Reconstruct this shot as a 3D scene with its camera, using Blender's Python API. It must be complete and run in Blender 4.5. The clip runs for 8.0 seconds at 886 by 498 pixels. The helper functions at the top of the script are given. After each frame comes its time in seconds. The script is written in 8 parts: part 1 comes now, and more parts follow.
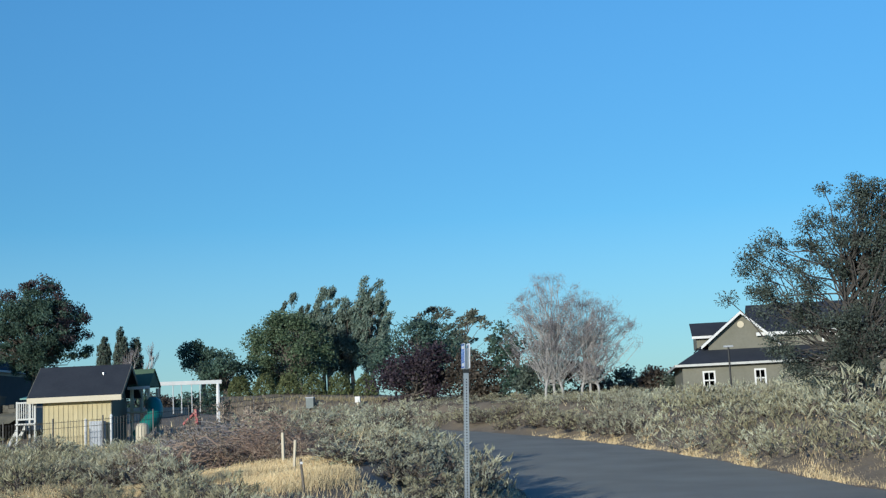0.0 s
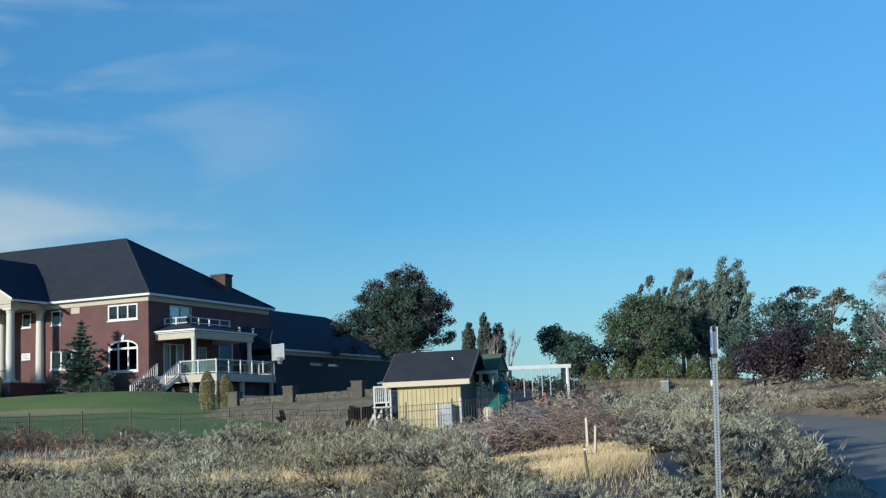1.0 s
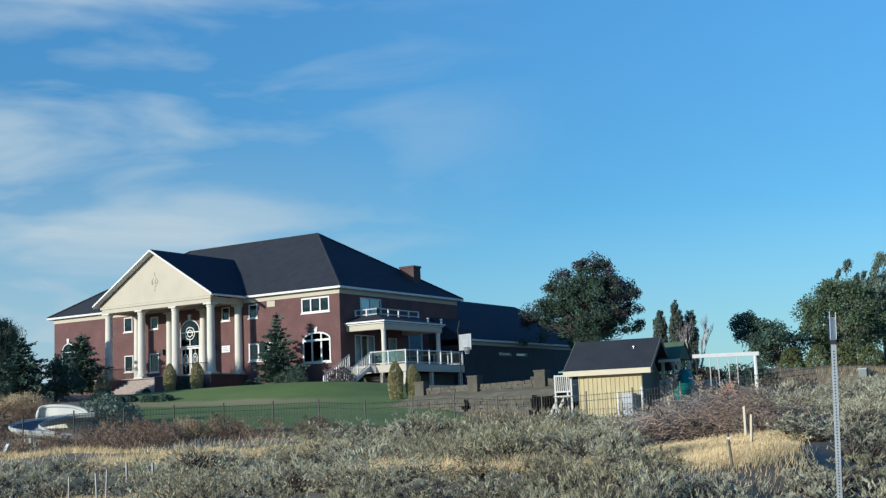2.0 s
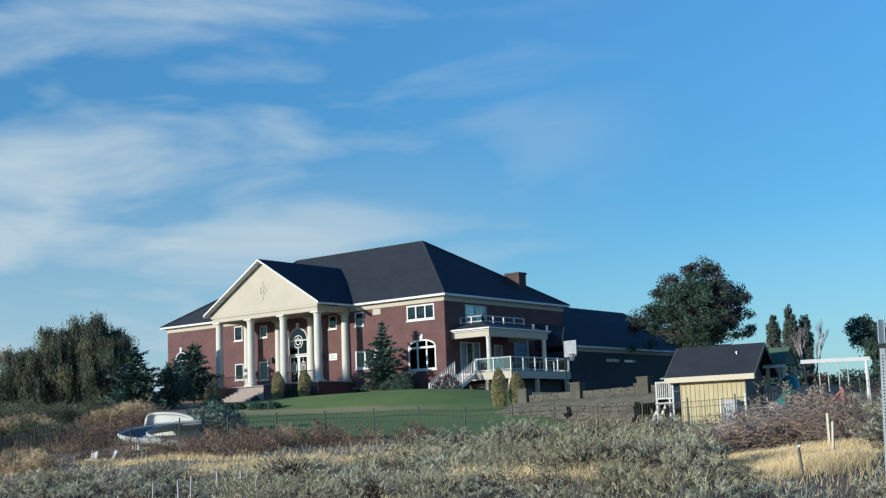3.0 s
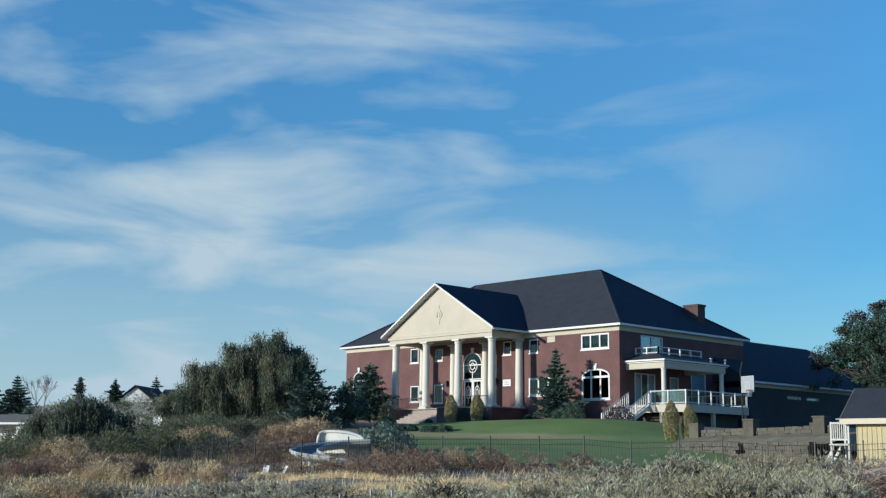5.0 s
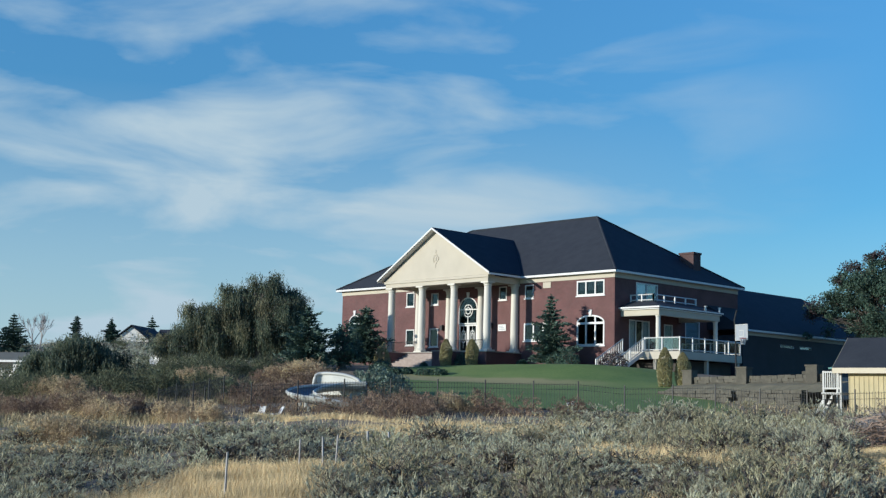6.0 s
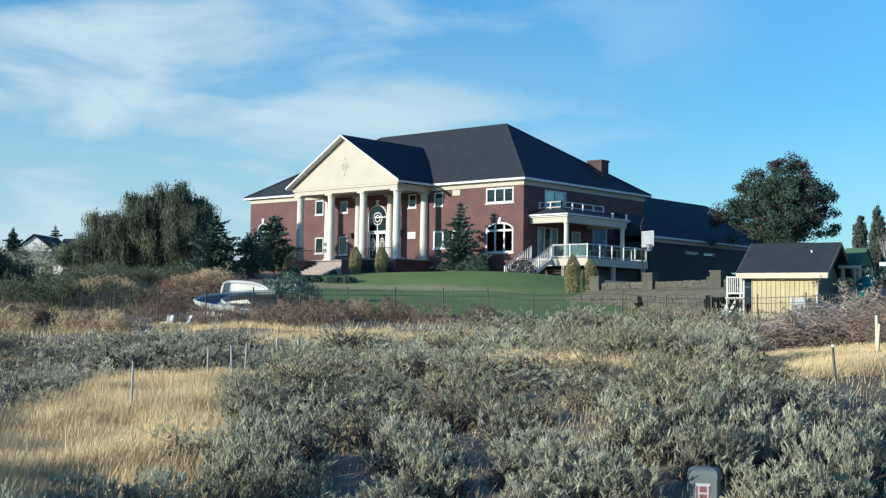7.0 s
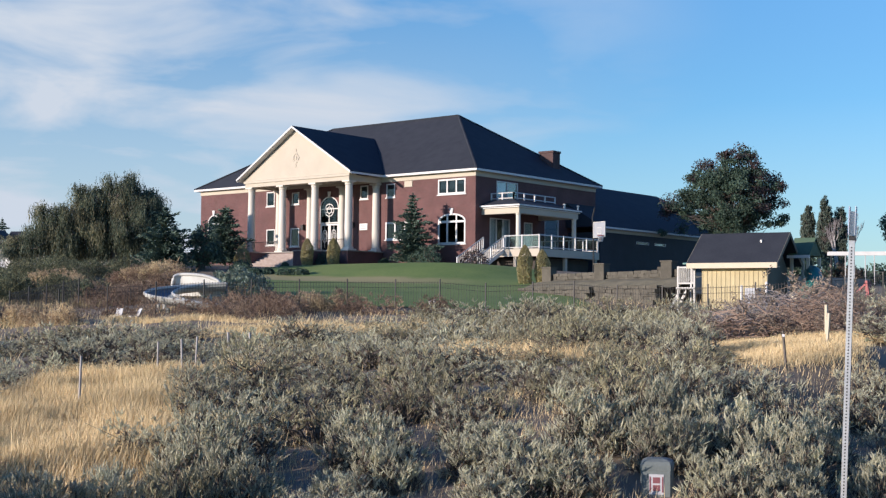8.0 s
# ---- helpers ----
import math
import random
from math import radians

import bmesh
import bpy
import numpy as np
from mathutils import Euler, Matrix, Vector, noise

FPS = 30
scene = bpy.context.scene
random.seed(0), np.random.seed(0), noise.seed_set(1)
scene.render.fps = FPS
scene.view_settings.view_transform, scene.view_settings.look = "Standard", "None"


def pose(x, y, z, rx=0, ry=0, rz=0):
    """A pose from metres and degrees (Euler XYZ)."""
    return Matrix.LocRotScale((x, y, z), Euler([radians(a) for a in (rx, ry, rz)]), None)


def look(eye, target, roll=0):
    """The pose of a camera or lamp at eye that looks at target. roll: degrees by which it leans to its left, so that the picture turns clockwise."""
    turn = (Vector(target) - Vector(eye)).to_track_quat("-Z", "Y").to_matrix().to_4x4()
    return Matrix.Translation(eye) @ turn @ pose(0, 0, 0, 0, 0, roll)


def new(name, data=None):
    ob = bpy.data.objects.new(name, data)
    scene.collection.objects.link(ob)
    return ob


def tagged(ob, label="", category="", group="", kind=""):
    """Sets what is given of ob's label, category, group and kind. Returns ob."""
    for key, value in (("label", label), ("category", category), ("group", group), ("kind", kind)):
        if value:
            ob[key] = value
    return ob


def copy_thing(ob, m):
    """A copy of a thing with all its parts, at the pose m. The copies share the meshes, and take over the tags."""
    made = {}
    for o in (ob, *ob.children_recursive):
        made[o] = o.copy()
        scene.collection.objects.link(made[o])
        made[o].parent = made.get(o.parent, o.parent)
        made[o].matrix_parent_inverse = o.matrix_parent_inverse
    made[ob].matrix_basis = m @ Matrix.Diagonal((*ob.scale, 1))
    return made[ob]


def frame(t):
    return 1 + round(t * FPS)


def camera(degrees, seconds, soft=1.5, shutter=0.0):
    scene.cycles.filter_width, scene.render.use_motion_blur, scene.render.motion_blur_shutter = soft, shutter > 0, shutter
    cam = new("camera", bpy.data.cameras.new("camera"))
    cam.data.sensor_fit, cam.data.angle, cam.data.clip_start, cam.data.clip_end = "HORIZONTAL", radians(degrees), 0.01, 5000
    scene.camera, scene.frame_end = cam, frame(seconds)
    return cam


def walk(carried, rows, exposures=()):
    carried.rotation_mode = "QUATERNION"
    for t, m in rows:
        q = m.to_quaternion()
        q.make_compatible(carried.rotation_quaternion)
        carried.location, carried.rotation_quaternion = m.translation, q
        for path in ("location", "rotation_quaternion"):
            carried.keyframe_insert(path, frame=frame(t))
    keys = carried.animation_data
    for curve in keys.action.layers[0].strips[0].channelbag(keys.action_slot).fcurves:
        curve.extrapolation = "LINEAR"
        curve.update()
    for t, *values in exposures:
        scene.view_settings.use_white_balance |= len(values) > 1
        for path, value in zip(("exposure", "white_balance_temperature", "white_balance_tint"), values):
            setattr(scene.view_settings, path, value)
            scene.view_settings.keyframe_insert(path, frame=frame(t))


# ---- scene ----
cam = camera(38.107, 8.0, soft=1.3)
PATH = [
    (0, (-2.606, -1.792, 1.797), (-3.827, 8.037, 3.171), -2.70),
    (0.5, (-2.086, -1.386, 1.786), (-4.788, 8.146, 3.143), -2.55),
    (1, (-1.581, -1.202, 1.783), (-5.532, 7.882, 3.153), -2.30),
    (1.5, (-1.200, -1.096, 1.758), (-5.949, 7.598, 3.121), -2.21),
    (2, (-0.865, -0.993, 1.745), (-6.154, 7.386, 3.094), -2.30),
    (3.5, (-0.192, -0.150, 1.711), (-6.492, 7.463, 3.242), -1.94),
    (4, (0.025, 0.001, 1.706), (-6.586, 7.325, 3.337), -1.19),
    (4.5, (0.143, -0.032, 1.703), (-6.741, 7.017, 3.416), -0.26),
    (4.7, (0.184, -0.055, 1.703), (-6.789, 6.903, 3.429), 0.02),
    (5.8, (0.270, -0.274, 1.702), (-6.852, 6.609, 3.087), 1.32),
    (6, (0.254, -0.252, 1.698), (-6.816, 6.711, 2.934), 1.33),
    (6.5, (0.157, -0.152, 1.696), (-6.693, 7.084, 2.543), 1.09),
    (7, (0.062, -0.072, 1.691), (-6.528, 7.430, 2.227), 0.84),
    (7.5, (0.017, -0.002, 1.694), (-6.378, 7.674, 2.117), 0.56),
    (8, (0.000, 0.000, 1.700), (-6.307, 7.746, 2.172), 0.50),
]
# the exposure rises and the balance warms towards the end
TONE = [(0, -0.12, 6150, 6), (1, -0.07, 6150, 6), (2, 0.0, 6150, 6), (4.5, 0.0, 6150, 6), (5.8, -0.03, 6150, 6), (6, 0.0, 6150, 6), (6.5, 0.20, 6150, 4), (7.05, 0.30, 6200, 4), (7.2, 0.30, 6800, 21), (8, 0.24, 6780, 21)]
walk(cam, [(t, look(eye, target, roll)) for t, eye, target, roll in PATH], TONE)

# ---- world and sun ----
SUN_EL, SUN_AZ = radians(12.0), math.atan2(-0.925, -0.38)      # the sun stands low, to the south-west of the house front
sun_dir = Vector((math.cos(SUN_EL) * math.cos(SUN_AZ), math.cos(SUN_EL) * math.sin(SUN_AZ), math.sin(SUN_EL)))


def make_world():
    w = bpy.data.worlds.new("sky")
    w.use_nodes = True
    nt = w.node_tree
    nt.nodes.clear()
    N, L = nt.nodes.new, nt.links.new
    out, bg = N("ShaderNodeOutputWorld"), N("ShaderNodeBackground")
    sky = N("ShaderNodeTexSky")
    sky.sky_type, sky.sun_disc = "NISHITA", False
    sky.sun_elevation = SUN_EL
    sky.sun_rotation = math.atan2(sun_dir.x, sun_dir.y)
    sky.air_density, sky.dust_density, sky.ozone_density = 1.0, 0.3, 4.0
    tc, sep = N("ShaderNodeTexCoord"), N("ShaderNodeSeparateXYZ")
    L(tc.outputs["Generated"], sep.inputs[0])
    # thin cirrus, stretched along the wind, gathered over the western sky
    mp = N("ShaderNodeMapping")
    mp.inputs["Rotation"].default_value = (0, 0, radians(-38))
    mp.inputs["Scale"].default_value = (3.0, 5.0, 16.0)
    L(tc.outputs["Generated"], mp.inputs[0])
    n1 = N("ShaderNodeTexNoise")
    n1.inputs["Scale"].default_value, n1.inputs["Detail"].default_value, n1.inputs["Roughness"].default_value = 1.3, 7.0, 0.50
    n1.inputs["Distortion"].default_value = 0.4
    L(mp.outputs[0], n1.inputs[0])
    r1 = N("ShaderNodeMapRange")
    r1.inputs[1].default_value, r1.inputs[2].default_value = 0.46, 0.72
    L(n1.outputs[0], r1.inputs[0])
    dot = N("ShaderNodeVectorMath")
    dot.operation = "DOT_PRODUCT"
    dot.inputs[1].default_value = CLOUD_DIR
    L(tc.outputs["Generated"], dot.inputs[0])
    r2 = N("ShaderNodeMapRange")
    r2.interpolation_type = "SMOOTHSTEP"
    r2.inputs[1].default_value, r2.inputs[2].default_value = 0.82, 0.985
    L(dot.outputs["Value"], r2.inputs[0])
    mul = N("ShaderNodeMath")
    mul.operation = "MULTIPLY"
    fade, hi = N("ShaderNodeMath"), N("ShaderNodeMapRange")
    fade.operation, hi.interpolation_type = "MULTIPLY", "SMOOTHSTEP"
    hi.inputs[1].default_value, hi.inputs[2].default_value, hi.inputs[3].default_value, hi.inputs[4].default_value = 0.17, 0.36, 1.0, 0.78
    L(sep.outputs[2], hi.inputs[0])
    L(r1.outputs[0], fade.inputs[0])
    L(hi.outputs[0], fade.inputs[1])
    L(fade.outputs[0], mul.inputs[0])
    L(r2.outputs[0], mul.inputs[1])
    # pale bank low over the horizon
    r3 = N("ShaderNodeMapRange")
    r3.inputs[1].default_value, r3.inputs[2].default_value, r3.inputs[3].default_value, r3.inputs[4].default_value = 0.0, 0.24, 0.85, 0.0
    L(sep.outputs[2], r3.inputs[0])
    mul2 = N("ShaderNodeMath")
    mul2.operation = "MULTIPLY"
    L(r3.outputs[0], mul2.inputs[0])
    L(r2.outputs[0], mul2.inputs[1])
    add = N("ShaderNodeMath")
    add.use_clamp = True
    L(mul.outputs[0], add.inputs[0])
    L(mul2.outputs[0], add.inputs[1])
    mix = N("ShaderNodeMix")
    mix.data_type = "RGBA"
    mix.inputs[7].default_value = CLOUD
    tint = N("ShaderNodeMix")
    tint.data_type, tint.blend_type = "RGBA", "MULTIPLY"
    tint.inputs[0].default_value = 1.0
    tint.inputs[7].default_value = SKY_TINT
    lift, gain = N("ShaderNodeMapRange"), N("ShaderNodeVectorMath")
    lift.interpolation_type, gain.operation = "SMOOTHSTEP", "SCALE"
    lift.inputs[1].default_value, lift.inputs[2].default_value, lift.inputs[3].default_value, lift.inputs[4].default_value = 0.15, 0.38, 1.0, 1.26
    L(sep.outputs[2], lift.inputs[0])
    L(lift.outputs[0], gain.inputs["Scale"])
    # deep blue overhead
    top, deep = N("ShaderNodeMapRange"), N("ShaderNodeMix")
    top.interpolation_type, deep.data_type, deep.blend_type = "SMOOTHSTEP", "RGBA", "MULTIPLY"
    top.inputs[1].default_value, top.inputs[2].default_value = 0.38, 0.72
    deep.inputs[7].default_value = (0.28, 0.50, 0.88, 1)
    L(sep.outputs[2], top.inputs[0])
    L(top.outputs[0], deep.inputs[0])
    L(sky.outputs[0], deep.inputs[6])
    L(deep.outputs[2], gain.inputs[0])
    L(gain.outputs[0], tint.inputs[6])
    # thin haze along the whole horizon
    r4, mx4 = N("ShaderNodeMapRange"), N("ShaderNodeMath")
    r4.inputs[1].default_value, r4.inputs[2].default_value, r4.inputs[3].default_value, r4.inputs[4].default_value = 0.0, 0.16, 0.5, 0.0
    L(sep.outputs[2], r4.inputs[0])
    mx4.operation = "MAXIMUM"
    L(add.outputs[0], mx4.inputs[0])
    L(r4.outputs[0], mx4.inputs[1])
    L(mx4.outputs[0], mix.inputs[0])
    L(tint.outputs[2], mix.inputs[6])
    L(mix.outputs[2], bg.inputs[0])
    bg.inputs[1].default_value = SKY_STRENGTH
    L(bg.outputs[0], out.inputs[0])
    scene.world = w


SKY_STRENGTH = 0.125
SKY_TINT = (0.745, 1.15, 1.255, 1)
CLOUD = (3.85, 4.75, 5.4, 1)
CLOUD_DIR = (-0.86, 0.47, 0.20)
make_world()

sun = new("sun", bpy.data.lights.new("sun", "SUN"))
sun.data.energy, sun.data.angle, sun.data.color = 4.8, radians(0.6), (1.0, 0.925, 0.815)
sun.matrix_world = look(sun_dir * 400, (0, 0, 0))


# ---- materials ----
def mat(name, a, b, scale=4.0, rough=0.8, metal=0.0, bump=0.2, fine=40.0, spread=0.0, object_spread=0.0, coords="Object", spec=0.4):
    """Two tones mixed by a broad and a fine noise, with a fine relief; spread varies each loose piece, object_spread each object."""
    m = bpy.data.materials.new(name)
    m.use_nodes = True
    nt = m.node_tree
    N, L = nt.nodes.new, nt.links.new
    p = nt.nodes["Principled BSDF"]
    p.inputs["Roughness"].default_value, p.inputs["Metallic"].default_value = rough, metal
    p.inputs["Specular IOR Level"].default_value = spec
    tc = N("ShaderNodeTexCoord")
    big, small = N("ShaderNodeTexNoise"), N("ShaderNodeTexNoise")
    big.inputs["Scale"].default_value, big.inputs["Detail"].default_value = scale, 4
    small.inputs["Scale"].default_value, small.inputs["Detail"].default_value = fine, 3
    L(tc.outputs[coords], big.inputs[0])
    L(tc.outputs[coords], small.inputs[0])
    avg = N("ShaderNodeMix")
    avg.inputs[0].default_value = 0.4
    L(big.outputs[0], avg.inputs[2])
    L(small.outputs[0], avg.inputs[3])
    rng = N("ShaderNodeMapRange")
    rng.inputs[1].default_value, rng.inputs[2].default_value = 0.32, 0.68
    L(avg.outputs[0], rng.inputs[0])
    mix = N("ShaderNodeMix")
    mix.data_type = "RGBA"
    mix.inputs[6].default_value, mix.inputs[7].default_value = (*a, 1), (*b, 1)
    L(rng.outputs[0], mix.inputs[0])
    col = mix.outputs[2]
    for amount, node, output in ((spread, "ShaderNodeNewGeometry", "Random Per Island"), (object_spread, "ShaderNodeObjectInfo", "Random")):
        if amount:
            src, mr, hsv = N(node), N("ShaderNodeMapRange"), N("ShaderNodeHueSaturation")
            mr.inputs[3].default_value, mr.inputs[4].default_value = 1 - amount, 1 + amount
            L(src.outputs[output], mr.inputs[0])
            L(mr.outputs[0], hsv.inputs["Value"])
            L(col, hsv.inputs["Color"])
            col = hsv.outputs[0]
    L(col, p.inputs["Base Color"])
    if bump:
        bp = N("ShaderNodeBump")
        bp.inputs["Strength"].default_value, bp.inputs["Distance"].default_value = bump, 0.02
        L(small.outputs[0], bp.inputs["Height"])
        L(bp.outputs[0], p.inputs["Normal"])
    return m


def leaf_mat(name, a, b, c, spread=0.3, trans=0.25, rough=0.6, per_object=0.0, clump=0.0, clump_scale=9.0):
    """Leaves: three tones picked leaf by leaf, with some light coming through."""
    m = bpy.data.materials.new(name)
    m.use_nodes = True
    nt = m.node_tree
    N, L = nt.nodes.new, nt.links.new
    p = nt.nodes["Principled BSDF"]
    p.inputs["Roughness"].default_value, p.inputs["Specular IOR Level"].default_value = rough, 0.25
    geo, ramp = N("ShaderNodeNewGeometry"), N("ShaderNodeValToRGB")
    ramp.color_ramp.elements[0].color, ramp.color_ramp.elements[1].color = (*a, 1), (*c, 1)
    e = ramp.color_ramp.elements.new(0.5)
    e.color = (*b, 1)
    L(geo.outputs["Random Per Island"], ramp.inputs[0])
    tc, n = N("ShaderNodeTexCoord"), N("ShaderNodeTexNoise")
    n.inputs["Scale"].default_value = 0.7
    L(tc.outputs["Object"], n.inputs[0])
    hsv, mr = N("ShaderNodeHueSaturation"), N("ShaderNodeMapRange")
    mr.inputs[1].default_value, mr.inputs[2].default_value, mr.inputs[3].default_value, mr.inputs[4].default_value = 0.3, 0.7, 1 - spread, 1 + spread
    L(n.outputs[0], mr.inputs[0])
    L(mr.outputs[0], hsv.inputs["Value"])
    tone = ramp.outputs[0]
    if clump:
        # sprigs differ from one another in tone
        n2, m2, h0 = N("ShaderNodeTexNoise"), N("ShaderNodeMapRange"), N("ShaderNodeHueSaturation")
        n2.inputs["Scale"].default_value, n2.inputs["Detail"].default_value = clump_scale, 1
        L(tc.outputs["Object"], n2.inputs[0])
        m2.inputs[1].default_value, m2.inputs[2].default_value, m2.inputs[3].default_value, m2.inputs[4].default_value = 0.32, 0.68, 1 - clump, 1 + clump
        L(n2.outputs[0], m2.inputs[0])
        L(m2.outputs[0], h0.inputs["Value"])
        m3 = N("ShaderNodeMapRange")
        m3.inputs[1].default_value, m3.inputs[2].default_value, m3.inputs[3].default_value, m3.inputs[4].default_value = 0.3, 0.7, 0.485, 0.512
        L(n.outputs[0], m3.inputs[0])
        L(m3.outputs[0], h0.inputs["Hue"])
        L(tone, h0.inputs["Color"])
        tone = h0.outputs[0]
    L(tone, hsv.inputs["Color"])
    if per_object:
        oi, mo, h2 = N("ShaderNodeObjectInfo"), N("ShaderNodeMapRange"), N("ShaderNodeHueSaturation")
        mo.inputs[3].default_value, mo.inputs[4].default_value = 1 - per_object, 1 + per_object
        L(oi.outputs["Random"], mo.inputs[0])
        L(mo.outputs[0], h2.inputs["Value"])
        L(hsv.outputs[0], h2.inputs["Color"])
        hsv = h2
    L(hsv.outputs[0], p.inputs["Base Color"])
    if trans:
        tr, mx = N("ShaderNodeBsdfTranslucent"), N("ShaderNodeMixShader")
        L(hsv.outputs[0], tr.inputs[0])
        mx.inputs[0].default_value = trans
        L(p.outputs[0], mx.inputs[1])
        L(tr.outputs[0], mx.inputs[2])
        L(mx.outputs[0], nt.nodes["Material Output"].inputs[0])
    return m


def brick_mat(name, a, b, mortar):
    m = bpy.data.materials.new(name)
    m.use_nodes = True
    nt = m.node_tree
    N, L = nt.nodes.new, nt.links.new
    p = nt.nodes["Principled BSDF"]
    p.inputs["Roughness"].default_value = 0.85
    tc, sep, com, add = N("ShaderNodeTexCoord"), N("ShaderNodeSeparateXYZ"), N("ShaderNodeCombineXYZ"), N("ShaderNodeMath")
    L(tc.outputs["Object"], sep.inputs[0])
    L(sep.outputs[0], add.inputs[0])
    L(sep.outputs[1], add.inputs[1])
    L(add.outputs[0], com.inputs[0])
    L(sep.outputs[2], com.inputs[1])
    br = N("ShaderNodeTexBrick")
    br.inputs["Scale"].default_value = 1.0
    br.inputs["Brick Width"].default_value, br.inputs["Row Height"].default_value = 0.215, 0.075
    br.inputs["Mortar Size"].default_value, br.inputs["Mortar Smooth"].default_value = 0.008, 0.2
    br.inputs["Color1"].default_value, br.inputs["Color2"].default_value, br.inputs["Mortar"].default_value = (*a, 1), (*b, 1), (*mortar, 1)
    L(com.outputs[0], br.inputs[0])
    n, hsv, mr = N("ShaderNodeTexNoise"), N("ShaderNodeHueSaturation"), N("ShaderNodeMapRange")
    n.inputs["Scale"].default_value, n.inputs["Detail"].default_value = 0.8, 6
    L(tc.outputs["Object"], n.inputs[0])
    mr.inputs[1].default_value, mr.inputs[2].default_value, mr.inputs[3].default_value, mr.inputs[4].default_value = 0.3, 0.7, 0.82, 1.16
    L(n.outputs[0], mr.inputs[0])
    L(mr.outputs[0], hsv.inputs["Value"])
    L(br.outputs[0], hsv.inputs["Color"])
    L(hsv.outputs[0], p.inputs["Base Color"])
    bp = N("ShaderNodeBump")
    bp.inputs["Strength"].default_value, bp.inputs["Distance"].default_value, bp.invert = 0.4, 0.01, True
    L(br.outputs["Fac"], bp.inputs["Height"])
    L(bp.outputs[0], p.inputs["Normal"])
    return m


def glass_mat(name, tint, gloss=0.03, mirror=0.05):
    """Window glass: clear, with reflections that grow at a glancing angle."""
    m = bpy.data.materials.new(name)
    m.use_nodes = True
    nt = m.node_tree
    N, L = nt.nodes.new, nt.links.new
    nt.nodes.remove(nt.nodes["Principled BSDF"])
    t, g, f, mx = N("ShaderNodeBsdfTransparent"), N("ShaderNodeBsdfGlossy"), N("ShaderNodeLayerWeight"), N("ShaderNodeMixShader")
    t.inputs[0].default_value = (*tint, 1)
    g.inputs["Roughness"].default_value = gloss
    pw, ad = N("ShaderNodeMath"), N("ShaderNodeMath")
    pw.operation, pw.inputs[1].default_value = "POWER", 4.0
    ad.operation, ad.inputs[1].default_value, ad.inputs[2].default_value = "MULTIPLY_ADD", 0.80, mirror
    f.inputs[0].default_value = 0.5
    L(f.outputs["Facing"], pw.inputs[0])
    L(pw.outputs[0], ad.inputs[0])
    L(ad.outputs[0], mx.inputs[0])
    L(t.outputs[0], mx.inputs[1])
    L(g.outputs[0], mx.inputs[2])
    L(mx.outputs[0], nt.nodes["Material Output"].inputs[0])
    return m


M_BRICK = brick_mat("red_brick", (0.145, 0.056, 0.053), (0.108, 0.043, 0.042), (0.155, 0.105, 0.095))
M_CHIMNEY = brick_mat("weathered_dark_brick", (0.088, 0.044, 0.042), (0.068, 0.037, 0.036), (0.10, 0.075, 0.07))
M_SHINGLE = mat("charcoal_shingle", (0.021, 0.026, 0.035), (0.036, 0.041, 0.051), 1.2, 0.9, bump=0.5, fine=14)
M_COLUMN = mat("ivory_paint", (0.60, 0.56, 0.48), (0.68, 0.64, 0.56), 0.8, 0.6, bump=0.05)
M_CREAM = mat("cream_stucco", (0.47, 0.42, 0.335), (0.54, 0.485, 0.39), 0.8, 0.8, bump=0.08)
M_WHITE = mat("white_paint", (0.62, 0.61, 0.59), (0.71, 0.70, 0.67), 2.0, 0.5, bump=0.05)
M_GLASS = glass_mat("window_glass", (0.36, 0.40, 0.43))
M_CLEARGLASS = glass_mat("patio_glass", (0.82, 0.90, 0.94), 0.03, 0.12)
M_RAILGLASS = glass_mat("rail_glass", (0.90, 0.93, 0.93), 0.05, 0.10)
M_BLIND = mat("white_blind", (0.55, 0.56, 0.55), (0.68, 0.68, 0.66), 1.0, 0.8)
# Dark tone that paints unlit rooms and the space below the deck.
M_UNLIT = mat("unlit_dark", (0.05, 0.045, 0.04), (0.08, 0.07, 0.06), 1.0, 0.9)
M_CONCRETE = mat("concrete", (0.27, 0.255, 0.22), (0.36, 0.34, 0.295), 1.5, 0.9)
M_STONE = mat("grey_tan_stone", (0.075, 0.069, 0.055), (0.130, 0.119, 0.094), 2.5, 0.95, bump=0.6, fine=18, object_spread=0.14)
M_STEP = mat("brown_paver", (0.27, 0.215, 0.185), (0.38, 0.315, 0.275), 3, 0.9)
M_IRON = mat("black_iron", (0.015, 0.015, 0.016), (0.03, 0.03, 0.03), 3, 0.5, bump=0.05)
M_GALV = mat("galvanised_steel", (0.42, 0.43, 0.44), (0.56, 0.57, 0.57), 6, 0.42, metal=0.75, bump=0.05)
M_HOLE = mat("dark_hole", (0.01, 0.01, 0.01), (0.02, 0.02, 0.02), 3, 0.9, bump=0)
M_SIGNWHITE = mat("sign_face", (0.66, 0.69, 0.74), (0.74, 0.77, 0.80), 8, 0.35, bump=0.02)
M_SIGNBLUE = mat("sign_blue", (0.05, 0.12, 0.36), (0.07, 0.16, 0.42), 8, 0.35, bump=0.02)
M_PEDESTAL = mat("grey_green_plastic", (0.12, 0.145, 0.14), (0.165, 0.19, 0.185), 3, 0.55, bump=0.08)
M_LABELRED = mat("label_red", (0.19, 0.06, 0.07), (0.24, 0.09, 0.10), 9, 0.5, bump=0)
M_LABELWHITE = mat("label_white", (0.42, 0.42, 0.44), (0.52, 0.52, 0.53), 9, 0.5, bump=0)
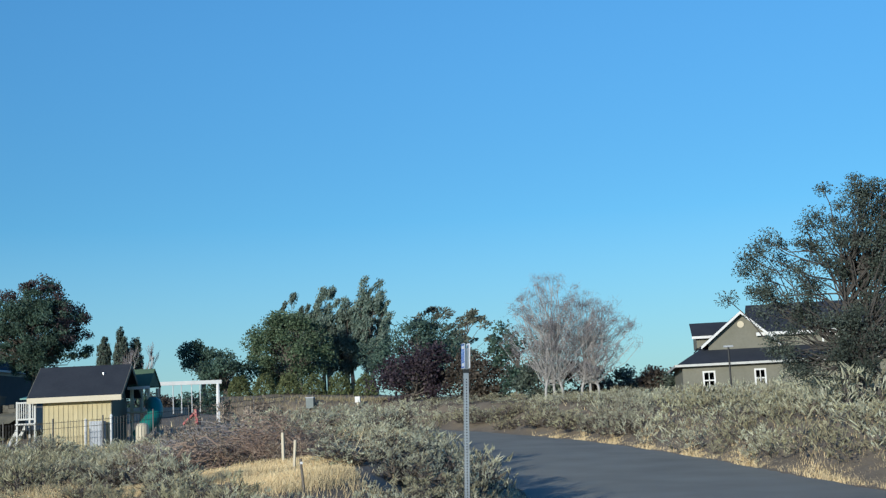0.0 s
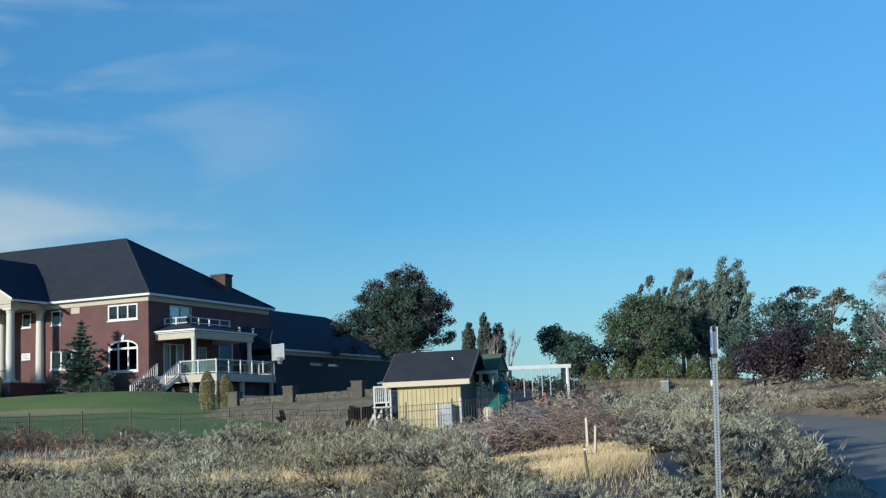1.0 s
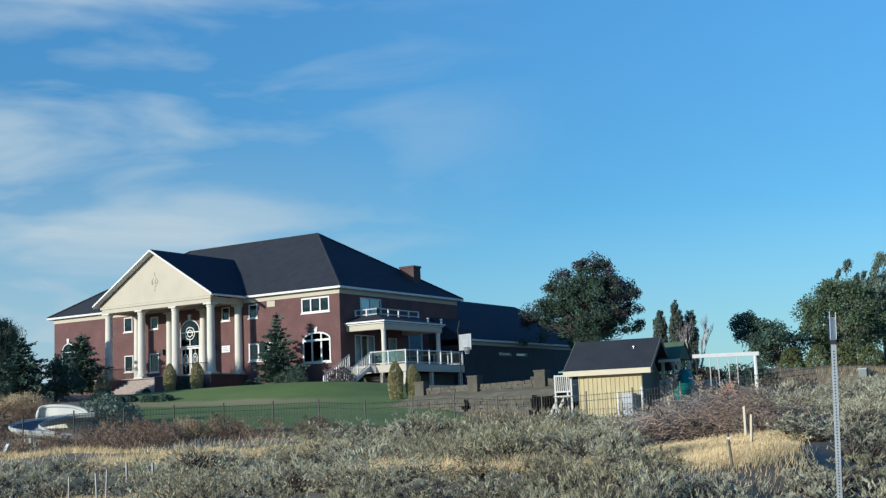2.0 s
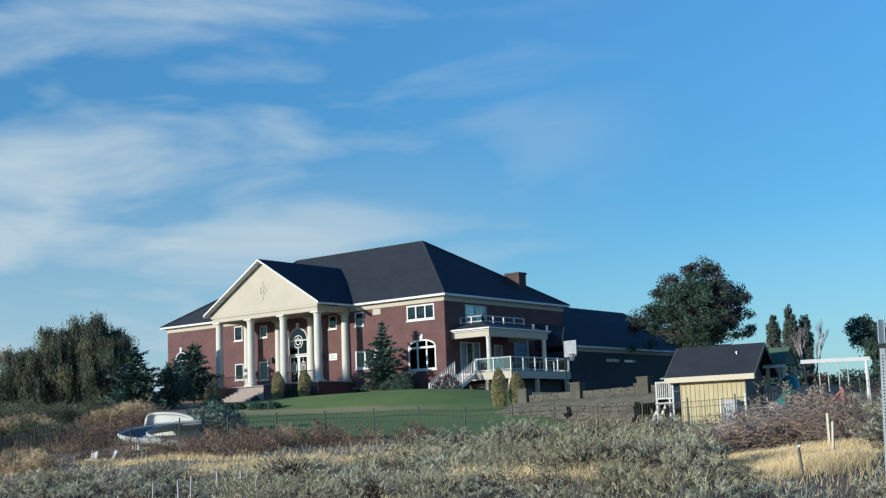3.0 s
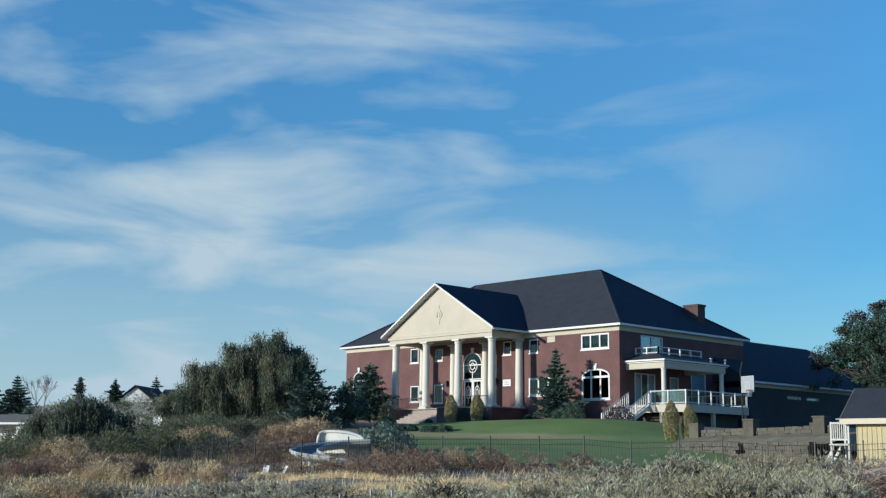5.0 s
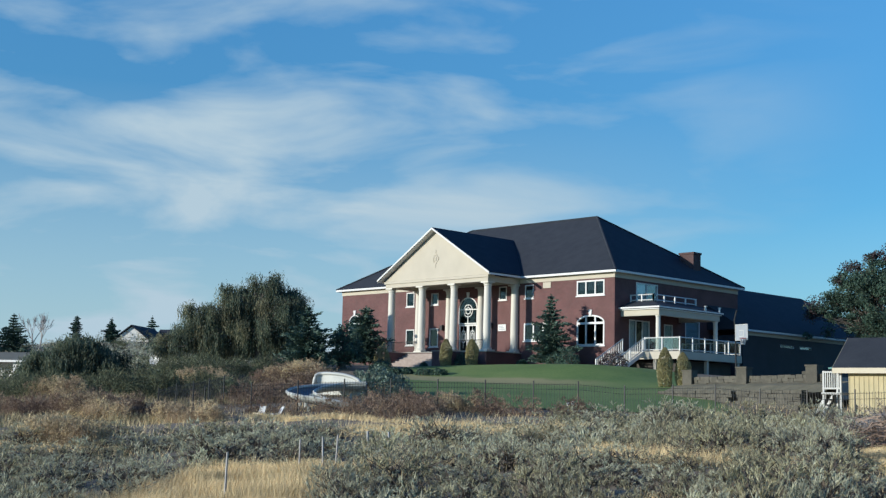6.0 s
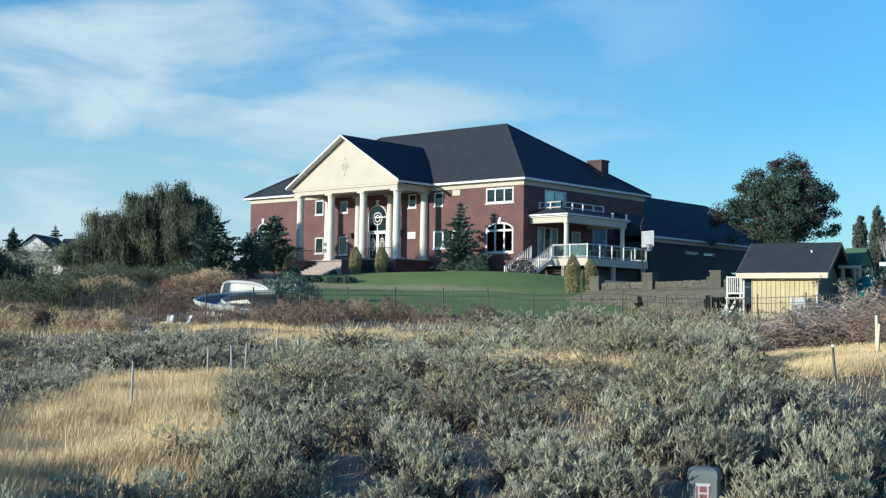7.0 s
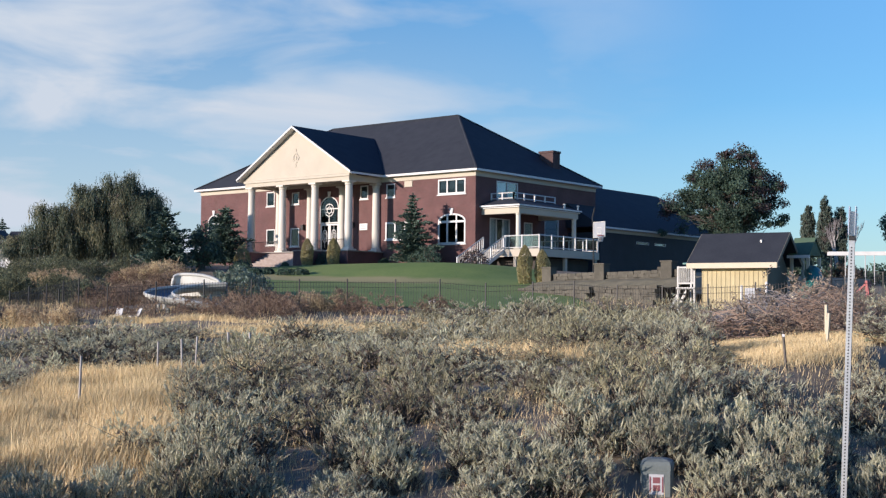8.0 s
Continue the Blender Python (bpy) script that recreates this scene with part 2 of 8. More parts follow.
M_SIDING = mat("tan_board_siding", (0.44, 0.37, 0.21), (0.54, 0.455, 0.27), 1.6, 0.75, bump=0.15, object_spread=0.05)
M_TRIMTAN = mat("pale_tan_trim", (0.54, 0.47, 0.34), (0.62, 0.54, 0.40), 2, 0.6, bump=0.05)
# Grey-olive of the neighbouring houses; on the shed it paints the shaded gable side.
M_GREYSIDE = mat("grey_olive_and_shed_shade", (0.155, 0.150, 0.115), (0.20, 0.19, 0.15), 1.2, 0.8, bump=0.2, fine=8)
M_GREEN = mat("green_roof_boards", (0.06, 0.105, 0.065), (0.09, 0.145, 0.085), 2, 0.7)
M_TEAL = mat("teal_plastic", (0.01, 0.14, 0.12), (0.02, 0.20, 0.165), 3, 0.4, bump=0.03)
M_RED = mat("red_plastic", (0.28, 0.018, 0.025), (0.36, 0.035, 0.04), 3, 0.45, bump=0.03)
M_GREYBOX = mat("grey_enamel", (0.28, 0.30, 0.33), (0.36, 0.38, 0.40), 2, 0.5, bump=0.03)
M_SLIDEIN = mat("blue_grey_gelcoat", (0.12, 0.145, 0.16), (0.19, 0.215, 0.225), 1.5, 0.75, bump=0.03, spec=0.15)
M_SLIDEOUT = mat("weathered_white_gelcoat", (0.40, 0.41, 0.38), (0.54, 0.54, 0.50), 1.2, 0.5, bump=0.05)
M_ASPHALT = mat("asphalt", (0.255, 0.248, 0.20), (0.345, 0.335, 0.27), 0.5, 0.95, bump=0.5, fine=55, spec=0.1)
M_GROUND = mat("dry_earth", (0.17, 0.135, 0.092), (0.28, 0.225, 0.155), 0.35, 0.95, bump=0.8, fine=7)


def lawn_mat():
    """Mown grass in two greens, with a parched strip along the foot of the mound."""
    m = mat("mown_lawn", (0.078, 0.155, 0.035), (0.20, 0.265, 0.072), 0.22, 0.9, bump=0.9, fine=7)
    nt = m.node_tree
    N, L = nt.nodes.new, nt.links.new
    p = nt.nodes["Principled BSDF"]
    green = p.inputs["Base Color"].links[0].from_socket
    tc, sep, nz = N("ShaderNodeTexCoord"), N("ShaderNodeSeparateXYZ"), N("ShaderNodeTexNoise")
    nz.inputs["Scale"].default_value, nz.inputs["Detail"].default_value = 0.35, 5
    L(tc.outputs["Object"], sep.inputs[0])
    L(tc.outputs["Object"], nz.inputs[0])
    a, b, c, d, e = [N("ShaderNodeMath") for _ in range(5)]
    a.operation, a.inputs[1].default_value = "MULTIPLY_ADD", -0.2375
    L(sep.outputs[0], a.inputs[0])
    L(sep.outputs[1], a.inputs[2])
    b.operation, b.inputs[1].default_value, b.inputs[2].default_value = "MULTIPLY_ADD", 3.0, -79.0
    L(nz.outputs[0], b.inputs[0])
    c.operation = "ADD"
    L(a.outputs[0], c.inputs[0])
    L(b.outputs[0], c.inputs[1])
    d.operation = "ABSOLUTE"
    L(c.outputs[0], d.inputs[0])
    r1, r2, mix = N("ShaderNodeMapRange"), N("ShaderNodeMapRange"), N("ShaderNodeMix")
    r1.interpolation_type = r2.interpolation_type = "SMOOTHSTEP"
    r1.inputs[1].default_value, r1.inputs[2].default_value, r1.inputs[3].default_value, r1.inputs[4].default_value = 0.8, 2.4, 0.85, 0.0
    r2.inputs[1].default_value, r2.inputs[2].default_value, r2.inputs[3].default_value, r2.inputs[4].default_value = -57.0, -49.0, 1.0, 0.0
    L(d.outputs[0], r1.inputs[0])
    L(sep.outputs[0], r2.inputs[0])
    e.operation = "MULTIPLY"
    L(r1.outputs[0], e.inputs[0])
    L(r2.outputs[0], e.inputs[1])
    mix.data_type = "RGBA"
    mix.inputs[7].default_value = (0.36, 0.31, 0.15, 1)
    L(e.outputs[0], mix.inputs[0])
    L(green, mix.inputs[6])
    L(mix.outputs[2], p.inputs["Base Color"])
    return m


M_LAWN = lawn_mat()
M_SAGE = leaf_mat("silver_sage_leaves", (0.43, 0.422, 0.305), (0.54, 0.528, 0.385), (0.65, 0.635, 0.47), 0.27, 0.38, 0.75, 0.16, 0.24, 7.0)
M_SAGE_B = leaf_mat("olive_sage_leaves", (0.36, 0.335, 0.215), (0.44, 0.41, 0.265), (0.53, 0.495, 0.325), 0.28, 0.34, 0.75, 0.16, 0.24, 7.0)
M_TWIG = mat("grey_brown_twigs", (0.075, 0.060, 0.045), (0.14, 0.115, 0.09), 5, 0.9, bump=0.3)
M_OLIVEBRUSH = leaf_mat("olive_brush", (0.088, 0.100, 0.058), (0.130, 0.142, 0.082), (0.185, 0.19, 0.115), 0.3, 0.15, 0.8, 0, 0.2, 0.5)
M_RUST = leaf_mat("rusty_brush", (0.175, 0.120, 0.085), (0.245, 0.172, 0.122), (0.33, 0.24, 0.17), 0.35, 0.2, 0.8, 0, 0.25, 0.5)
M_STRAW = leaf_mat("dry_straw", (0.58, 0.43, 0.225), (0.74, 0.57, 0.315), (0.84, 0.69, 0.42), 0.2, 0.12, 0.7)
M_DRYGREEN = leaf_mat("olive_dry_grass", (0.20, 0.17, 0.095), (0.31, 0.255, 0.145), (0.44, 0.36, 0.21), 0.35, 0.15, 0.8)
M_BARK = mat("grey_bark", (0.10, 0.085, 0.07), (0.19, 0.165, 0.14), 4, 0.95, bump=0.6, fine=20)
M_DARKBARK = mat("dark_bark", (0.05, 0.046, 0.042), (0.095, 0.085, 0.078), 4, 0.95, bump=0.6, fine=20)
M_PALEBARK = mat("pale_bark", (0.30, 0.285, 0.27), (0.44, 0.42, 0.40), 4, 0.9, bump=0.4, fine=20)
M_LEAF_GREEN = leaf_mat("dark_green_leaves", (0.052, 0.090, 0.070), (0.080, 0.132, 0.095), (0.125, 0.185, 0.128), 0.35, 0.38)
M_LEAF_RED = leaf_mat("reddening_leaves", (0.075, 0.058, 0.062), (0.115, 0.078, 0.082), (0.07, 0.095, 0.075), 0.3)
M_LEAF_OLIVE = leaf_mat("olive_leaves", (0.068, 0.108, 0.058), (0.105, 0.155, 0.085), (0.175, 0.22, 0.125), 0.3)
M_LEAF_WILLOW = leaf_mat("willow_leaves", (0.058, 0.090, 0.066), (0.122, 0.152, 0.102), (0.27, 0.275, 0.17), 0.45, 0.36)
# Yellower copy of the willow leaves, coloured as if sunlit.
M_LEAF_WILLOW_LIT = leaf_mat("sunlit_willow_leaves", (0.16, 0.165, 0.10), (0.25, 0.24, 0.145), (0.36, 0.335, 0.21), 0.4, 0.36)
M_LEAF_TAN = leaf_mat("tan_olive_leaves", (0.10, 0.112, 0.085), (0.15, 0.162, 0.125), (0.215, 0.222, 0.175), 0.3)
M_LEAF_GREY = leaf_mat("grey_green_leaves", (0.105, 0.15, 0.115), (0.165, 0.22, 0.17), (0.27, 0.325, 0.26), 0.3)
M_LEAF_PURPLE = leaf_mat("purple_leaves", (0.034, 0.026, 0.036), (0.054, 0.039, 0.050), (0.080, 0.056, 0.066), 0.3)
M_LEAF_BROWN = leaf_mat("brown_leaves", (0.058, 0.048, 0.038), (0.09, 0.074, 0.058), (0.13, 0.105, 0.08), 0.3)
M_LEAF_YELLOW = leaf_mat("yellow_green_leaves", (0.28, 0.255, 0.12), (0.37, 0.33, 0.165), (0.47, 0.41, 0.22), 0.25)
M_NEEDLE = leaf_mat("blue_green_needles", (0.036, 0.068, 0.054), (0.062, 0.104, 0.08), (0.105, 0.155, 0.115), 0.3, 0.1)
M_BANK = mat("dry_bank", (0.125, 0.118, 0.075), (0.205, 0.180, 0.120), 1.6, 0.95, bump=0.9, fine=9)
M_LEAF_DUSK = leaf_mat("dusky_green_leaves", (0.060, 0.080, 0.062), (0.10, 0.13, 0.10), (0.175, 0.21, 0.16), 0.3, 0.2)
M_LEAF_DULL = leaf_mat("dull_grey_green_leaves", (0.042, 0.055, 0.045), (0.070, 0.088, 0.072), (0.125, 0.148, 0.118), 0.3, 0.2)
M_TUMBLE = leaf_mat("dry_tumbleweed", (0.19, 0.15, 0.115), (0.29, 0.235, 0.18), (0.41, 0.335, 0.26), 0.3, 0.1, 0.85)
# Twig tone of the slivers added to darken the gaps in the sagebrush.
M_TWIG_DARK = mat("inner_shade_twigs", (0.085, 0.07, 0.056), (0.15, 0.125, 0.10), 5, 0.95, bump=0.2)
M_LEAF_GLOBE = leaf_mat("olive_yellow_leaves", (0.085, 0.11, 0.045), (0.13, 0.155, 0.065), (0.20, 0.215, 0.095), 0.25)
M_TANBRUSH = leaf_mat("tan_brush", (0.40, 0.305, 0.18), (0.50, 0.385, 0.235), (0.60, 0.47, 0.30), 0.3, 0.12, 0.8, 0, 0.2, 0.5)
# Near-black tone that carries the shade of the garage wall.
M_GARAGE_SHADE = mat("shaded_garage_dark", (0.026, 0.029, 0.037), (0.040, 0.044, 0.054), 1.0, 0.7, bump=0.2, fine=10)
M_OLDWHITE = mat("weathered_white_paint", (0.44, 0.44, 0.41), (0.58, 0.57, 0.53), 3.0, 0.6, bump=0.1)
M_TWIG_PALE = mat("mauve_twigs", (0.185, 0.165, 0.165), (0.28, 0.255, 0.255), 3, 0.9, bump=0.1)
M_TWIG_RED = mat("red_brown_branches", (0.20, 0.135, 0.10), (0.32, 0.235, 0.18), 3, 0.9, bump=0.2)


# ---- building helpers ----
ORIGIN = {}


class Geo:
    """A heap of points and faces, in metres."""

    def __init__(self):
        self.v, self.f = [], []

    def poly(self, *pts):
        n = len(self.v)
        self.v += [tuple(p) for p in pts]
        self.f.append(tuple(range(n, n + len(pts))))
        return self

    def box(self, x0, y0, z0, x1, y1, z1, m=None):
        n = len(self.v)
        pts = [(x, y, z) for z in (z0, z1) for y in (y0, y1) for x in (x0, x1)]
        self.v += [tuple(m @ Vector(p)) for p in pts] if m else pts
        self.f += [tuple(n + i for i in q) for q in ((0, 2, 3, 1), (4, 5, 7, 6), (0, 1, 5, 4), (2, 6, 7, 3), (0, 4, 6, 2), (1, 3, 7, 5))]
        return self

    def prism(self, outline, push):
        """An outline of points, thickened along push."""
        n, k, push = len(self.v), len(outline), Vector(push)
        self.v += [tuple(p) for p in outline] + [tuple(Vector(p) + push) for p in outline]
        self.f += [tuple(range(n, n + k)), tuple(range(n + 2 * k - 1, n + k - 1, -1))]
        self.f += [(n + i, n + (i + 1) % k, n + k + (i + 1) % k, n + k + i) for i in range(k)]
        return self

    def tube(self, pts, radii, sides=6, cap=True):
        n = len(self.v)
        pts = [Vector(p) for p in pts]
        for i, p in enumerate(pts):
            d = (pts[min(i + 1, len(pts) - 1)] - pts[max(i - 1, 0)]).normalized()
            a = d.cross(Vector((0.31, 0.17, 0.93)) if abs(d.z) < 0.9 else Vector((1, 0.1, 0))).normalized()
            b = d.cross(a)
            r = radii[i] if hasattr(radii, "__len__") else radii
            self.v += [tuple(p + (a * math.cos(2 * math.pi * k / sides) + b * math.sin(2 * math.pi * k / sides)) * r) for k in range(sides)]
        for i in range(len(pts) - 1):
            for k in range(sides):
                q = (k + 1) % sides
                self.f.append((n + i * sides + k, n + i * sides + q, n + (i + 1) * sides + q, n + (i + 1) * sides + k))
        if cap:
            self.f += [tuple(range(n + sides - 1, n - 1, -1)), tuple(range(n + (len(pts) - 1) * sides, n + len(pts) * sides))]
        return self

    def lathe(self, x, y, profile, sides=16):
        """profile: rows of radius, height."""
        n = len(self.v)
        for r, z in profile:
            self.v += [(x + r * math.cos(2 * math.pi * k / sides), y + r * math.sin(2 * math.pi * k / sides), z) for k in range(sides)]
        for i in range(len(profile) - 1):
            for k in range(sides):
                q = (k + 1) % sides
                self.f.append((n + i * sides + k, n + i * sides + q, n + (i + 1) * sides + q, n + (i + 1) * sides + k))
        self.f += [tuple(range(n + sides - 1, n - 1, -1)), tuple(range(n + (len(profile) - 1) * sides, n + len(profile) * sides))]
        return self

    def mesh(self, name, material, off=(0, 0, 0), smooth=False):
        me = bpy.data.meshes.new(name)
        v = np.array(self.v, dtype=float).reshape(-1, 3) - np.array(off)
        me.from_pydata(v.tolist(), [], self.f)
        me.materials.append(material)
        if smooth:
            me.polygons.foreach_set("use_smooth", [True] * len(me.polygons))
        me.update()
        return me


class Leaves:
    """Many loose triangles and quads, kept as arrays."""

    def __init__(self):
        self.q, self.t = [], []

    def mesh(self, name, material, off=(0, 0, 0)):
        q = np.concatenate(self.q) if self.q else np.zeros((0, 4, 3))
        t = np.concatenate(self.t) if self.t else np.zeros((0, 3, 3))
        v = np.concatenate([q.reshape(-1, 3), t.reshape(-1, 3)]) - np.array(off)
        nq, nt = len(q), len(t)
        me = bpy.data.meshes.new(name)
        me.vertices.add(len(v))
        me.vertices.foreach_set("co", v.astype(np.float32).ravel())
        me.loops.add(len(v))
        me.loops.foreach_set("vertex_index", np.arange(len(v), dtype=np.int32))
        me.polygons.add(nq + nt)
        start = np.concatenate([np.arange(nq) * 4, nq * 4 + np.arange(nt) * 3]).astype(np.int32)
        me.polygons.foreach_set("loop_start", start)
        me.update(calc_edges=True)
        me.materials.append(material)
        return me


def root(name, at, label, category, group="", kind=""):
    ob = new(name)
    ob.empty_display_size = 0.3
    ob.location = at
    ORIGIN[ob] = Vector(at)
    return tagged(ob, label, category, group, kind)


def part(name, geo, material, parent, label="", smooth=False):
    off = ORIGIN.get(parent, Vector((0, 0, 0)))
    ob = new(name, geo.mesh(name, material, off, smooth) if isinstance(geo, Geo) else geo.mesh(name, material, off))
    ob.parent = parent
    ORIGIN[ob] = off
    return tagged(ob, label)


def thing(name, geo, material, at, label, category, group="", kind="", smooth=False):
    """A thing of one mesh, its origin at its base."""
    ob = new(name, geo.mesh(name, material, at, smooth) if isinstance(geo, Geo) else geo.mesh(name, material, at))
    ob.location = at
    ORIGIN[ob] = Vector(at)
    return tagged(ob, label, category, group, kind)


# ---- the lie of the land ----
SPOTS = np.array([
    (0, 0, 0), (0, -60, 0), (60, -20, 0), (-40, -30, -0.4), (-6, 8, 0.0), (-18, 12, 0.15), (-8, 19, 1.2), (-14, 30, 1.15), (-23, 23, 0.6), (-38, 35, 1.1),
    (-50, 26, 0.4), (-54, 33, 0.8), (-63, 36, 1.3), (-47, 41, 1.5), (-25, 49, 1.25), (-38, 48, 1.6), (-52, 50, 2.5), (-62, 56, 3.25), (-47, 62, 3.0),
    (-76, 71.5, 4.95), (-62, 79, 5.1), (-54, 86, 4.6), (-80, 100, 5.4), (-81, 58, 4.8), (-98, 66, 5.2), (-83.2, 45.2, 2.5), (-116.5, 57, 3.3), (-100, 50, 3.0), (-112, 50, 2.8), (-128, 77, 6.6), (-172, 103, 11.0), (-23, 64, 2.6), (-28, 112, 5.5),
    (-6, 70, 2.9)], dtype=float)
FAR_SPOTS = np.array([(4, 68, 3.1), (7.0, 18, 1.1), (7.5, 30, 1.45), (5, 42, 1.75), (2.5, 55, 2.2), (-5.9, 17.0, 1.35), (-8.4, 19.6, 1.2), (-9.6, 19.6, 1.1), (-9.3, 22.0, 1.5), (-11.2, 21.6, 1.4), (-7.0, 20.5, 1.35), (-6.75, 14.2, 0.85), (-8.2, 13.0, 0.6), (-8, 26, 1.6), (-10.5, 40, 2.0), (-14, 52, 2.2), (-15, 22, 0.85), (-10, 120, 3.2), (30, 100, 2.6), (60, 60, 2.0), (0, 190, 2.0), (-60, 190, 5.0), (120, 150, 1.0), (-250, 150, 11.0), (-250, 40, 5.0)], dtype=float)
# low hummocks on the bank below the willow: place, radius, height
HUMMOCKS = ((-64.5, 51.5, 2.2, 0.85), (-67.3, 45.8, 2.4, 0.75), (-63.5, 37.0, 2.0, 0.5), (-68.5, 37.2, 2.4, 0.7), (-66, 41.5, 1.8, 0.5), (-58, 33, 2.0, 0.5), (-74, 50, 3.2, 0.6))
# the lawn: a flat strip, then a mound up to the house front
LAWN_SPOTS = np.array([(-66.0, 62.0, 3.8), (-62.0, 63.6, 3.7), (-58.0, 64.0, 3.58), (-54.0, 65.0, 3.48), (-50.0, 65.8, 3.38), (-70.0, 72.0, 5.12), (-66.0, 71.4, 5.1), (-62.0, 71.0, 5.06), (-57.6, 71.0, 5.0), (-54.2, 72.8, 4.7), (-50.6, 72.0, 3.9), (-49.0, 68.4, 3.6), (-66, 75.5, 5.15), (-58, 76, 5.05)], dtype=float)
SPOTS = np.concatenate([SPOTS, FAR_SPOTS, LAWN_SPOTS])
ROAD = [(-1.5, -45), (-0.6, -12), (0.2, 3), (0.4, 12), (-0.2, 22), (-1.3, 30), (-4.3, 43), (-8.9, 58), (-17.6, 74), (-32, 88)]
ROAD_Z = [-0.1, 0.0, 0.0, 0.0, 0.02, 0.15, 0.6, 1.1, 1.8, 2.4]
ROAD_HALF = 3.55


def smooth_line(pts, steps=10):
    pts = [Vector((*p, 0)) if len(p) == 2 else Vector(p) for p in pts]
    out = []
    for i in range(len(pts) - 1):
        a, b, c, d = pts[max(i - 1, 0)], pts[i], pts[i + 1], pts[min(i + 2, len(pts) - 1)]
        for k in range(steps):
            t = k / steps
            out.append(0.5 * (2 * b + (c - a) * t + (2 * a - 5 * b + 4 * c - d) * t * t + (3 * b - a - 3 * c + d) * t ** 3))
    return out + [pts[-1]]


ROADLINE = np.array([tuple(p) for p in smooth_line([(x, y, z) for (x, y), z in zip(ROAD, ROAD_Z)])])


def solve_land():
    d = np.linalg.norm(SPOTS[:, None, :2] - SPOTS[None, :, :2], axis=2)
    n = len(SPOTS)
    A = np.zeros((n + 3, n + 3))
    A[:n, :n] = -d + np.eye(n) * 0.2
    A[:n, n], A[:n, n + 1:n + 3] = 1, SPOTS[:, :2]
    A[n, :n], A[n + 1:, :n] = 1, SPOTS[:, :2].T
    return np.linalg.solve(A, np.concatenate([SPOTS[:, 2], np.zeros(3)]))


LAND_W = solve_land()


def land(x, y):
    """Height of the ground, for arrays of places."""
    x, y = np.atleast_1d(np.asarray(x, float)), np.atleast_1d(np.asarray(y, float))
    n = len(SPOTS)
    d = np.hypot(x[:, None] - SPOTS[None, :, 0], y[:, None] - SPOTS[None, :, 1])
    z = -d @ LAND_W[:n] + LAND_W[n] + LAND_W[n + 1] * x + LAND_W[n + 2] * y
    far = np.hypot(x + 40, y - 45)
    k = np.clip((far - 150) / 250, 0, 1)
    z = z * (1 - k) + np.clip(z, -5, 9) * k
    z += 0.10 * np.sin(x * 0.9 + 1.3 * np.sin(y * 0.5)) * np.cos(y * 0.8) * np.clip((np.hypot(x, y) - 6) / 6, 0, 1) * (np.hypot(x + 60, y - 70) > 32)
    for hx, hy, hr, hh in HUMMOCKS:
        z += hh * np.exp(-((x - hx) ** 2 + (y - hy) ** 2) / hr ** 2)
    dr = np.hypot(x[:, None] - ROADLINE[None, :, 0], y[:, None] - ROADLINE[None, :, 1])
    j = dr.argmin(1)
    w = np.clip((dr.min(1) - ROAD_HALF - 0.4) / 3.0, 0, 1)
    w = w * w * (3 - 2 * w)
    return (ROADLINE[j, 2] - 0.06) * (1 - w) + z * w


def ground_z(x, y):
    return float(land(x, y)[0])


def road_gap(x, y):
    return float(np.hypot(ROADLINE[:, 0] - x, ROADLINE[:, 1] - y).min()) - ROAD_HALF


def inside(x, y, outline):
    hit = False
    for (x0, y0), (x1, y1) in zip(outline, outline[1:] + outline[:1]):
        if (y0 > y) != (y1 > y) and x < (x1 - x0) * (y - y0) / (y1 - y0) + x0:
            hit = not hit
    return hit


def make_ground():
    ax = np.concatenate([np.linspace(-2600, -420, 12), np.linspace(-400, -110, 30), np.arange(-104, 26, 1.3), np.linspace(30, 160, 18), np.linspace(220, 2600, 12)])
    ay = np.concatenate([np.linspace(-2600, -120, 12), np.linspace(-90, -12, 12), np.arange(-8, 122, 1.3), np.linspace(128, 400, 26), np.linspace(480, 2600, 12)])
    X, Y = np.meshgrid(ax, ay)
    Z = land(X.ravel(), Y.ravel())
    g = Geo()
    g.v = list(zip(X.ravel().tolist(), Y.ravel().tolist(), Z.tolist()))
    w = len(ax)
    g.f = [(j * w + i, j * w + i + 1, (j + 1) * w + i + 1, (j + 1) * w + i) for j in range(len(ay) - 1) for i in range(w - 1)]
    thing("ground", g, M_GROUND, (0, 0, 0), "dry tan earth field rising to the house", "ground", kind="structure", smooth=True)


make_ground()


def make_road():
    g = Geo()
    n = len(ROADLINE)
    for i, p in enumerate(ROADLINE):
        d = ROADLINE[min(i + 1, n - 1)] - ROADLINE[max(i - 1, 0)]
        s = np.array([d[1], -d[0], 0]) / np.hypot(d[0], d[1])
        wob = 0.08 * math.sin(i * 1.7)
        for k in (-1, -0.5, 0, 0.5, 1):
            q = p + s * k * (ROAD_HALF + wob)
            g.v.append((q[0], q[1], q[2] + 0.03 - 0.04 * k * k))
        for k in (-1, 1):
            q = p + s * k * (ROAD_HALF + wob + 0.03)
            g.v.append((q[0], q[1], q[2] - 0.25))
    for i in range(n - 1):
        a, b = i * 7, (i + 1) * 7
        g.f += [(a + k, a + k + 1, b + k + 1, b + k) for k in range(4)]
        g.f += [(a + 5, a, b, b + 5), (a + 4, a + 6, b + 6, b + 4)]
    thing("road", g, M_ASPHALT, (0, 0, 0), "worn grey asphalt lane curving past the sagebrush", "road", kind="structure")


make_road()

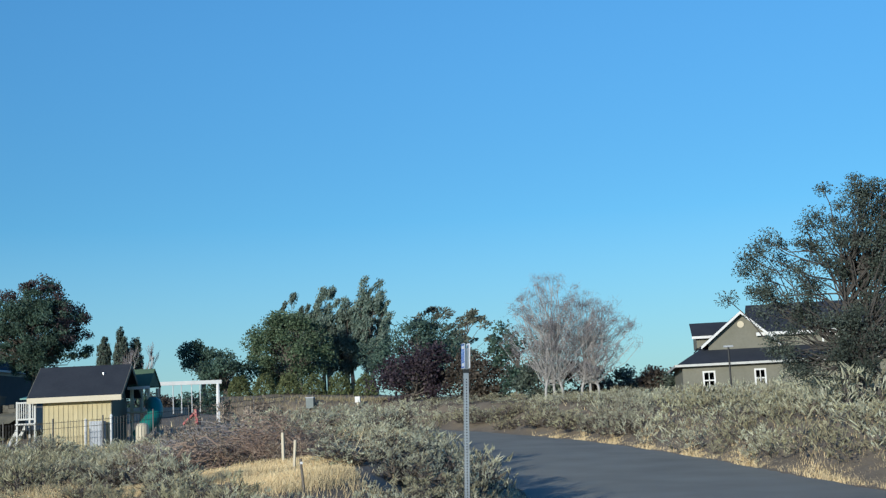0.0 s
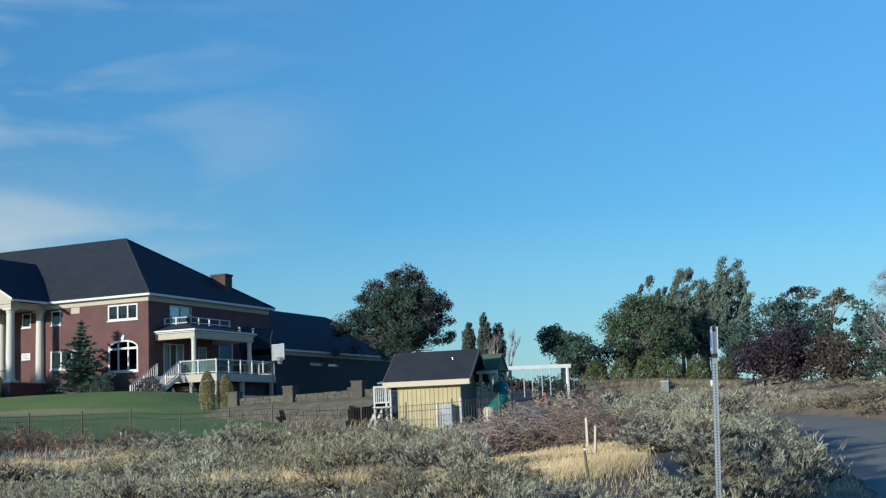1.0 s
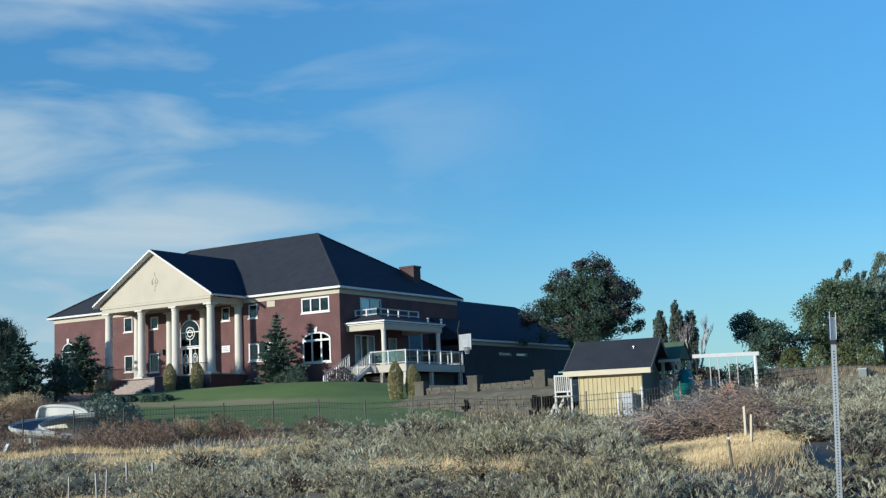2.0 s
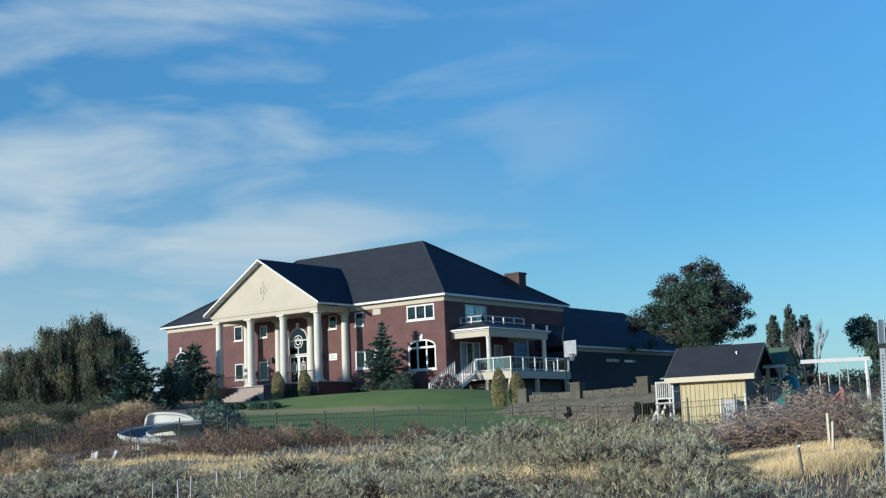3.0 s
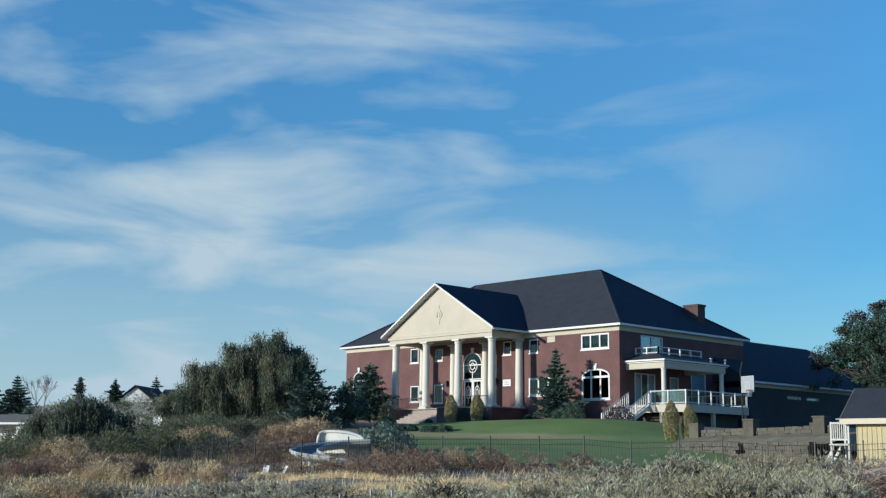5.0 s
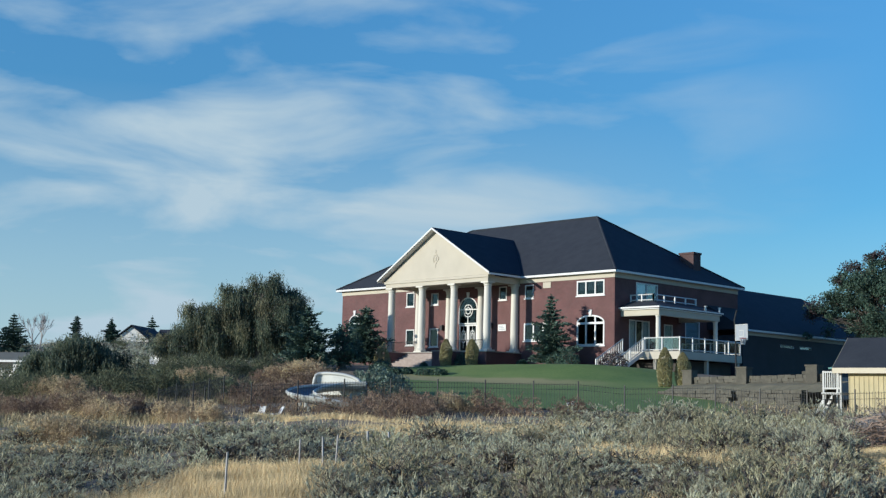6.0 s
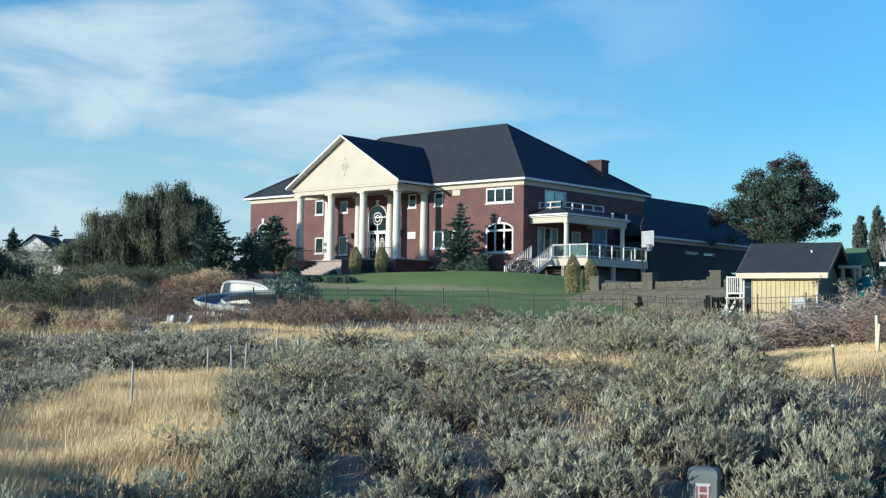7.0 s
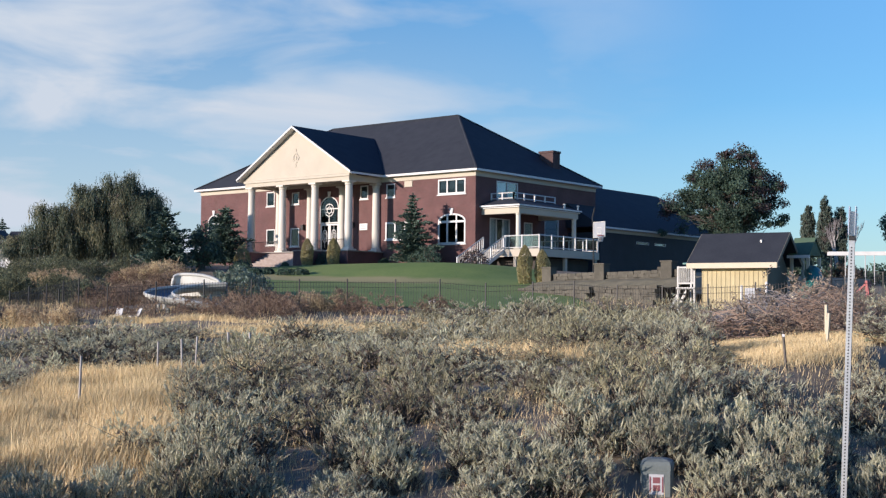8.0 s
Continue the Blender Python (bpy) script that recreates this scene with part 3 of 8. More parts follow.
LAWN = [(-38, 49.5), (-33, 52.5), (-38, 58), (-45.5, 66), (-49, 72), (-55, 77.5), (-61, 79.3), (-71, 79.3), (-73, 70.5), (-71, 65), (-66, 58), (-59, 51), (-52, 48), (-46, 45.5)]


def make_lawn():
    g, idx = Geo(), {}
    step = 0.6
    for i in range(int(46 / step)):
        for j in range(int(40 / step)):
            x, y = -74 + i * step, 42 + j * step
            if inside(x + step / 2, y + step / 2, LAWN):
                f = []
                for a, b in ((0, 0), (1, 0), (1, 1), (0, 1)):
                    key = (i + a, j + b)
                    if key not in idx:
                        idx[key] = len(g.v)
                        px, py = x + a * step, y + b * step
                        g.v.append((px, py, ground_z(px, py) + 0.05))
                    f.append(idx[key])
                g.f.append(tuple(f))
    thing("lawn", g, M_LAWN, (0, 0, 0), "mown green lawn sloping down from the house", "lawn", kind="structure", smooth=True)


make_lawn()


# ---- the brick house ----
def wall_sheet(g, axis, at, u0, u1, z0, z1, holes, thick, inward):
    """A wall in the plane axis = at, between u0 and u1 along the other axis, with openings cut through it; inward is the side of its thickness."""
    us = sorted({u0, u1, *[h[0] for h in holes], *[h[1] for h in holes]})
    zs = sorted({z0, z1, *[h[2] for h in holes], *[h[3] for h in holes]})

    def P(u, z, d):
        return (at + d * inward, u, z) if axis == "x" else (u, at + d * inward, z)
    for a, b in zip(us, us[1:]):
        for c, d in zip(zs, zs[1:]):
            mu, mz = (a + b) / 2, (c + d) / 2
            if any(h[0] < mu < h[1] and h[2] < mz < h[3] for h in holes):
                continue
            g.poly(P(a, c, 0), P(b, c, 0), P(b, d, 0), P(a, d, 0))
            g.poly(P(a, c, thick), P(a, d, thick), P(b, d, thick), P(b, c, thick))
    for a, b, c, d in holes:
        g.poly(P(a, c, 0), P(a, c, thick), P(b, c, thick), P(b, c, 0))
        g.poly(P(a, d, 0), P(b, d, 0), P(b, d, thick), P(a, d, thick))
        g.poly(P(a, c, 0), P(a, d, 0), P(a, d, thick), P(a, c, thick))
        g.poly(P(b, c, 0), P(b, c, thick), P(b, d, thick), P(b, d, 0))
    for u in (u0, u1):
        g.poly(P(u, z0, 0), P(u, z0, thick), P(u, z1, thick), P(u, z1, 0))
    g.poly(P(u0, z1, 0), P(u1, z1, 0), P(u1, z1, thick), P(u0, z1, thick))


def bar(g, axis, at, u0, u1, z0, z1, d0, d1):
    """A box on a wall plane, standing from d0 to d1 in front of it."""
    if axis == "x":
        g.box(at + d0, u0, z0, at + d1, u1, z1)
    else:
        g.box(u0, at - d1, z0, u1, at - d0, z1)


def arch_points(u0, u1, z, rise, n=14):
    c, r = (u0 + u1) / 2, (u1 - u0) / 2
    return [(c - r * math.cos(math.pi * i / n), z + rise * math.sin(math.pi * i / n)) for i in range(n + 1)]


def window(house, axis, at, u0, u1, z0, z1, panes=1, rise=0.0, sill=True, blind=None, label="white framed window", bars=(), glass=None, w=0.085):
    """A framed window set into its opening: frame > sill, panes. rise: the height of an arched head above z1."""
    def P(u, z, d):
        return (at + d, u, z) if axis == "x" else (u, at - d, z)
    g = Geo()
    bar(g, axis, at, u0, u0 + w, z0, z1, -0.08, 0.03)
    bar(g, axis, at, u1 - w, u1, z0, z1, -0.08, 0.03)
    bar(g, axis, at, u0 + w, u1 - w, z0, z0 + w, -0.08, 0.03)
    bar(g, axis, at, u0 + w, u1 - w, z1 - w, z1, -0.08, 0.03)
    step = (u1 - u0) / panes
    for i in range(1, panes):
        bar(g, axis, at, u0 + i * step - w / 2, u0 + i * step + w / 2, z0 + w, z1 - w, -0.08, 0.025)
    for u_a, u_b, z_a, z_b in bars:
        bar(g, axis, at, u_a, u_b, z_a, z_b, -0.06, 0.015)
    push = Vector(P(0, 0, 0.03)) - Vector(P(0, 0, -0.08))
    if rise:
        outer = arch_points(u0, u1, z1, rise)
        inner = arch_points(u0 + w, u1 - w, z1, rise - w)
        for i in range(len(outer) - 1):
            g.prism([P(*outer[i], -0.08), P(*outer[i + 1], -0.08), P(*inner[i + 1], -0.08), P(*inner[i], -0.08)], push)
        for i in range(1, panes):
            u = u0 + i * step
            top = rise * math.sqrt(max(0, 1 - ((u - (u0 + u1) / 2) / ((u1 - u0) / 2)) ** 2))
            bar(g, axis, at, u - w / 2, u + w / 2, z1, z1 + top - 0.03, -0.08, 0.025)
    frame_part = part("window", g, M_WHITE, house, label)
    for i in range(panes):
        a, b = u0 + i * step + w / 2, u0 + (i + 1) * step - w / 2
        part("pane", Geo().prism([P(a, z0 + w, -0.05), P(b, z0 + w, -0.05), P(b, z1 - w, -0.05), P(a, z1 - w, -0.05)], push * 0.1), glass or M_GLASS, frame_part)
        if blind and i in blind:
            low = z0 + w + (z1 - z0) * blind[i]
            part("blind", Geo().prism([P(a, low, -0.14), P(b, low, -0.14), P(b, z1, -0.14), P(a, z1, -0.14)], push * 0.1), M_BLIND, frame_part)
    if rise:
        part("arched_pane", Geo().prism([P(u, z, -0.05) for u, z in arch_points(u0 + w, u1 - w, z1, rise - w)], push * 0.1), M_GLASS, frame_part)
    if sill:
        s = Geo()
        bar(s, axis, at, u0 - 0.08, u1 + 0.08, z0 - 0.09, z0 - 0.003, -0.05, 0.08)
        part("sill", s, M_WHITE, frame_part)
    return frame_part


def arch_fill(g, axis, at, u0, u1, z, rise, top, thick):
    """Brick left and right of an arched head, between the springing and the top of the cut."""
    def P(u, w, d):
        return (at + d, u, w) if axis == "x" else (u, at - d, w)
    pts = arch_points(u0, u1, z, rise)
    push = Vector(P(0, 0, -thick)) - Vector(P(0, 0, 0))
    for (a, b), (c, d) in zip(pts, pts[1:]):
        g.prism([P(a, b, 0), P(c, d, 0), P(c, top, 0), P(a, top, 0)], push)


def keystone(house, axis, at, u, z):
    g = Geo()

    def P(a, w, d):
        return (at + d, a, w) if axis == "x" else (a, at - d, w)
    g.prism([P(u - 0.10, z - 0.05, 0.002), P(u + 0.10, z - 0.05, 0.002), P(u + 0.17, z + 0.42, 0.002), P(u - 0.17, z + 0.42, 0.002)], Vector(P(0, 0, 0.09)) - Vector(P(0, 0, 0)))
    part("keystone", g, M_WHITE, house, "white keystone")


def make_house():
    WX0, WX1, WY0, WY1 = -94.95, -61.88, 80.02, 97.6
    Z0, ZW, ZE = 4.4, 12.32, 12.80
    house = root("brick_house", (-78.4, 88.8, 5.3), "large two-storey red brick house with a white columned portico", "house")
    # front wall and its openings
    front = [(-65.71, -62.88, 10.98, 12.2), (-71.30, -70.35, 11.02, 12.15), (-74.27, -73.38, 11.02, 12.17), (-82.57, -81.67, 10.94, 12.0), (-85.85, -84.81, 10.9, 12.2),
             (-79.05, -76.80, 6.52, 11.45), (-85.81, -84.73, 7.37, 8.81), (-82.7, -81.62, 7.18, 8.82), (-71.37, -68.2, 7.47, 8.94), (-65.68, -62.86, 6.97, 9.42), (-93.9, -92.2, 7.4, 10.42)]
    g = Geo()
    wall_sheet(g, "y", WY0, WX0, WX1, Z0, ZW, front, 0.3, 1)
    arch_fill(g, "y", WY0, -65.68, -62.86, 8.80, 0.62, 9.42, 0.3)
    arch_fill(g, "y", WY0, -93.9, -92.2, 9.62, 0.80, 10.42, 0.3)
    arch_fill(g, "y", WY0, -79.05, -76.80, 10.40, 1.05, 11.45, 0.3)
    part("front_wall", g, M_BRICK, house)
    # side wall towards the drive
    side = [(82.78, 85.7, 10.55, 12.15), (81.9, 84.6, 6.52, 9.1), (86.6, 87.8, 6.52, 9.0), (89.6, 91.7, 6.52, 9.5)]
    g = Geo()
    wall_sheet(g, "x", WX1, WY0 + 0.3, WY1, Z0, ZW, side, 0.3, -1)
    part("side_wall", g, M_BRICK, house)
    g = Geo()
    g.box(WX0, WY0 + 0.3, Z0, WX0 + 0.3, WY1, ZW).box(WX0 + 0.3, WY1 - 0.3, Z0, WX1 - 0.3, WY1, ZW)
    part("back_wall", g, M_BRICK, house)
    g = Geo()
    for z in (6.3, 9.6, 12.25):
        g.box(WX0 + 0.31, WY0 + 0.31, z, WX1 - 0.31, WY1 - 0.31, z + 0.12)
    g.box(WX0 + 0.31, 84.6, 6.42, WX1 - 0.31, 84.72, 9.6)
    g.box(WX0 + 0.31, 84.6, 9.72, WX1 - 0.31, 84.72, 12.25)
    # Floors and partition in a dark tone that paints the rooms unlit.
    part("inner_floor", g, M_UNLIT, house, "dark floors and back wall that stand in for unlit rooms")
    # frieze, soffit and fascia
    g = Geo()
    g.box(WX0 - 0.05, WY0 - 0.05, ZW, WX1 + 0.05, WY0, ZE - 0.08).box(WX1, WY0, ZW, WX1 + 0.05, WY1, ZE - 0.08).box(WX0 - 0.05, WY0, ZW, WX0, WY1, ZE - 0.08)
    part("frieze", g, M_CREAM, house, "cream frieze board under the eaves")
    x0, x1, y0, y1 = -95.42, -61.43, 79.55, 98.06
    g = Geo().box(x0, y0, ZE - 0.08, x1, y1, ZE - 0.03)
    part("soffit", g, M_WHITE, house, "white soffit")
    g = Geo().box(x0 - 0.02, y0 - 0.02, ZE - 0.10, x1 + 0.02, y0 + 0.02, ZE + 0.07).box(x1 - 0.02, y0 + 0.02, ZE - 0.10, x1 + 0.02, y1, ZE + 0.07).box(x0 - 0.02, y0 + 0.02, ZE - 0.10, x0 + 0.02, y1, ZE + 0.07)
    part("fascia", g, M_WHITE, house, "white fascia and gutter")
    # main hip roof
    rz, ym, h = 18.95, (y0 + y1) / 2, (y1 - y0) / 2
    a, b, c, d = (x0, y0, ZE + 0.05), (x1, y0, ZE + 0.05), (x1, y1, ZE + 0.05), (x0, y1, ZE + 0.05)
    rl, rr = (x0 + h, ym, rz), (x1 - h, ym, rz)
    g = Geo().poly(a, b, rr, rl).poly(b, c, rr).poly(c, d, rl, rr).poly(d, a, rl).poly(a, d, c, b)
    roof = part("roof", g, M_SHINGLE, house, "dark charcoal shingle hip roof")
    g = Geo()
    for p, q in ((a, rl), (b, rr), (c, rr), (d, rl), (rl, rr)):
        g.tube([Vector(p) + Vector((0, 0, 0.03)), Vector(q) + Vector((0, 0, 0.03))], 0.09, 5)
    part("ridge_cap", g, M_SHINGLE, roof)
    # portico
    cx, hw, fy = -78.15, 6.85, 75.75
    az = 17.05
    slope = (rz - ZE) / h
    back = y0 + (az - ZE) / slope
    g = Geo()
    for s in (-1, 1):
        e0, e1, e2 = (cx + s * hw, fy - 0.15, ZE + 0.05), (cx, fy - 0.15, az), (cx, back, az)
        e3 = (cx + s * hw, y0 + 0.05, ZE + 0.05)
        g.prism([e0, e1, e2, e3] if s > 0 else [e0, e3, e2, e1], (0, 0, 0.10))
    part("portico_roof", g, M_SHINGLE, house, "charcoal shingle gable roof over the portico")
    g = Geo()
    for s in (-1, 1):
        g.prism([(cx + s * hw, fy - 0.22, ZE - 0.04), (cx + s * hw, fy - 0.22, ZE + 0.12), (cx, fy - 0.22, az + 0.08), (cx, fy - 0.22, az - 0.09)], (0, 0.06, 0))
        g.prism([(cx + s * (hw - 0.02), fy - 0.155, ZE - 0.06), (cx + s * (hw - 0.02), fy - 0.155, ZE + 0.02), (cx, fy - 0.155, az - 0.03), (cx, fy - 0.155, az - 0.11)], (0, 0.60, 0))
        g.box(cx + s * hw - 0.03, fy - 0.08, ZE - 0.10, cx + s * hw + 0.03, y0 - 0.03, ZE + 0.06)
    part("rake_board", g, M_WHITE, house, "white rake and gutter boards")
    g = Geo().prism([(cx - hw + 0.35, 76.12, ZE), (cx + hw - 0.35, 76.12, ZE), (cx, 76.12, az - 0.14)], (0, 0.2, 0))
    ped = part("pediment", g, M_CREAM, house, "cream triangular pediment")
    g = Geo()
    for k in range(20):
        t0, t1 = 2 * math.pi * k / 20, 2 * math.pi * (k + 1) / 20
        if k % 5 == 2:
            continue
        g.prism([(cx + r * math.cos(t), 76.115, 14.45 + r * math.sin(t) * 1.5) for r, t in ((0.22, t0), (0.22, t1), (0.30, t1), (0.30, t0))], (0, -0.035, 0))
    for ux, uz in ((0, 1), (1, 0), (0, -1), (-1, 0)):
        px, pz = cx + ux * 0.34, 14.45 + uz * 0.66
        g.prism([(px - 0.07, 76.115, pz), (px, 76.115, pz - 0.14), (px + 0.07, 76.115, pz), (px, 76.115, pz + 0.14)], (0, -0.035, 0))
    g.box(cx - 0.08, 76.08, 14.28, cx + 0.08, 76.118, 14.62)
    part("emblem", g, M_CREAM, ped, "shallow round plaster emblem")
    g = Geo().box(cx - 6.25, 76.08, 12.22, cx + 6.25, 76.92, ZE - 0.02)
    g.box(cx - 6.35, 75.98, 12.56, cx + 6.35, 76.08, ZE - 0.03)
    for s in (-1, 1):
        g.box(min(cx + s * 5.8, cx + s * 6.25), 76.92, 12.22, max(cx + s * 5.8, cx + s * 6.25), 80.0, ZE - 0.10)
    part("entablature", g, M_CREAM, house, "cream beam over the columns")
    part("portico_ceiling", Geo().box(cx - 5.8, 76.92, 12.55, cx + 5.8, 79.96, 12.66), M_CREAM, house)
    ZF = 6.47
    for x, y in [(cx + k * 3.9, 76.5) for k in (-1.5, -0.5, 0.5, 1.5)] + [(cx + k * 3.9, 79.84) for k in (-1.5, -0.5, 0.5, 1.5)]:
        g = Geo().lathe(x, y, [(0.40, ZF + 0.14), (0.43, ZF + 0.22), (0.40, ZF + 0.30), (0.34, ZF + 0.34), (0.335, ZF + 2.0), (0.30, 11.80), (0.30, 11.85), (0.34, 11.88), (0.34, 11.94), (0.31, 11.97), (0.37, 12.06), (0.37, 12.10)], 20)
        col = part("column", g, M_COLUMN, house, "smooth cream round column", smooth=False)
        part("plinth", Geo().box(x - 0.47, y - 0.47, ZF, x + 0.47, y + 0.47, ZF + 0.14), M_COLUMN, col)
        part("capital", Geo().box(x - 0.42, y - 0.42, 12.10, x + 0.42, y + 0.42, 12.22), M_COLUMN, col)
    g = Geo().box(cx - 6.5, 75.75, 4.4, cx + 6.5, 80.0, ZF - 0.08)
    part("portico_base", g, M_BRICK, house)
    part("portico_floor", Geo().box(cx - 6.6, 75.65, ZF - 0.078, cx + 6.6, 80.0, ZF), M_CONCRETE, house, "concrete porch floor")
    # front steps between level brick cheek walls
    for i in range(7):
        z = ZF - 0.168 * (i + 1)
        part("step", Geo().box(cx - 2.7, 75.65 - 0.34 * (i + 1), 4.6, cx + 2.7, 75.65 - 0.34 * i - 0.001, z), M_STEP, house)
    for s in (-1, 1):
        xa, xb = sorted((cx + s * 2.702, cx + s * 4.1))
        cheek = part("cheek_wall", Geo().box(xa, 73.3, 4.4, xb, 75.64, ZF - 0.12), M_BRICK, house, "level brick wall beside the steps")
        part("coping", Geo().box(xa - 0.04, 73.26, ZF - 0.118, xb + 0.04, 75.645, ZF - 0.05), M_STEP, cheek)
    # porch rails between the end columns
    for s in (-1, 1):
        g = Geo()
        x_a, x_b = sorted((cx + s * 2.4, cx + s * 5.6))
        g.box(x_a, 76.3, ZF + 0.92, x_b, 76.34, ZF + 0.97).box(x_a, 76.3, ZF + 0.12, x_b, 76.34, ZF + 0.15)
        for k in range(24):
            x = x_a + (x_b - x_a) * (k + 0.5) / 24
            g.box(x - 0.01, 76.31, ZF + 0.15, x + 0.01, 76.33, ZF + 0.92)
        part("iron_rail", g, M_IRON, house, "thin black iron rail")
    # windows
    window(house, "y", WY0, -65.71, -62.88, 10.98, 12.2, 3, w=0.12, blind={0: 0.25, 1: 0.25, 2: 0.55})
    window(house, "y", WY0, -71.30, -70.35, 11.02, 12.15, 1, blind={0: 0.35})
    window(house, "y", WY0, -74.27, -73.38, 11.02, 12.17, 1, blind={0: 0.3})
    window(house, "y", WY0, -82.57, -81.67, 10.94, 12.0, 1, blind={0: 0.0})
    window(house, "y", WY0, -85.85, -84.81, 10.9, 12.2, 1, blind={0: 0.3})
    window(house, "y", WY0, -85.81, -84.73, 7.37, 8.81, 1)
    window(house, "y", WY0, -82.7, -81.62, 7.18, 8.82, 1)
    window(house, "y", WY0, -71.37, -68.2, 7.47, 8.94, 3, w=0.14)
    window(house, "y", WY0, -65.68, -62.86, 6.97, 8.80, 3, rise=0.62, w=0.13, label="wide arched white window", bars=((-65.6, -62.94, 8.78, 8.84),))
    keystone(house, "y", WY0, -64.27, 9.40)
    window(house, "y", WY0, -93.9, -92.2, 7.4, 9.62, 1, rise=0.80, blind={0: 0.25}, label="tall arched white window")
    keystone(house, "y", WY0, -93.05, 10.42)
    keystone(house, "y", WY0, -77.93, 11.45)
    # entrance: fanlight over a pair of glazed doors
    fan = window(house, "y", WY0, -79.05, -76.80, 9.10, 10.40, 1, rise=1.05, sill=False, label="arched fanlight with a round tracery")
    g = Geo()
    for k in range(16):
        t0, t1 = 2 * math.pi * k / 16, 2 * math.pi * (k + 1) / 16
        for r in (0.24, 0.50):
            g.prism([(-77.93 + rr_ * math.cos(t), 80.0, 10.25 + rr_ * math.sin(t)) for rr_, t in ((r, t0), (r, t1), (r + 0.07, t1), (r + 0.07, t0))], (0, 0.03, 0))
    for k in range(6):
        t = 2 * math.pi * k / 6 + 0.5
        g.tube([(-77.93 + 0.26 * math.cos(t), 80.0, 10.25 + 0.26 * math.sin(t)), (-77.93 + 0.55 * math.cos(t), 80.0, 10.25 + 0.55 * math.sin(t))], 0.03, 4)
    g.box(-77.97, 79.99, 9.2, -77.89, 80.02, 9.74)
    part("tracery", g, M_WHITE, fan, "white round tracery")
    for s in (-1, 1):
        u0, u1 = (-79.0, -77.945) if s < 0 else (-77.915, -76.85)
        g = Geo()
        for a_, b_, c_, d_ in ((u0, u0 + 0.13, ZF + 0.02, 9.06), (u1 - 0.13, u1, ZF + 0.02, 9.06), (u0 + 0.13, u1 - 0.13, ZF + 0.02, ZF + 0.3), (u0 + 0.13, u1 - 0.13, 8.92, 9.06)):
            bar(g, "y", WY0, a_, b_, c_, d_, -0.10, -0.03)
        door = part("front_door", g, M_WHITE, house, "white glazed entrance door with a leaded oval")
        part("door_pane", Geo().box(u0 + 0.13, WY0 + 0.06, ZF + 0.3, u1 - 0.13, WY0 + 0.075, 8.92), M_GLASS, door)
        g = Geo()
        um = (u0 + u1) / 2
        for k in range(14):
            t0, t1 = 2 * math.pi * k / 14, 2 * math.pi * (k + 1) / 14
            for r in (0.13, 0.26):
                g.prism([(um + q * math.cos(t), 80.03, 8.0 + 1.9 * q * math.sin(t)) for q, t in ((r, t0), (r, t1), (r + 0.04, t1), (r + 0.04, t0))], (0, 0.03, 0))
        g.tube([(um, 80.04, 7.0), (um, 80.04, 8.9)], 0.02, 4)
        part("leading", g, M_WHITE, door)
    # attic vent, plaque, lanterns
    g = Geo()
    bar(g, "y", WY0, -69.3, -68.45, 11.8, 12.28, 0.002, 0.05)
    part("wall_vent", g, M_CREAM, house, "small cream louvred vent")
    g = Geo()
    bar(g, "y", WY0, -74.3, -73.4, 8.38, 8.94, 0.002, 0.05)
    pl = part("wall_plaque", g, M_WHITE, house, "white plaque with unreadable dark bars")
    g = Geo()
    for k in range(3):
        bar(g, "y", WY0, -74.18, -73.52 - 0.1 * k, 8.50 + 0.13 * k, 8.56 + 0.13 * k, 0.052, 0.06)
    part("plaque_bar", g, M_GREYBOX, pl)
    for x in (-81.0, -75.05):
        g = Geo().box(x - 0.03, 79.84, 9.05, x + 0.03, 80.015, 9.11).box(x - 0.13, 79.70, 8.62, x + 0.13, 79.96, 8.98)
        g.prism([(x - 0.17, 79.66, 8.982), (x + 0.17, 79.66, 8.982), (x + 0.17, 80.0, 8.982), (x - 0.17, 80.0, 8.982)], (0, 0, 0.05))
        part("wall_lantern", g, M_IRON, house, "dark metal wall lantern")
    # side windows and doors
    window(house, "x", WX1, 82.78, 85.7, 10.55, 12.15, 2, sill=False, label="sliding door to the upper balcony", glass=M_CLEARGLASS, blind={0: 0.0})
    window(house, "x", WX1, 81.9, 84.6, 6.52, 9.1, 3, sill=False, label="glazed patio doors with pale curtains", glass=M_CLEARGLASS, blind={0: 0.0, 2: 0.0})
    window(house, "x", WX1, 86.6, 87.8, 6.52, 9.0, 1, sill=False, label="glazed patio door with a pale curtain", glass=M_CLEARGLASS, blind={0: 0.0})
    window(house, "x", WX1, 89.6, 91.7, 6.52, 9.5, 1, sill=False, label="tall glazed patio door with a pale curtain", glass=M_CLEARGLASS, blind={0: 0.0})
    # chimney
    g = Geo().box(-64.95, 93.2, 12.9, -63.5, 94.3, 15.6).box(-65.02, 93.13, 15.602, -63.43, 94.37, 15.78)
    part("chimney", g, M_CHIMNEY, house, "broad dark brick chimney")
    # side porch, deck and stairs
    DX, DY0, DY1, DZ = -56.2, 80.7, 89.2, 6.48
    part("deck_floor", Geo().box(-61.86, DY0, DZ - 0.06, DX, DY1, DZ), M_CONCRETE, house, "deck floor beside the house")
    g = Geo().box(-61.86, DY0 - 0.03, DZ - 0.62, DX + 0.03, DY0 + 0.05, DZ - 0.062).box(DX - 0.05, DY0 + 0.05, DZ - 0.62, DX + 0.03, DY1, DZ - 0.062).box(-61.86, DY1 - 0.08, DZ - 0.62, DX - 0.05, DY1, DZ - 0.062)
    part("deck_fascia", g, M_CREAM, house, "cream deck edge boards")
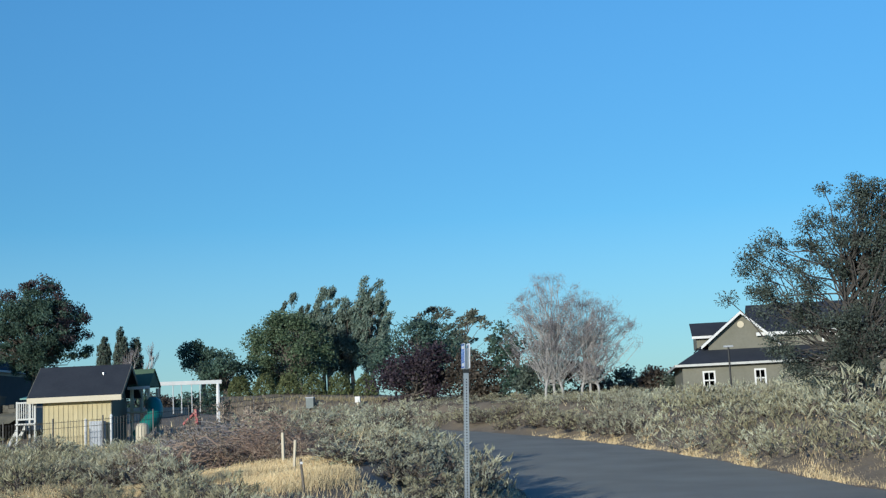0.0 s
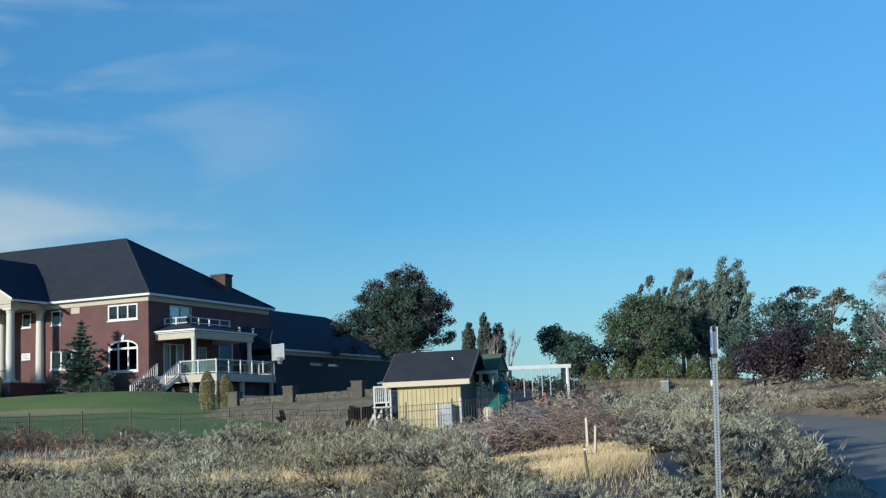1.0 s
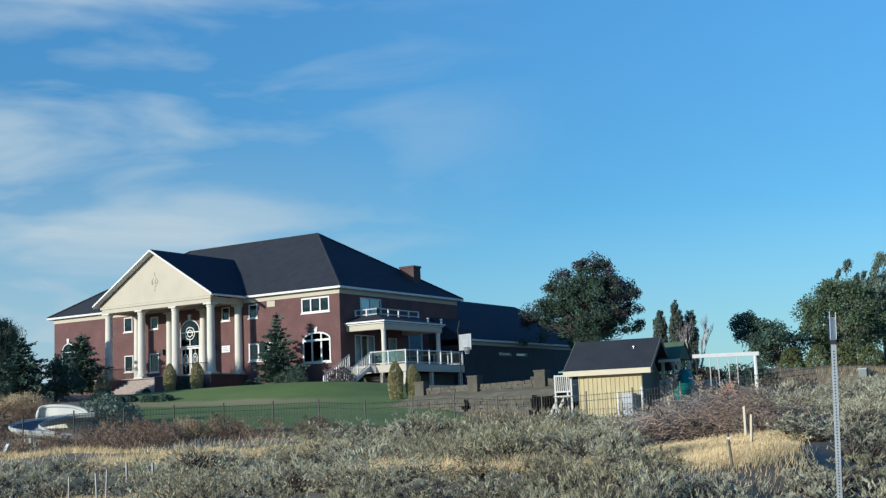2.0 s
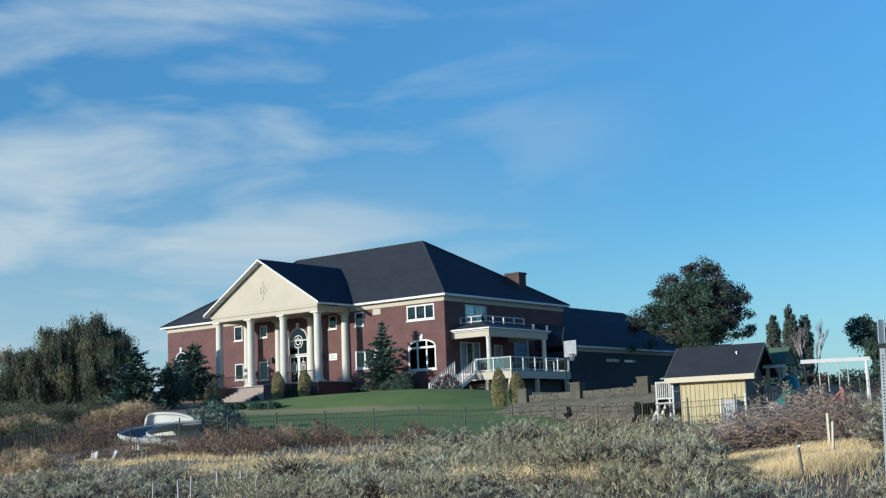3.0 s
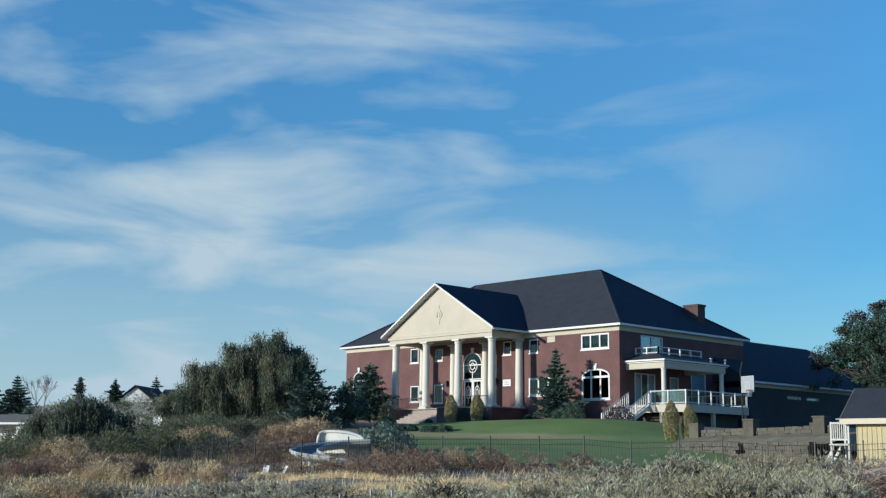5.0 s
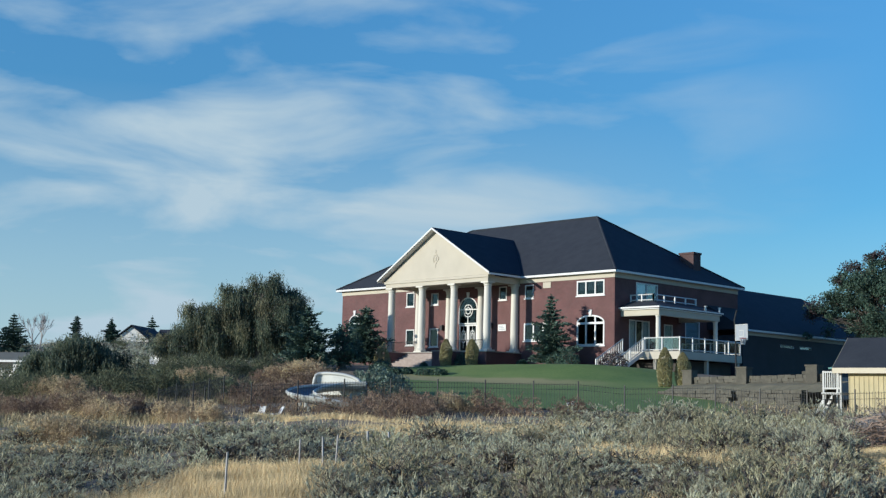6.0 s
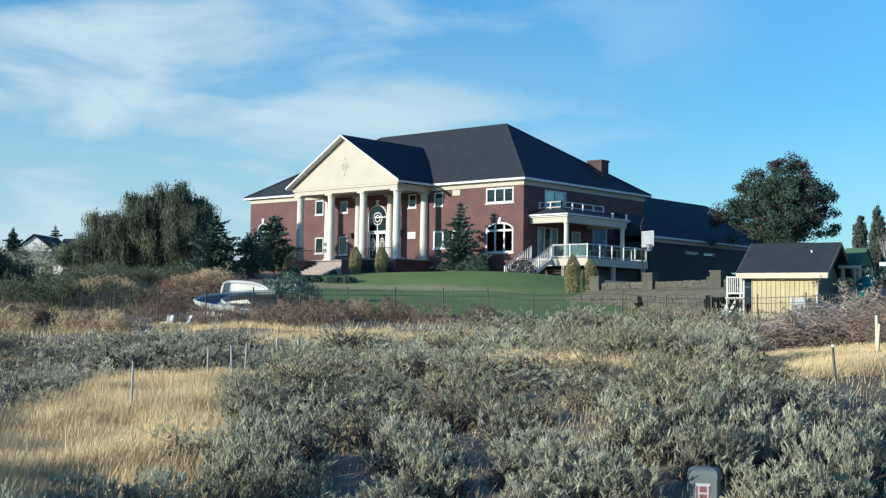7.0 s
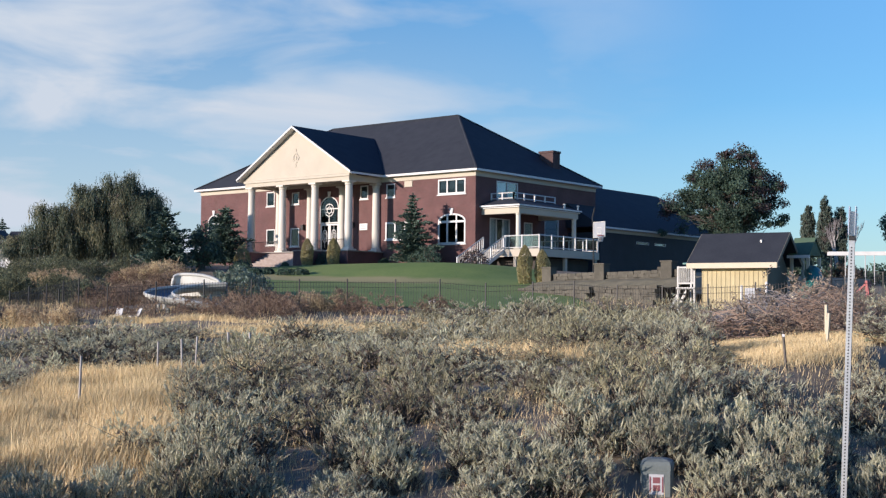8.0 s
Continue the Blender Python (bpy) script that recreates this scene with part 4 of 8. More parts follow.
    for x, y in ((DX - 0.25, DY0 + 0.25), (DX - 0.25, DY1 - 0.25), (-58.6, DY0 + 0.25), (DX - 0.25, 84.6)):
        part("deck_post", Geo().box(x - 0.13, y - 0.13, 3.9, x + 0.13, y + 0.13, DZ - 0.062), M_CREAM, house)
    # No wall here: a dark block paints the shade below the deck.
    part("under_deck_wall", Geo().box(-61.8, DY0 + 1.2, 3.9, DX - 0.9, DY1 - 0.2, DZ - 0.7), M_UNLIT, house, "dark block standing in for the shade under the deck")

    def rail_run(p, q, n, name="deck_rail"):
        p, q = Vector(p), Vector(q)
        g_ = Geo().tube([p + Vector((0, 0, 1.02)), q + Vector((0, 0, 1.02))], 0.045, 4).tube([p + Vector((0, 0, 0.10)), q + Vector((0, 0, 0.10))], 0.035, 4)
        rail = part(name, g_, M_WHITE, house, "white framed rail with clear glass panels")
        for k in range(n + 1):
            c = p.lerp(q, k / n)
            part("rail_post", Geo().box(c.x - 0.045, c.y - 0.045, c.z, c.x + 0.045, c.y + 0.045, c.z + 1.08), M_WHITE, rail)
        side_ = (q - p).normalized().cross(Vector((0, 0, 1))) * 0.012
        for k in range(n):
            a_, b_ = p.lerp(q, (k + 0.06) / n), p.lerp(q, (k + 0.94) / n)
            part("rail_glass", Geo().prism([a_ + Vector((0, 0, 0.14)), b_ + Vector((0, 0, 0.14)), b_ + Vector((0, 0, 0.98)), a_ + Vector((0, 0, 0.98))], side_), M_RAILGLASS, rail)
    rail_run((-59.5, DY0 + 0.08, DZ), (DX - 0.06, DY0 + 0.08, DZ), 2)
    rail_run((DX - 0.06, DY0 + 0.12, DZ), (DX - 0.06, DY1 - 0.1, DZ), 5)
    rail_run((-61.8, DY1 - 0.1, DZ), (DX - 0.1, DY1 - 0.1, DZ), 4)
    for i in range(10):
        part("deck_step", Geo().box(-61.5, DY0 - 0.33 * (i + 1), DZ - 0.172 * (i + 1) - 0.05, -59.7, DY0 - 0.33 * i - 0.02, DZ - 0.172 * (i + 1)), M_CONCRETE, house)
    for x in (-61.6, -59.6):
        g = Geo()
        top, low = Vector((x, DY0, DZ)), Vector((x, DY0 - 3.3, DZ - 1.72))
        for h in (0.12, 0.98):
            g.tube([top + Vector((0, 0, h)), low + Vector((0, 0, h))], 0.045, 4)
        for k in range(15):
            c = top.lerp(low, k / 14)
            w = 0.045 if k in (0, 7, 14) else 0.018
            g.box(c.x - w, c.y - w, c.z - (0.25 if w > 0.03 else -0.1), c.x + w, c.y + w, c.z + 1.0)
        part("stair_rail", g, M_WHITE, house, "white stair rail with balusters")
        part("stringer", Geo().prism([(x - 0.03, DY0, DZ - 0.02), (x - 0.03, DY0, DZ - 0.34), (x - 0.03, DY0 - 3.35, DZ - 2.05), (x - 0.03, DY0 - 3.35, DZ - 1.72)], (0.06, 0, 0)), M_WHITE, house)
    # porch roof on round columns
    PX, PY0, PY1, PZ = -58.0, 80.55, 89.4, 9.95
    for x, y in ((PX - 0.45, PY0 + 0.5), (PX - 0.45, PY1 - 0.5)):
        col = part("porch_column", Geo().lathe(x, y, [(0.24, DZ + 0.12), (0.22, DZ + 0.2), (0.19, DZ + 0.25), (0.18, 9.12), (0.22, 9.17), (0.22, 9.26)], 14), M_COLUMN, house, "cream porch column")
        part("plinth", Geo().box(x - 0.26, y - 0.26, DZ, x + 0.26, y + 0.26, DZ + 0.12), M_CREAM, col)
    g = Geo().box(-61.86, PY0 + 0.25, 9.26, PX - 0.2, PY0 + 0.75, 9.72).box(PX - 0.7, PY0 + 0.75, 9.26, PX - 0.2, PY1 - 0.25, 9.72).box(-61.86, PY1 - 0.75, 9.26, PX - 0.7, PY1 - 0.25, 9.72)
    part("porch_beam", g, M_CREAM, house, "cream porch beam")
    part("porch_soffit", Geo().box(-61.86, PY0 + 0.1, 9.722, PX - 0.1, PY1 - 0.1, 9.80), M_WHITE, house)
    g = Geo().box(-61.86, PY0 - 0.03, 9.83, PX + 0.03, PY0, PZ + 0.0).box(PX, PY0, 9.83, PX + 0.03, PY1, PZ + 0.0)
    part("porch_fascia", g, M_WHITE, house, "white porch fascia")
    bx, by0, by1, bz = -59.6, 82.0, 87.8, 10.5
    g = Geo().poly((-61.86, PY0, PZ), (PX, PY0, PZ), (bx, by0, bz), (-61.86, by0, bz)).poly((PX, PY0, PZ), (PX, PY1, PZ), (bx, by1, bz), (bx, by0, bz)).poly((PX, PY1, PZ), (-61.86, PY1, PZ), (-61.86, by1, bz), (bx, by1, bz)).poly((-61.86, by0, bz), (bx, by0, bz), (bx, by1, bz), (-61.86, by1, bz)).poly((-61.86, PY0, 9.81), (-61.86, PY1, 9.81), (PX, PY1, 9.81), (PX, PY0, 9.81))
    part("porch_roof", g, M_SHINGLE, house, "dark shingle skirt round the upper balcony")
    g = Geo()
    for p, q, n in (((-61.8, by0, bz), (bx, by0, bz), 2), ((bx, by0, bz), (bx, by1, bz), 4)):
        p, q = Vector(p), Vector(q)
        for h in (0.10, 0.52):
            g.tube([p + Vector((0, 0, h)), q + Vector((0, 0, h))], 0.045, 4)
        for k in range(n + 1):
            c = p.lerp(q, k / n)
            g.box(c.x - 0.05, c.y - 0.05, c.z - 0.05, c.x + 0.05, c.y + 0.05, c.z + 0.56)
    part("balcony_rail", g, M_WHITE, house, "low white balcony rail")
    for x, y in ((PX - 0.2, PY1 - 0.3), (PX - 0.2, PY1 - 2.3)):
        part("roof_vent", Geo().lathe(x, y, [(0.09, PZ), (0.09, PZ + 0.35), (0.14, PZ + 0.36), (0.14, PZ + 0.44)], 8), M_GALV, house)
    # garage wing behind
    GX, GY0, GY1, GZ = -58.6, 93.2, 121.0, 8.75
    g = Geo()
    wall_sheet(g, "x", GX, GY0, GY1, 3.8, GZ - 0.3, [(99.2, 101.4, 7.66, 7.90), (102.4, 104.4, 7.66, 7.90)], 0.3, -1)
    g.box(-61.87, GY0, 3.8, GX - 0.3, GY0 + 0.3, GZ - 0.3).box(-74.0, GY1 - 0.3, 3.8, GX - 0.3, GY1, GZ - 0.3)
    # The wall's shade is put into its colour, a near-black slate tone.
    part("garage_wall", g, M_GARAGE_SHADE, house, "garage wall coloured dark for its shaded side")
    for a_, b_ in ((99.2, 101.4), (102.4, 104.4)):
        window(house, "x", GX, a_, b_, 7.66, 7.90, 1, sill=False, label="low strip window", w=0.03)
    part("garage_frieze", Geo().box(GX - 0.3, GY0, GZ - 0.298, GX + 0.04, GY1, GZ), M_CREAM, house)
    part("garage_fascia", Geo().box(GX - 0.1, GY0 - 0.4, GZ, GX + 0.45, GY1 + 0.4, GZ + 0.16), M_WHITE, house)
    e0, e1 = GX + 0.45, -74.4
    xm, zr = (e0 + e1) / 2, 13.55
    y_a, y_b = GY0 - 0.4, GY1 + 0.4
    g = Geo().poly((e0, y_a, GZ + 0.16), (e0, y_b, GZ + 0.16), (xm, y_b - 5.2, zr), (xm, y_a, zr)).poly((e1, y_b, GZ + 0.16), (e1, y_a, GZ + 0.16), (xm, y_a, zr), (xm, y_b - 5.2, zr))
    g.poly((e0, y_b, GZ + 0.16), (e1, y_b, GZ + 0.16), (xm, y_b - 5.2, zr)).poly((e0, y_a, GZ + 0.16), (xm, y_a, zr), (e1, y_a, GZ + 0.16)).poly((e0, y_a, GZ + 0.16), (e1, y_a, GZ + 0.16), (e1, y_b, GZ + 0.16), (e0, y_b, GZ + 0.16))
    part("garage_roof", g, M_SHINGLE, house, "dark shingle roof of the garage wing")


make_house()


# ---- garden shed ----
def make_shed():
    m = Matrix.Translation((-25.05, 50.3, 0)) @ Matrix.Rotation(math.atan2(0.56, 3.9), 4, "Z")
    W, D, Z0, ZE, ZR = 2.86, 3.1, 1.0, 3.62, 5.12
    shed = root("garden_shed", m @ Vector((0, 1.9, 1.1)), "small tan board-sided shed with a charcoal gable roof", "shed")

    def bx(x0, y0, z0, x1, y1, z1):
        return Geo().box(x0, y0, z0, x1, y1, z1, m)
    h = W / 2
    y0 = 0.42
    y1 = y0 + D
    body = bx(-h + 0.03, y0 + 0.03, Z0, h - 0.03, y1 - 0.03, ZE)
    ym = (y0 + y1) / 2
    for x in (-h + 0.03, h - 0.05):
        body.prism([m @ Vector((x, y0 + 0.03, ZE)), m @ Vector((x, y1 - 0.03, ZE)), m @ Vector((x, ym, ZR - 0.22))], m.to_3x3() @ Vector((0.02, 0, 0)))
    # The gable's shade is put into its colour; the front boards stay tan.
    part("wall_core", body, M_GREYSIDE, shed, "gable wall coloured dark for its shaded side")
    n = 14
    for i in range(n):
        a, b = -h + W * i / n, -h + W * (i + 1) / n
        part("board", bx(a + 0.006, y0, Z0, b - 0.006, y0 + 0.028, ZE - 0.14), M_SIDING, shed)
    for i in range(n + 1):
        x = -h + W * i / n
        part("batten", bx(x - 0.02, y0 - 0.022, Z0, x + 0.02, y0 - 0.001, ZE - 0.14), M_SIDING, shed)
    part("trim", bx(-h - 0.02, y0 - 0.04, ZE - 0.138, h + 0.02, y0 + 0.03, ZE), M_SIDING, shed)
    # Dark tone of the shaded gable side, as on the rakes.
    part("corner_board", bx(h - 0.01, y0 - 0.03, Z0, h + 0.03, y0 + 0.1, ZE), M_GREYSIDE, shed)
    g = Geo()
    ex0, ex1, ey0, ey1 = -2.0, 1.97, 0.0, 2 * ym
    for sgn in (0, 1):
        ey = ey0 if sgn == 0 else ey1
        quad = [(ex0, ey, ZE + 0.12), (ex1, ey, ZE + 0.12), (ex1, ym, ZR), (ex0, ym, ZR)]
        g.prism([m @ Vector(p) for p in quad], (0, 0, 0.07))
    roof = part("roof", g, M_SHINGLE, shed, "charcoal shingle gable roof")
    part("fascia", bx(ex0, ey0 - 0.025, ZE - 0.04, ex1, ey0 - 0.002, ZE + 0.19), M_TRIMTAN, shed, "pale tan fascia board")
    for x in (ex0 - 0.025, ex1 + 0.002):
        for s in (0, 1):
            e = ey0 if s == 0 else ey1
            part("rake", Geo().prism([m @ Vector(p) for p in ((x, e, ZE + 0.0), (x, e, ZE + 0.185), (x, ym, ZR + 0.07), (x, ym, ZR - 0.12))], m.to_3x3() @ Vector((0.023, 0, 0))), M_GREYSIDE, shed)
    soff = Geo().prism([m @ Vector(p) for p in ((ex0, ey0, ZE + 0.0), (ex1, ey0, ZE + 0.0), (ex1, y0, ZE + 0.0), (ex0, y0, ZE + 0.0))], (0, 0, 0.03))
    part("soffit", soff, M_TRIMTAN, shed)
    p = m @ Vector((0.9, 1.35, 0))
    part("roof_vent", Geo().lathe(p.x, p.y, [(0.04, ZR - 0.5), (0.04, ZR - 0.34), (0.07, ZR - 0.33), (0.07, ZR - 0.29)], 10), M_GALV, roof, "small metal roof vent")
    # equipment beside the front wall
    q = m @ Vector((0.95, 0.0, 0))
    cab = root("equipment_cabinet", (q.x, q.y, ground_z(q.x, q.y)), "grey metal equipment cabinet before the shed", "cabinet")
    z = ground_z(q.x, q.y) - 0.1
    part("body", Geo().box(q.x - 0.28, q.y - 0.2, z, q.x + 0.28, q.y + 0.2, z + 1.35), M_GREYBOX, cab)
    part("door", Geo().box(q.x - 0.25, q.y - 0.225, z + 0.1, q.x + 0.25, q.y - 0.202, z + 1.28), M_GREYBOX, cab)
    for dx in (-0.45, 0.62):
        r = m @ Vector((0.95 + dx, -0.15, 0))
        zz = ground_z(r.x, r.y)
        thing("white_post", Geo().lathe(r.x, r.y, [(0.06, zz - 0.1), (0.06, zz + 1.35), (0.075, zz + 1.36), (0.03, zz + 1.45)], 8), M_WHITE, (r.x, r.y, zz), "white post beside the shed", "post", "white posts")
    r = (-21.6, 49.0)
    zz = ground_z(*r)
    thing("water_tank", Geo().lathe(r[0], r[1], [(0.25, zz), (0.27, zz + 0.1), (0.27, zz + 0.85), (0.2, zz + 0.98), (0.06, zz + 1.02)], 14), M_TRIMTAN, (r[0], r[1], zz), "pale round tank beside the shed", "tank", smooth=True)


make_shed()


# ---- play set, swing, hoop ----
def make_playset():
    at = (-23.45, 54.3)
    z = ground_z(*at)
    ps = root("play_tower", (*at, z), "wooden play tower with a green roof and teal slide", "play tower")
    x, y = at
    for dx in (-0.38, 0.38):
        for dy in (-0.6, 0.6):
            part("post", Geo().box(x + dx - 0.06, y + dy - 0.06, z - 0.1, x + dx + 0.06, y + dy + 0.06, 4.15), M_TRIMTAN, ps)
    part("deck", Geo().box(x - 0.55, y - 0.8, z + 1.3, x + 0.55, y + 0.8, z + 1.38), M_TRIMTAN, ps)
    part("panel", Geo().box(x + 0.40, y - 0.64, z + 1.40, x + 0.46, y + 0.64, z + 2.0), M_GREEN, ps)
    g = Geo()
    for s in (-1, 1):
        g.prism([(x - 0.5, y + s * 0.75, 4.2), (x + 0.5, y + s * 0.75, 4.2), (x + 0.5, y, 4.98), (x - 0.5, y, 4.98)], (0, 0, 0.05))
    g.prism([(x + 0.42, y - 0.66, 4.22), (x + 0.42, y + 0.66, 4.22), (x + 0.42, y, 4.94)], (0.04, 0, 0))
    part("roof", g, M_GREEN, ps, "green board roof")
    part("roof_trim", Geo().box(x - 0.52, y - 0.79, 4.1, x + 0.52, y - 0.74, 4.23), M_WHITE, ps)
    pts = smooth_line([(x + 0.4, y - 0.3, 3.45), (x + 0.75, y - 0.8, 3.35), (x + 0.95, y - 1.4, 2.9), (x + 0.75, y - 1.9, 2.45), (x + 0.4, y - 1.9, 2.0)], 5)
    part("tube_slide", Geo().tube(pts, 0.33, 12), M_TEAL, ps, "teal plastic tube slide", smooth=True)
    # second deck with white rails, steps and a teal awning, left of the shed
    at = (-27.25, 51.0)
    z = ground_z(*at)
    x, y = at
    ps = root("play_deck", (*at, z), "white railed play deck with steps beside the shed", "play deck")
    for dx in (-0.40, 0.40):
        for dy in (-0.6, 0.6):
            part("post", Geo().box(x + dx - 0.04, y + dy - 0.04, z - 0.1, x + dx + 0.04, y + dy + 0.04, z + 2.3), M_OLDWHITE, ps)
    part("deck", Geo().box(x - 0.46, y - 0.7, z + 1.3, x + 0.46, y + 0.7, z + 1.38), M_OLDWHITE, ps)
    for z_r in (1.52, 2.22):
        part("rail", Geo().box(x - 0.355, y - 0.64, z + z_r, x + 0.355, y - 0.58, z + z_r + 0.07), M_OLDWHITE, ps)
    for k in range(7):
        xx = x - 0.30 + k * 0.10
        part("baluster", Geo().box(xx - 0.018, y - 0.63, z + 1.59, xx + 0.018, y - 0.59, z + 2.22), M_OLDWHITE, ps)
    for s in (-0.3, 0.3):
        part("stringer", Geo().prism([(x - 0.47, y + s - 0.03, z + 1.35), (x - 0.47, y + s - 0.03, z + 1.12), (x - 1.2, y + s - 0.03, z - 0.1), (x - 1.2, y + s - 0.03, z + 0.15)], (0, 0.06, 0)), M_OLDWHITE, ps)
    for k in range(5):
        part("step", Geo().box(x - 0.64 - 0.145 * k, y - 0.27, z + 1.08 - 0.24 * k, x - 0.49 - 0.145 * k, y + 0.27, z + 1.12 - 0.24 * k), M_OLDWHITE, ps)
    part("awning", Geo().prism([(x - 1.0, y + 0.9, z + 2.45), (x + 0.5, y + 0.9, z + 2.45), (x + 0.5, y + 2.0, z + 2.6), (x - 1.0, y + 2.0, z + 2.6)], (0, 0, 0.06)), M_TEAL, ps, "teal awning")
    # swing set
    a, b = Vector((-26.2, 63.9, 0)), Vector((-23.4, 65.1, 0))
    za, zb, zt = ground_z(a.x, a.y), ground_z(b.x, b.y), 4.86
    sw = root("swing_set", (b.x, b.y, zb), "white beam swing set with hanging swings", "swing set")
    d = (b - a).normalized()
    n = d.cross(Vector((0, 0, 1)))
    g = Geo().prism([a + d * -0.2 + n * 0.07 + Vector((0, 0, zt - 0.2)), b + d * 0.2 + n * 0.07 + Vector((0, 0, zt - 0.2)), b + d * 0.2 + n * 0.07 + Vector((0, 0, zt)), a + d * -0.2 + n * 0.07 + Vector((0, 0, zt))], n * -0.14)
    part("beam", g, M_WHITE, sw)
    for s in (-1, 1):
        part("leg", Geo().tube([b + Vector((0, 0, zt - 0.21)) + n * 0.08 * s, b + n * (0.5 * s) + Vector((0, 0, zb - 0.1))], 0.075, 6), M_WHITE, sw)
    for k, f in enumerate((0.30, 0.62)):
        c = a.lerp(b, f)
        zc = ground_z(c.x, c.y)
        for s in (-0.22, 0.22):
            part("chain", Geo().tube([c + d * s + Vector((0, 0, zt - 0.2)), c + d * s + Vector((0, 0, zc + 0.55))], 0.025, 4), M_WHITE, sw)
        part("swing_seat", Geo().prism([c + d * -0.26 + n * 0.1 + Vector((0, 0, zc + 0.5)), c + d * 0.26 + n * 0.1 + Vector((0, 0, zc + 0.5)), c + d * 0.26 - n * 0.1 + Vector((0, 0, zc + 0.5)), c + d * -0.26 - n * 0.1 + Vector((0, 0, zc + 0.5))], (0, 0, 0.05)), M_IRON, sw)
    part("support_post", Geo().tube([a + Vector((0, 0, zt - 0.21)), a + Vector((0, 0, za - 0.1))], 0.05, 6), M_IRON, sw, "dark end post")
    # red toy slide under the swings
    x, y = -23.9, 62.2
    z = ground_z(x, y)
    t = root("toy_slide", (x, y, z), "bright red plastic toddler slide", "toy slide")
    g = Geo().prism([(x - 0.4, y - 0.2, z + 0.05), (x + 0.2, y - 0.2, z + 0.62), (x + 0.2, y - 0.2, z + 0.74), (x - 0.45, y - 0.2, z + 0.14)], (0, 0.4, 0))
    part("chute", g, M_RED, t)
    part("ladder", Geo().prism([(x + 0.21, y - 0.22, z), (x + 0.42, y - 0.22, z), (x + 0.30, y - 0.22, z + 0.85), (x + 0.18, y - 0.22, z + 0.85)], (0, 0.44, 0)), M_RED, t)


make_playset()


def make_hoop():
    x, y = -51.0, 80.2
    z = ground_z(x, y)
    hp = root("basketball_hoop", (x, y, z), "basketball hoop with a pale backboard on a steel pole", "basketball hoop")
    part("pole", Geo().tube([(x, y, z), (x, y, 7.4), (x - 0.1, y, 8.6), (x + 0.1, y, 9.3)], 0.06, 8), M_IRON, hp)
    c = Vector((x + 0.95, y - 0.7, 7.62))
    tm = pose(c.x, c.y, c.z, 0, 0, -17)
    bd = part("backboard", Geo().box(-0.60, -0.03, -0.52, 0.60, 0, 0.52, tm), M_GREYBOX, hp, "pale grey backboard")
    g = Geo()
    for x0, z0, x1, z1 in ((-0.66, -0.58, 0.66, -0.53), (-0.66, 0.53, 0.66, 0.58), (-0.66, -0.53, -0.61, 0.53), (0.61, -0.53, 0.66, 0.53), (-0.25, -0.3, 0.25, -0.26), (-0.25, 0.12, 0.25, 0.16), (-0.25, -0.26, -0.21, 0.12), (0.21, -0.26, 0.25, 0.12)):
        g.box(x0, -0.045, z0, x1, 0.015, z1, tm)
    part("backboard_frame", g, M_OLDWHITE, bd)
    part("arm", Geo().tube([(x, y, 7.6), (c.x, c.y + 0.05, 7.5)], 0.05, 6), M_GREYBOX, hp)
    g = Geo()
    for k in range(14):
        t0, t1 = 2 * math.pi * k / 14, 2 * math.pi * (k + 1) / 14
        rc = (c.x + 0.35, c.y - 0.4)
        g.tube([(rc[0] + 0.23 * math.cos(t0), rc[1] + 0.23 * math.sin(t0), c.z - 0.45), (rc[0] + 0.23 * math.cos(t1), rc[1] + 0.23 * math.sin(t1), c.z - 0.45)], 0.02, 4)
    part("rim", g, M_RED, hp)
    g = Geo()
    for k in range(12):
        t0 = 2 * math.pi * k / 12
        for s in (-1, 1):
            t1 = t0 + s * 0.5
            g.tube([(rc[0] + 0.23 * math.cos(t0), rc[1] + 0.23 * math.sin(t0), c.z - 0.46), (rc[0] + 0.13 * math.cos(t1), rc[1] + 0.13 * math.sin(t1), c.z - 0.9)], 0.014, 3)
    part("net", g, M_WHITE, hp)


make_hoop()


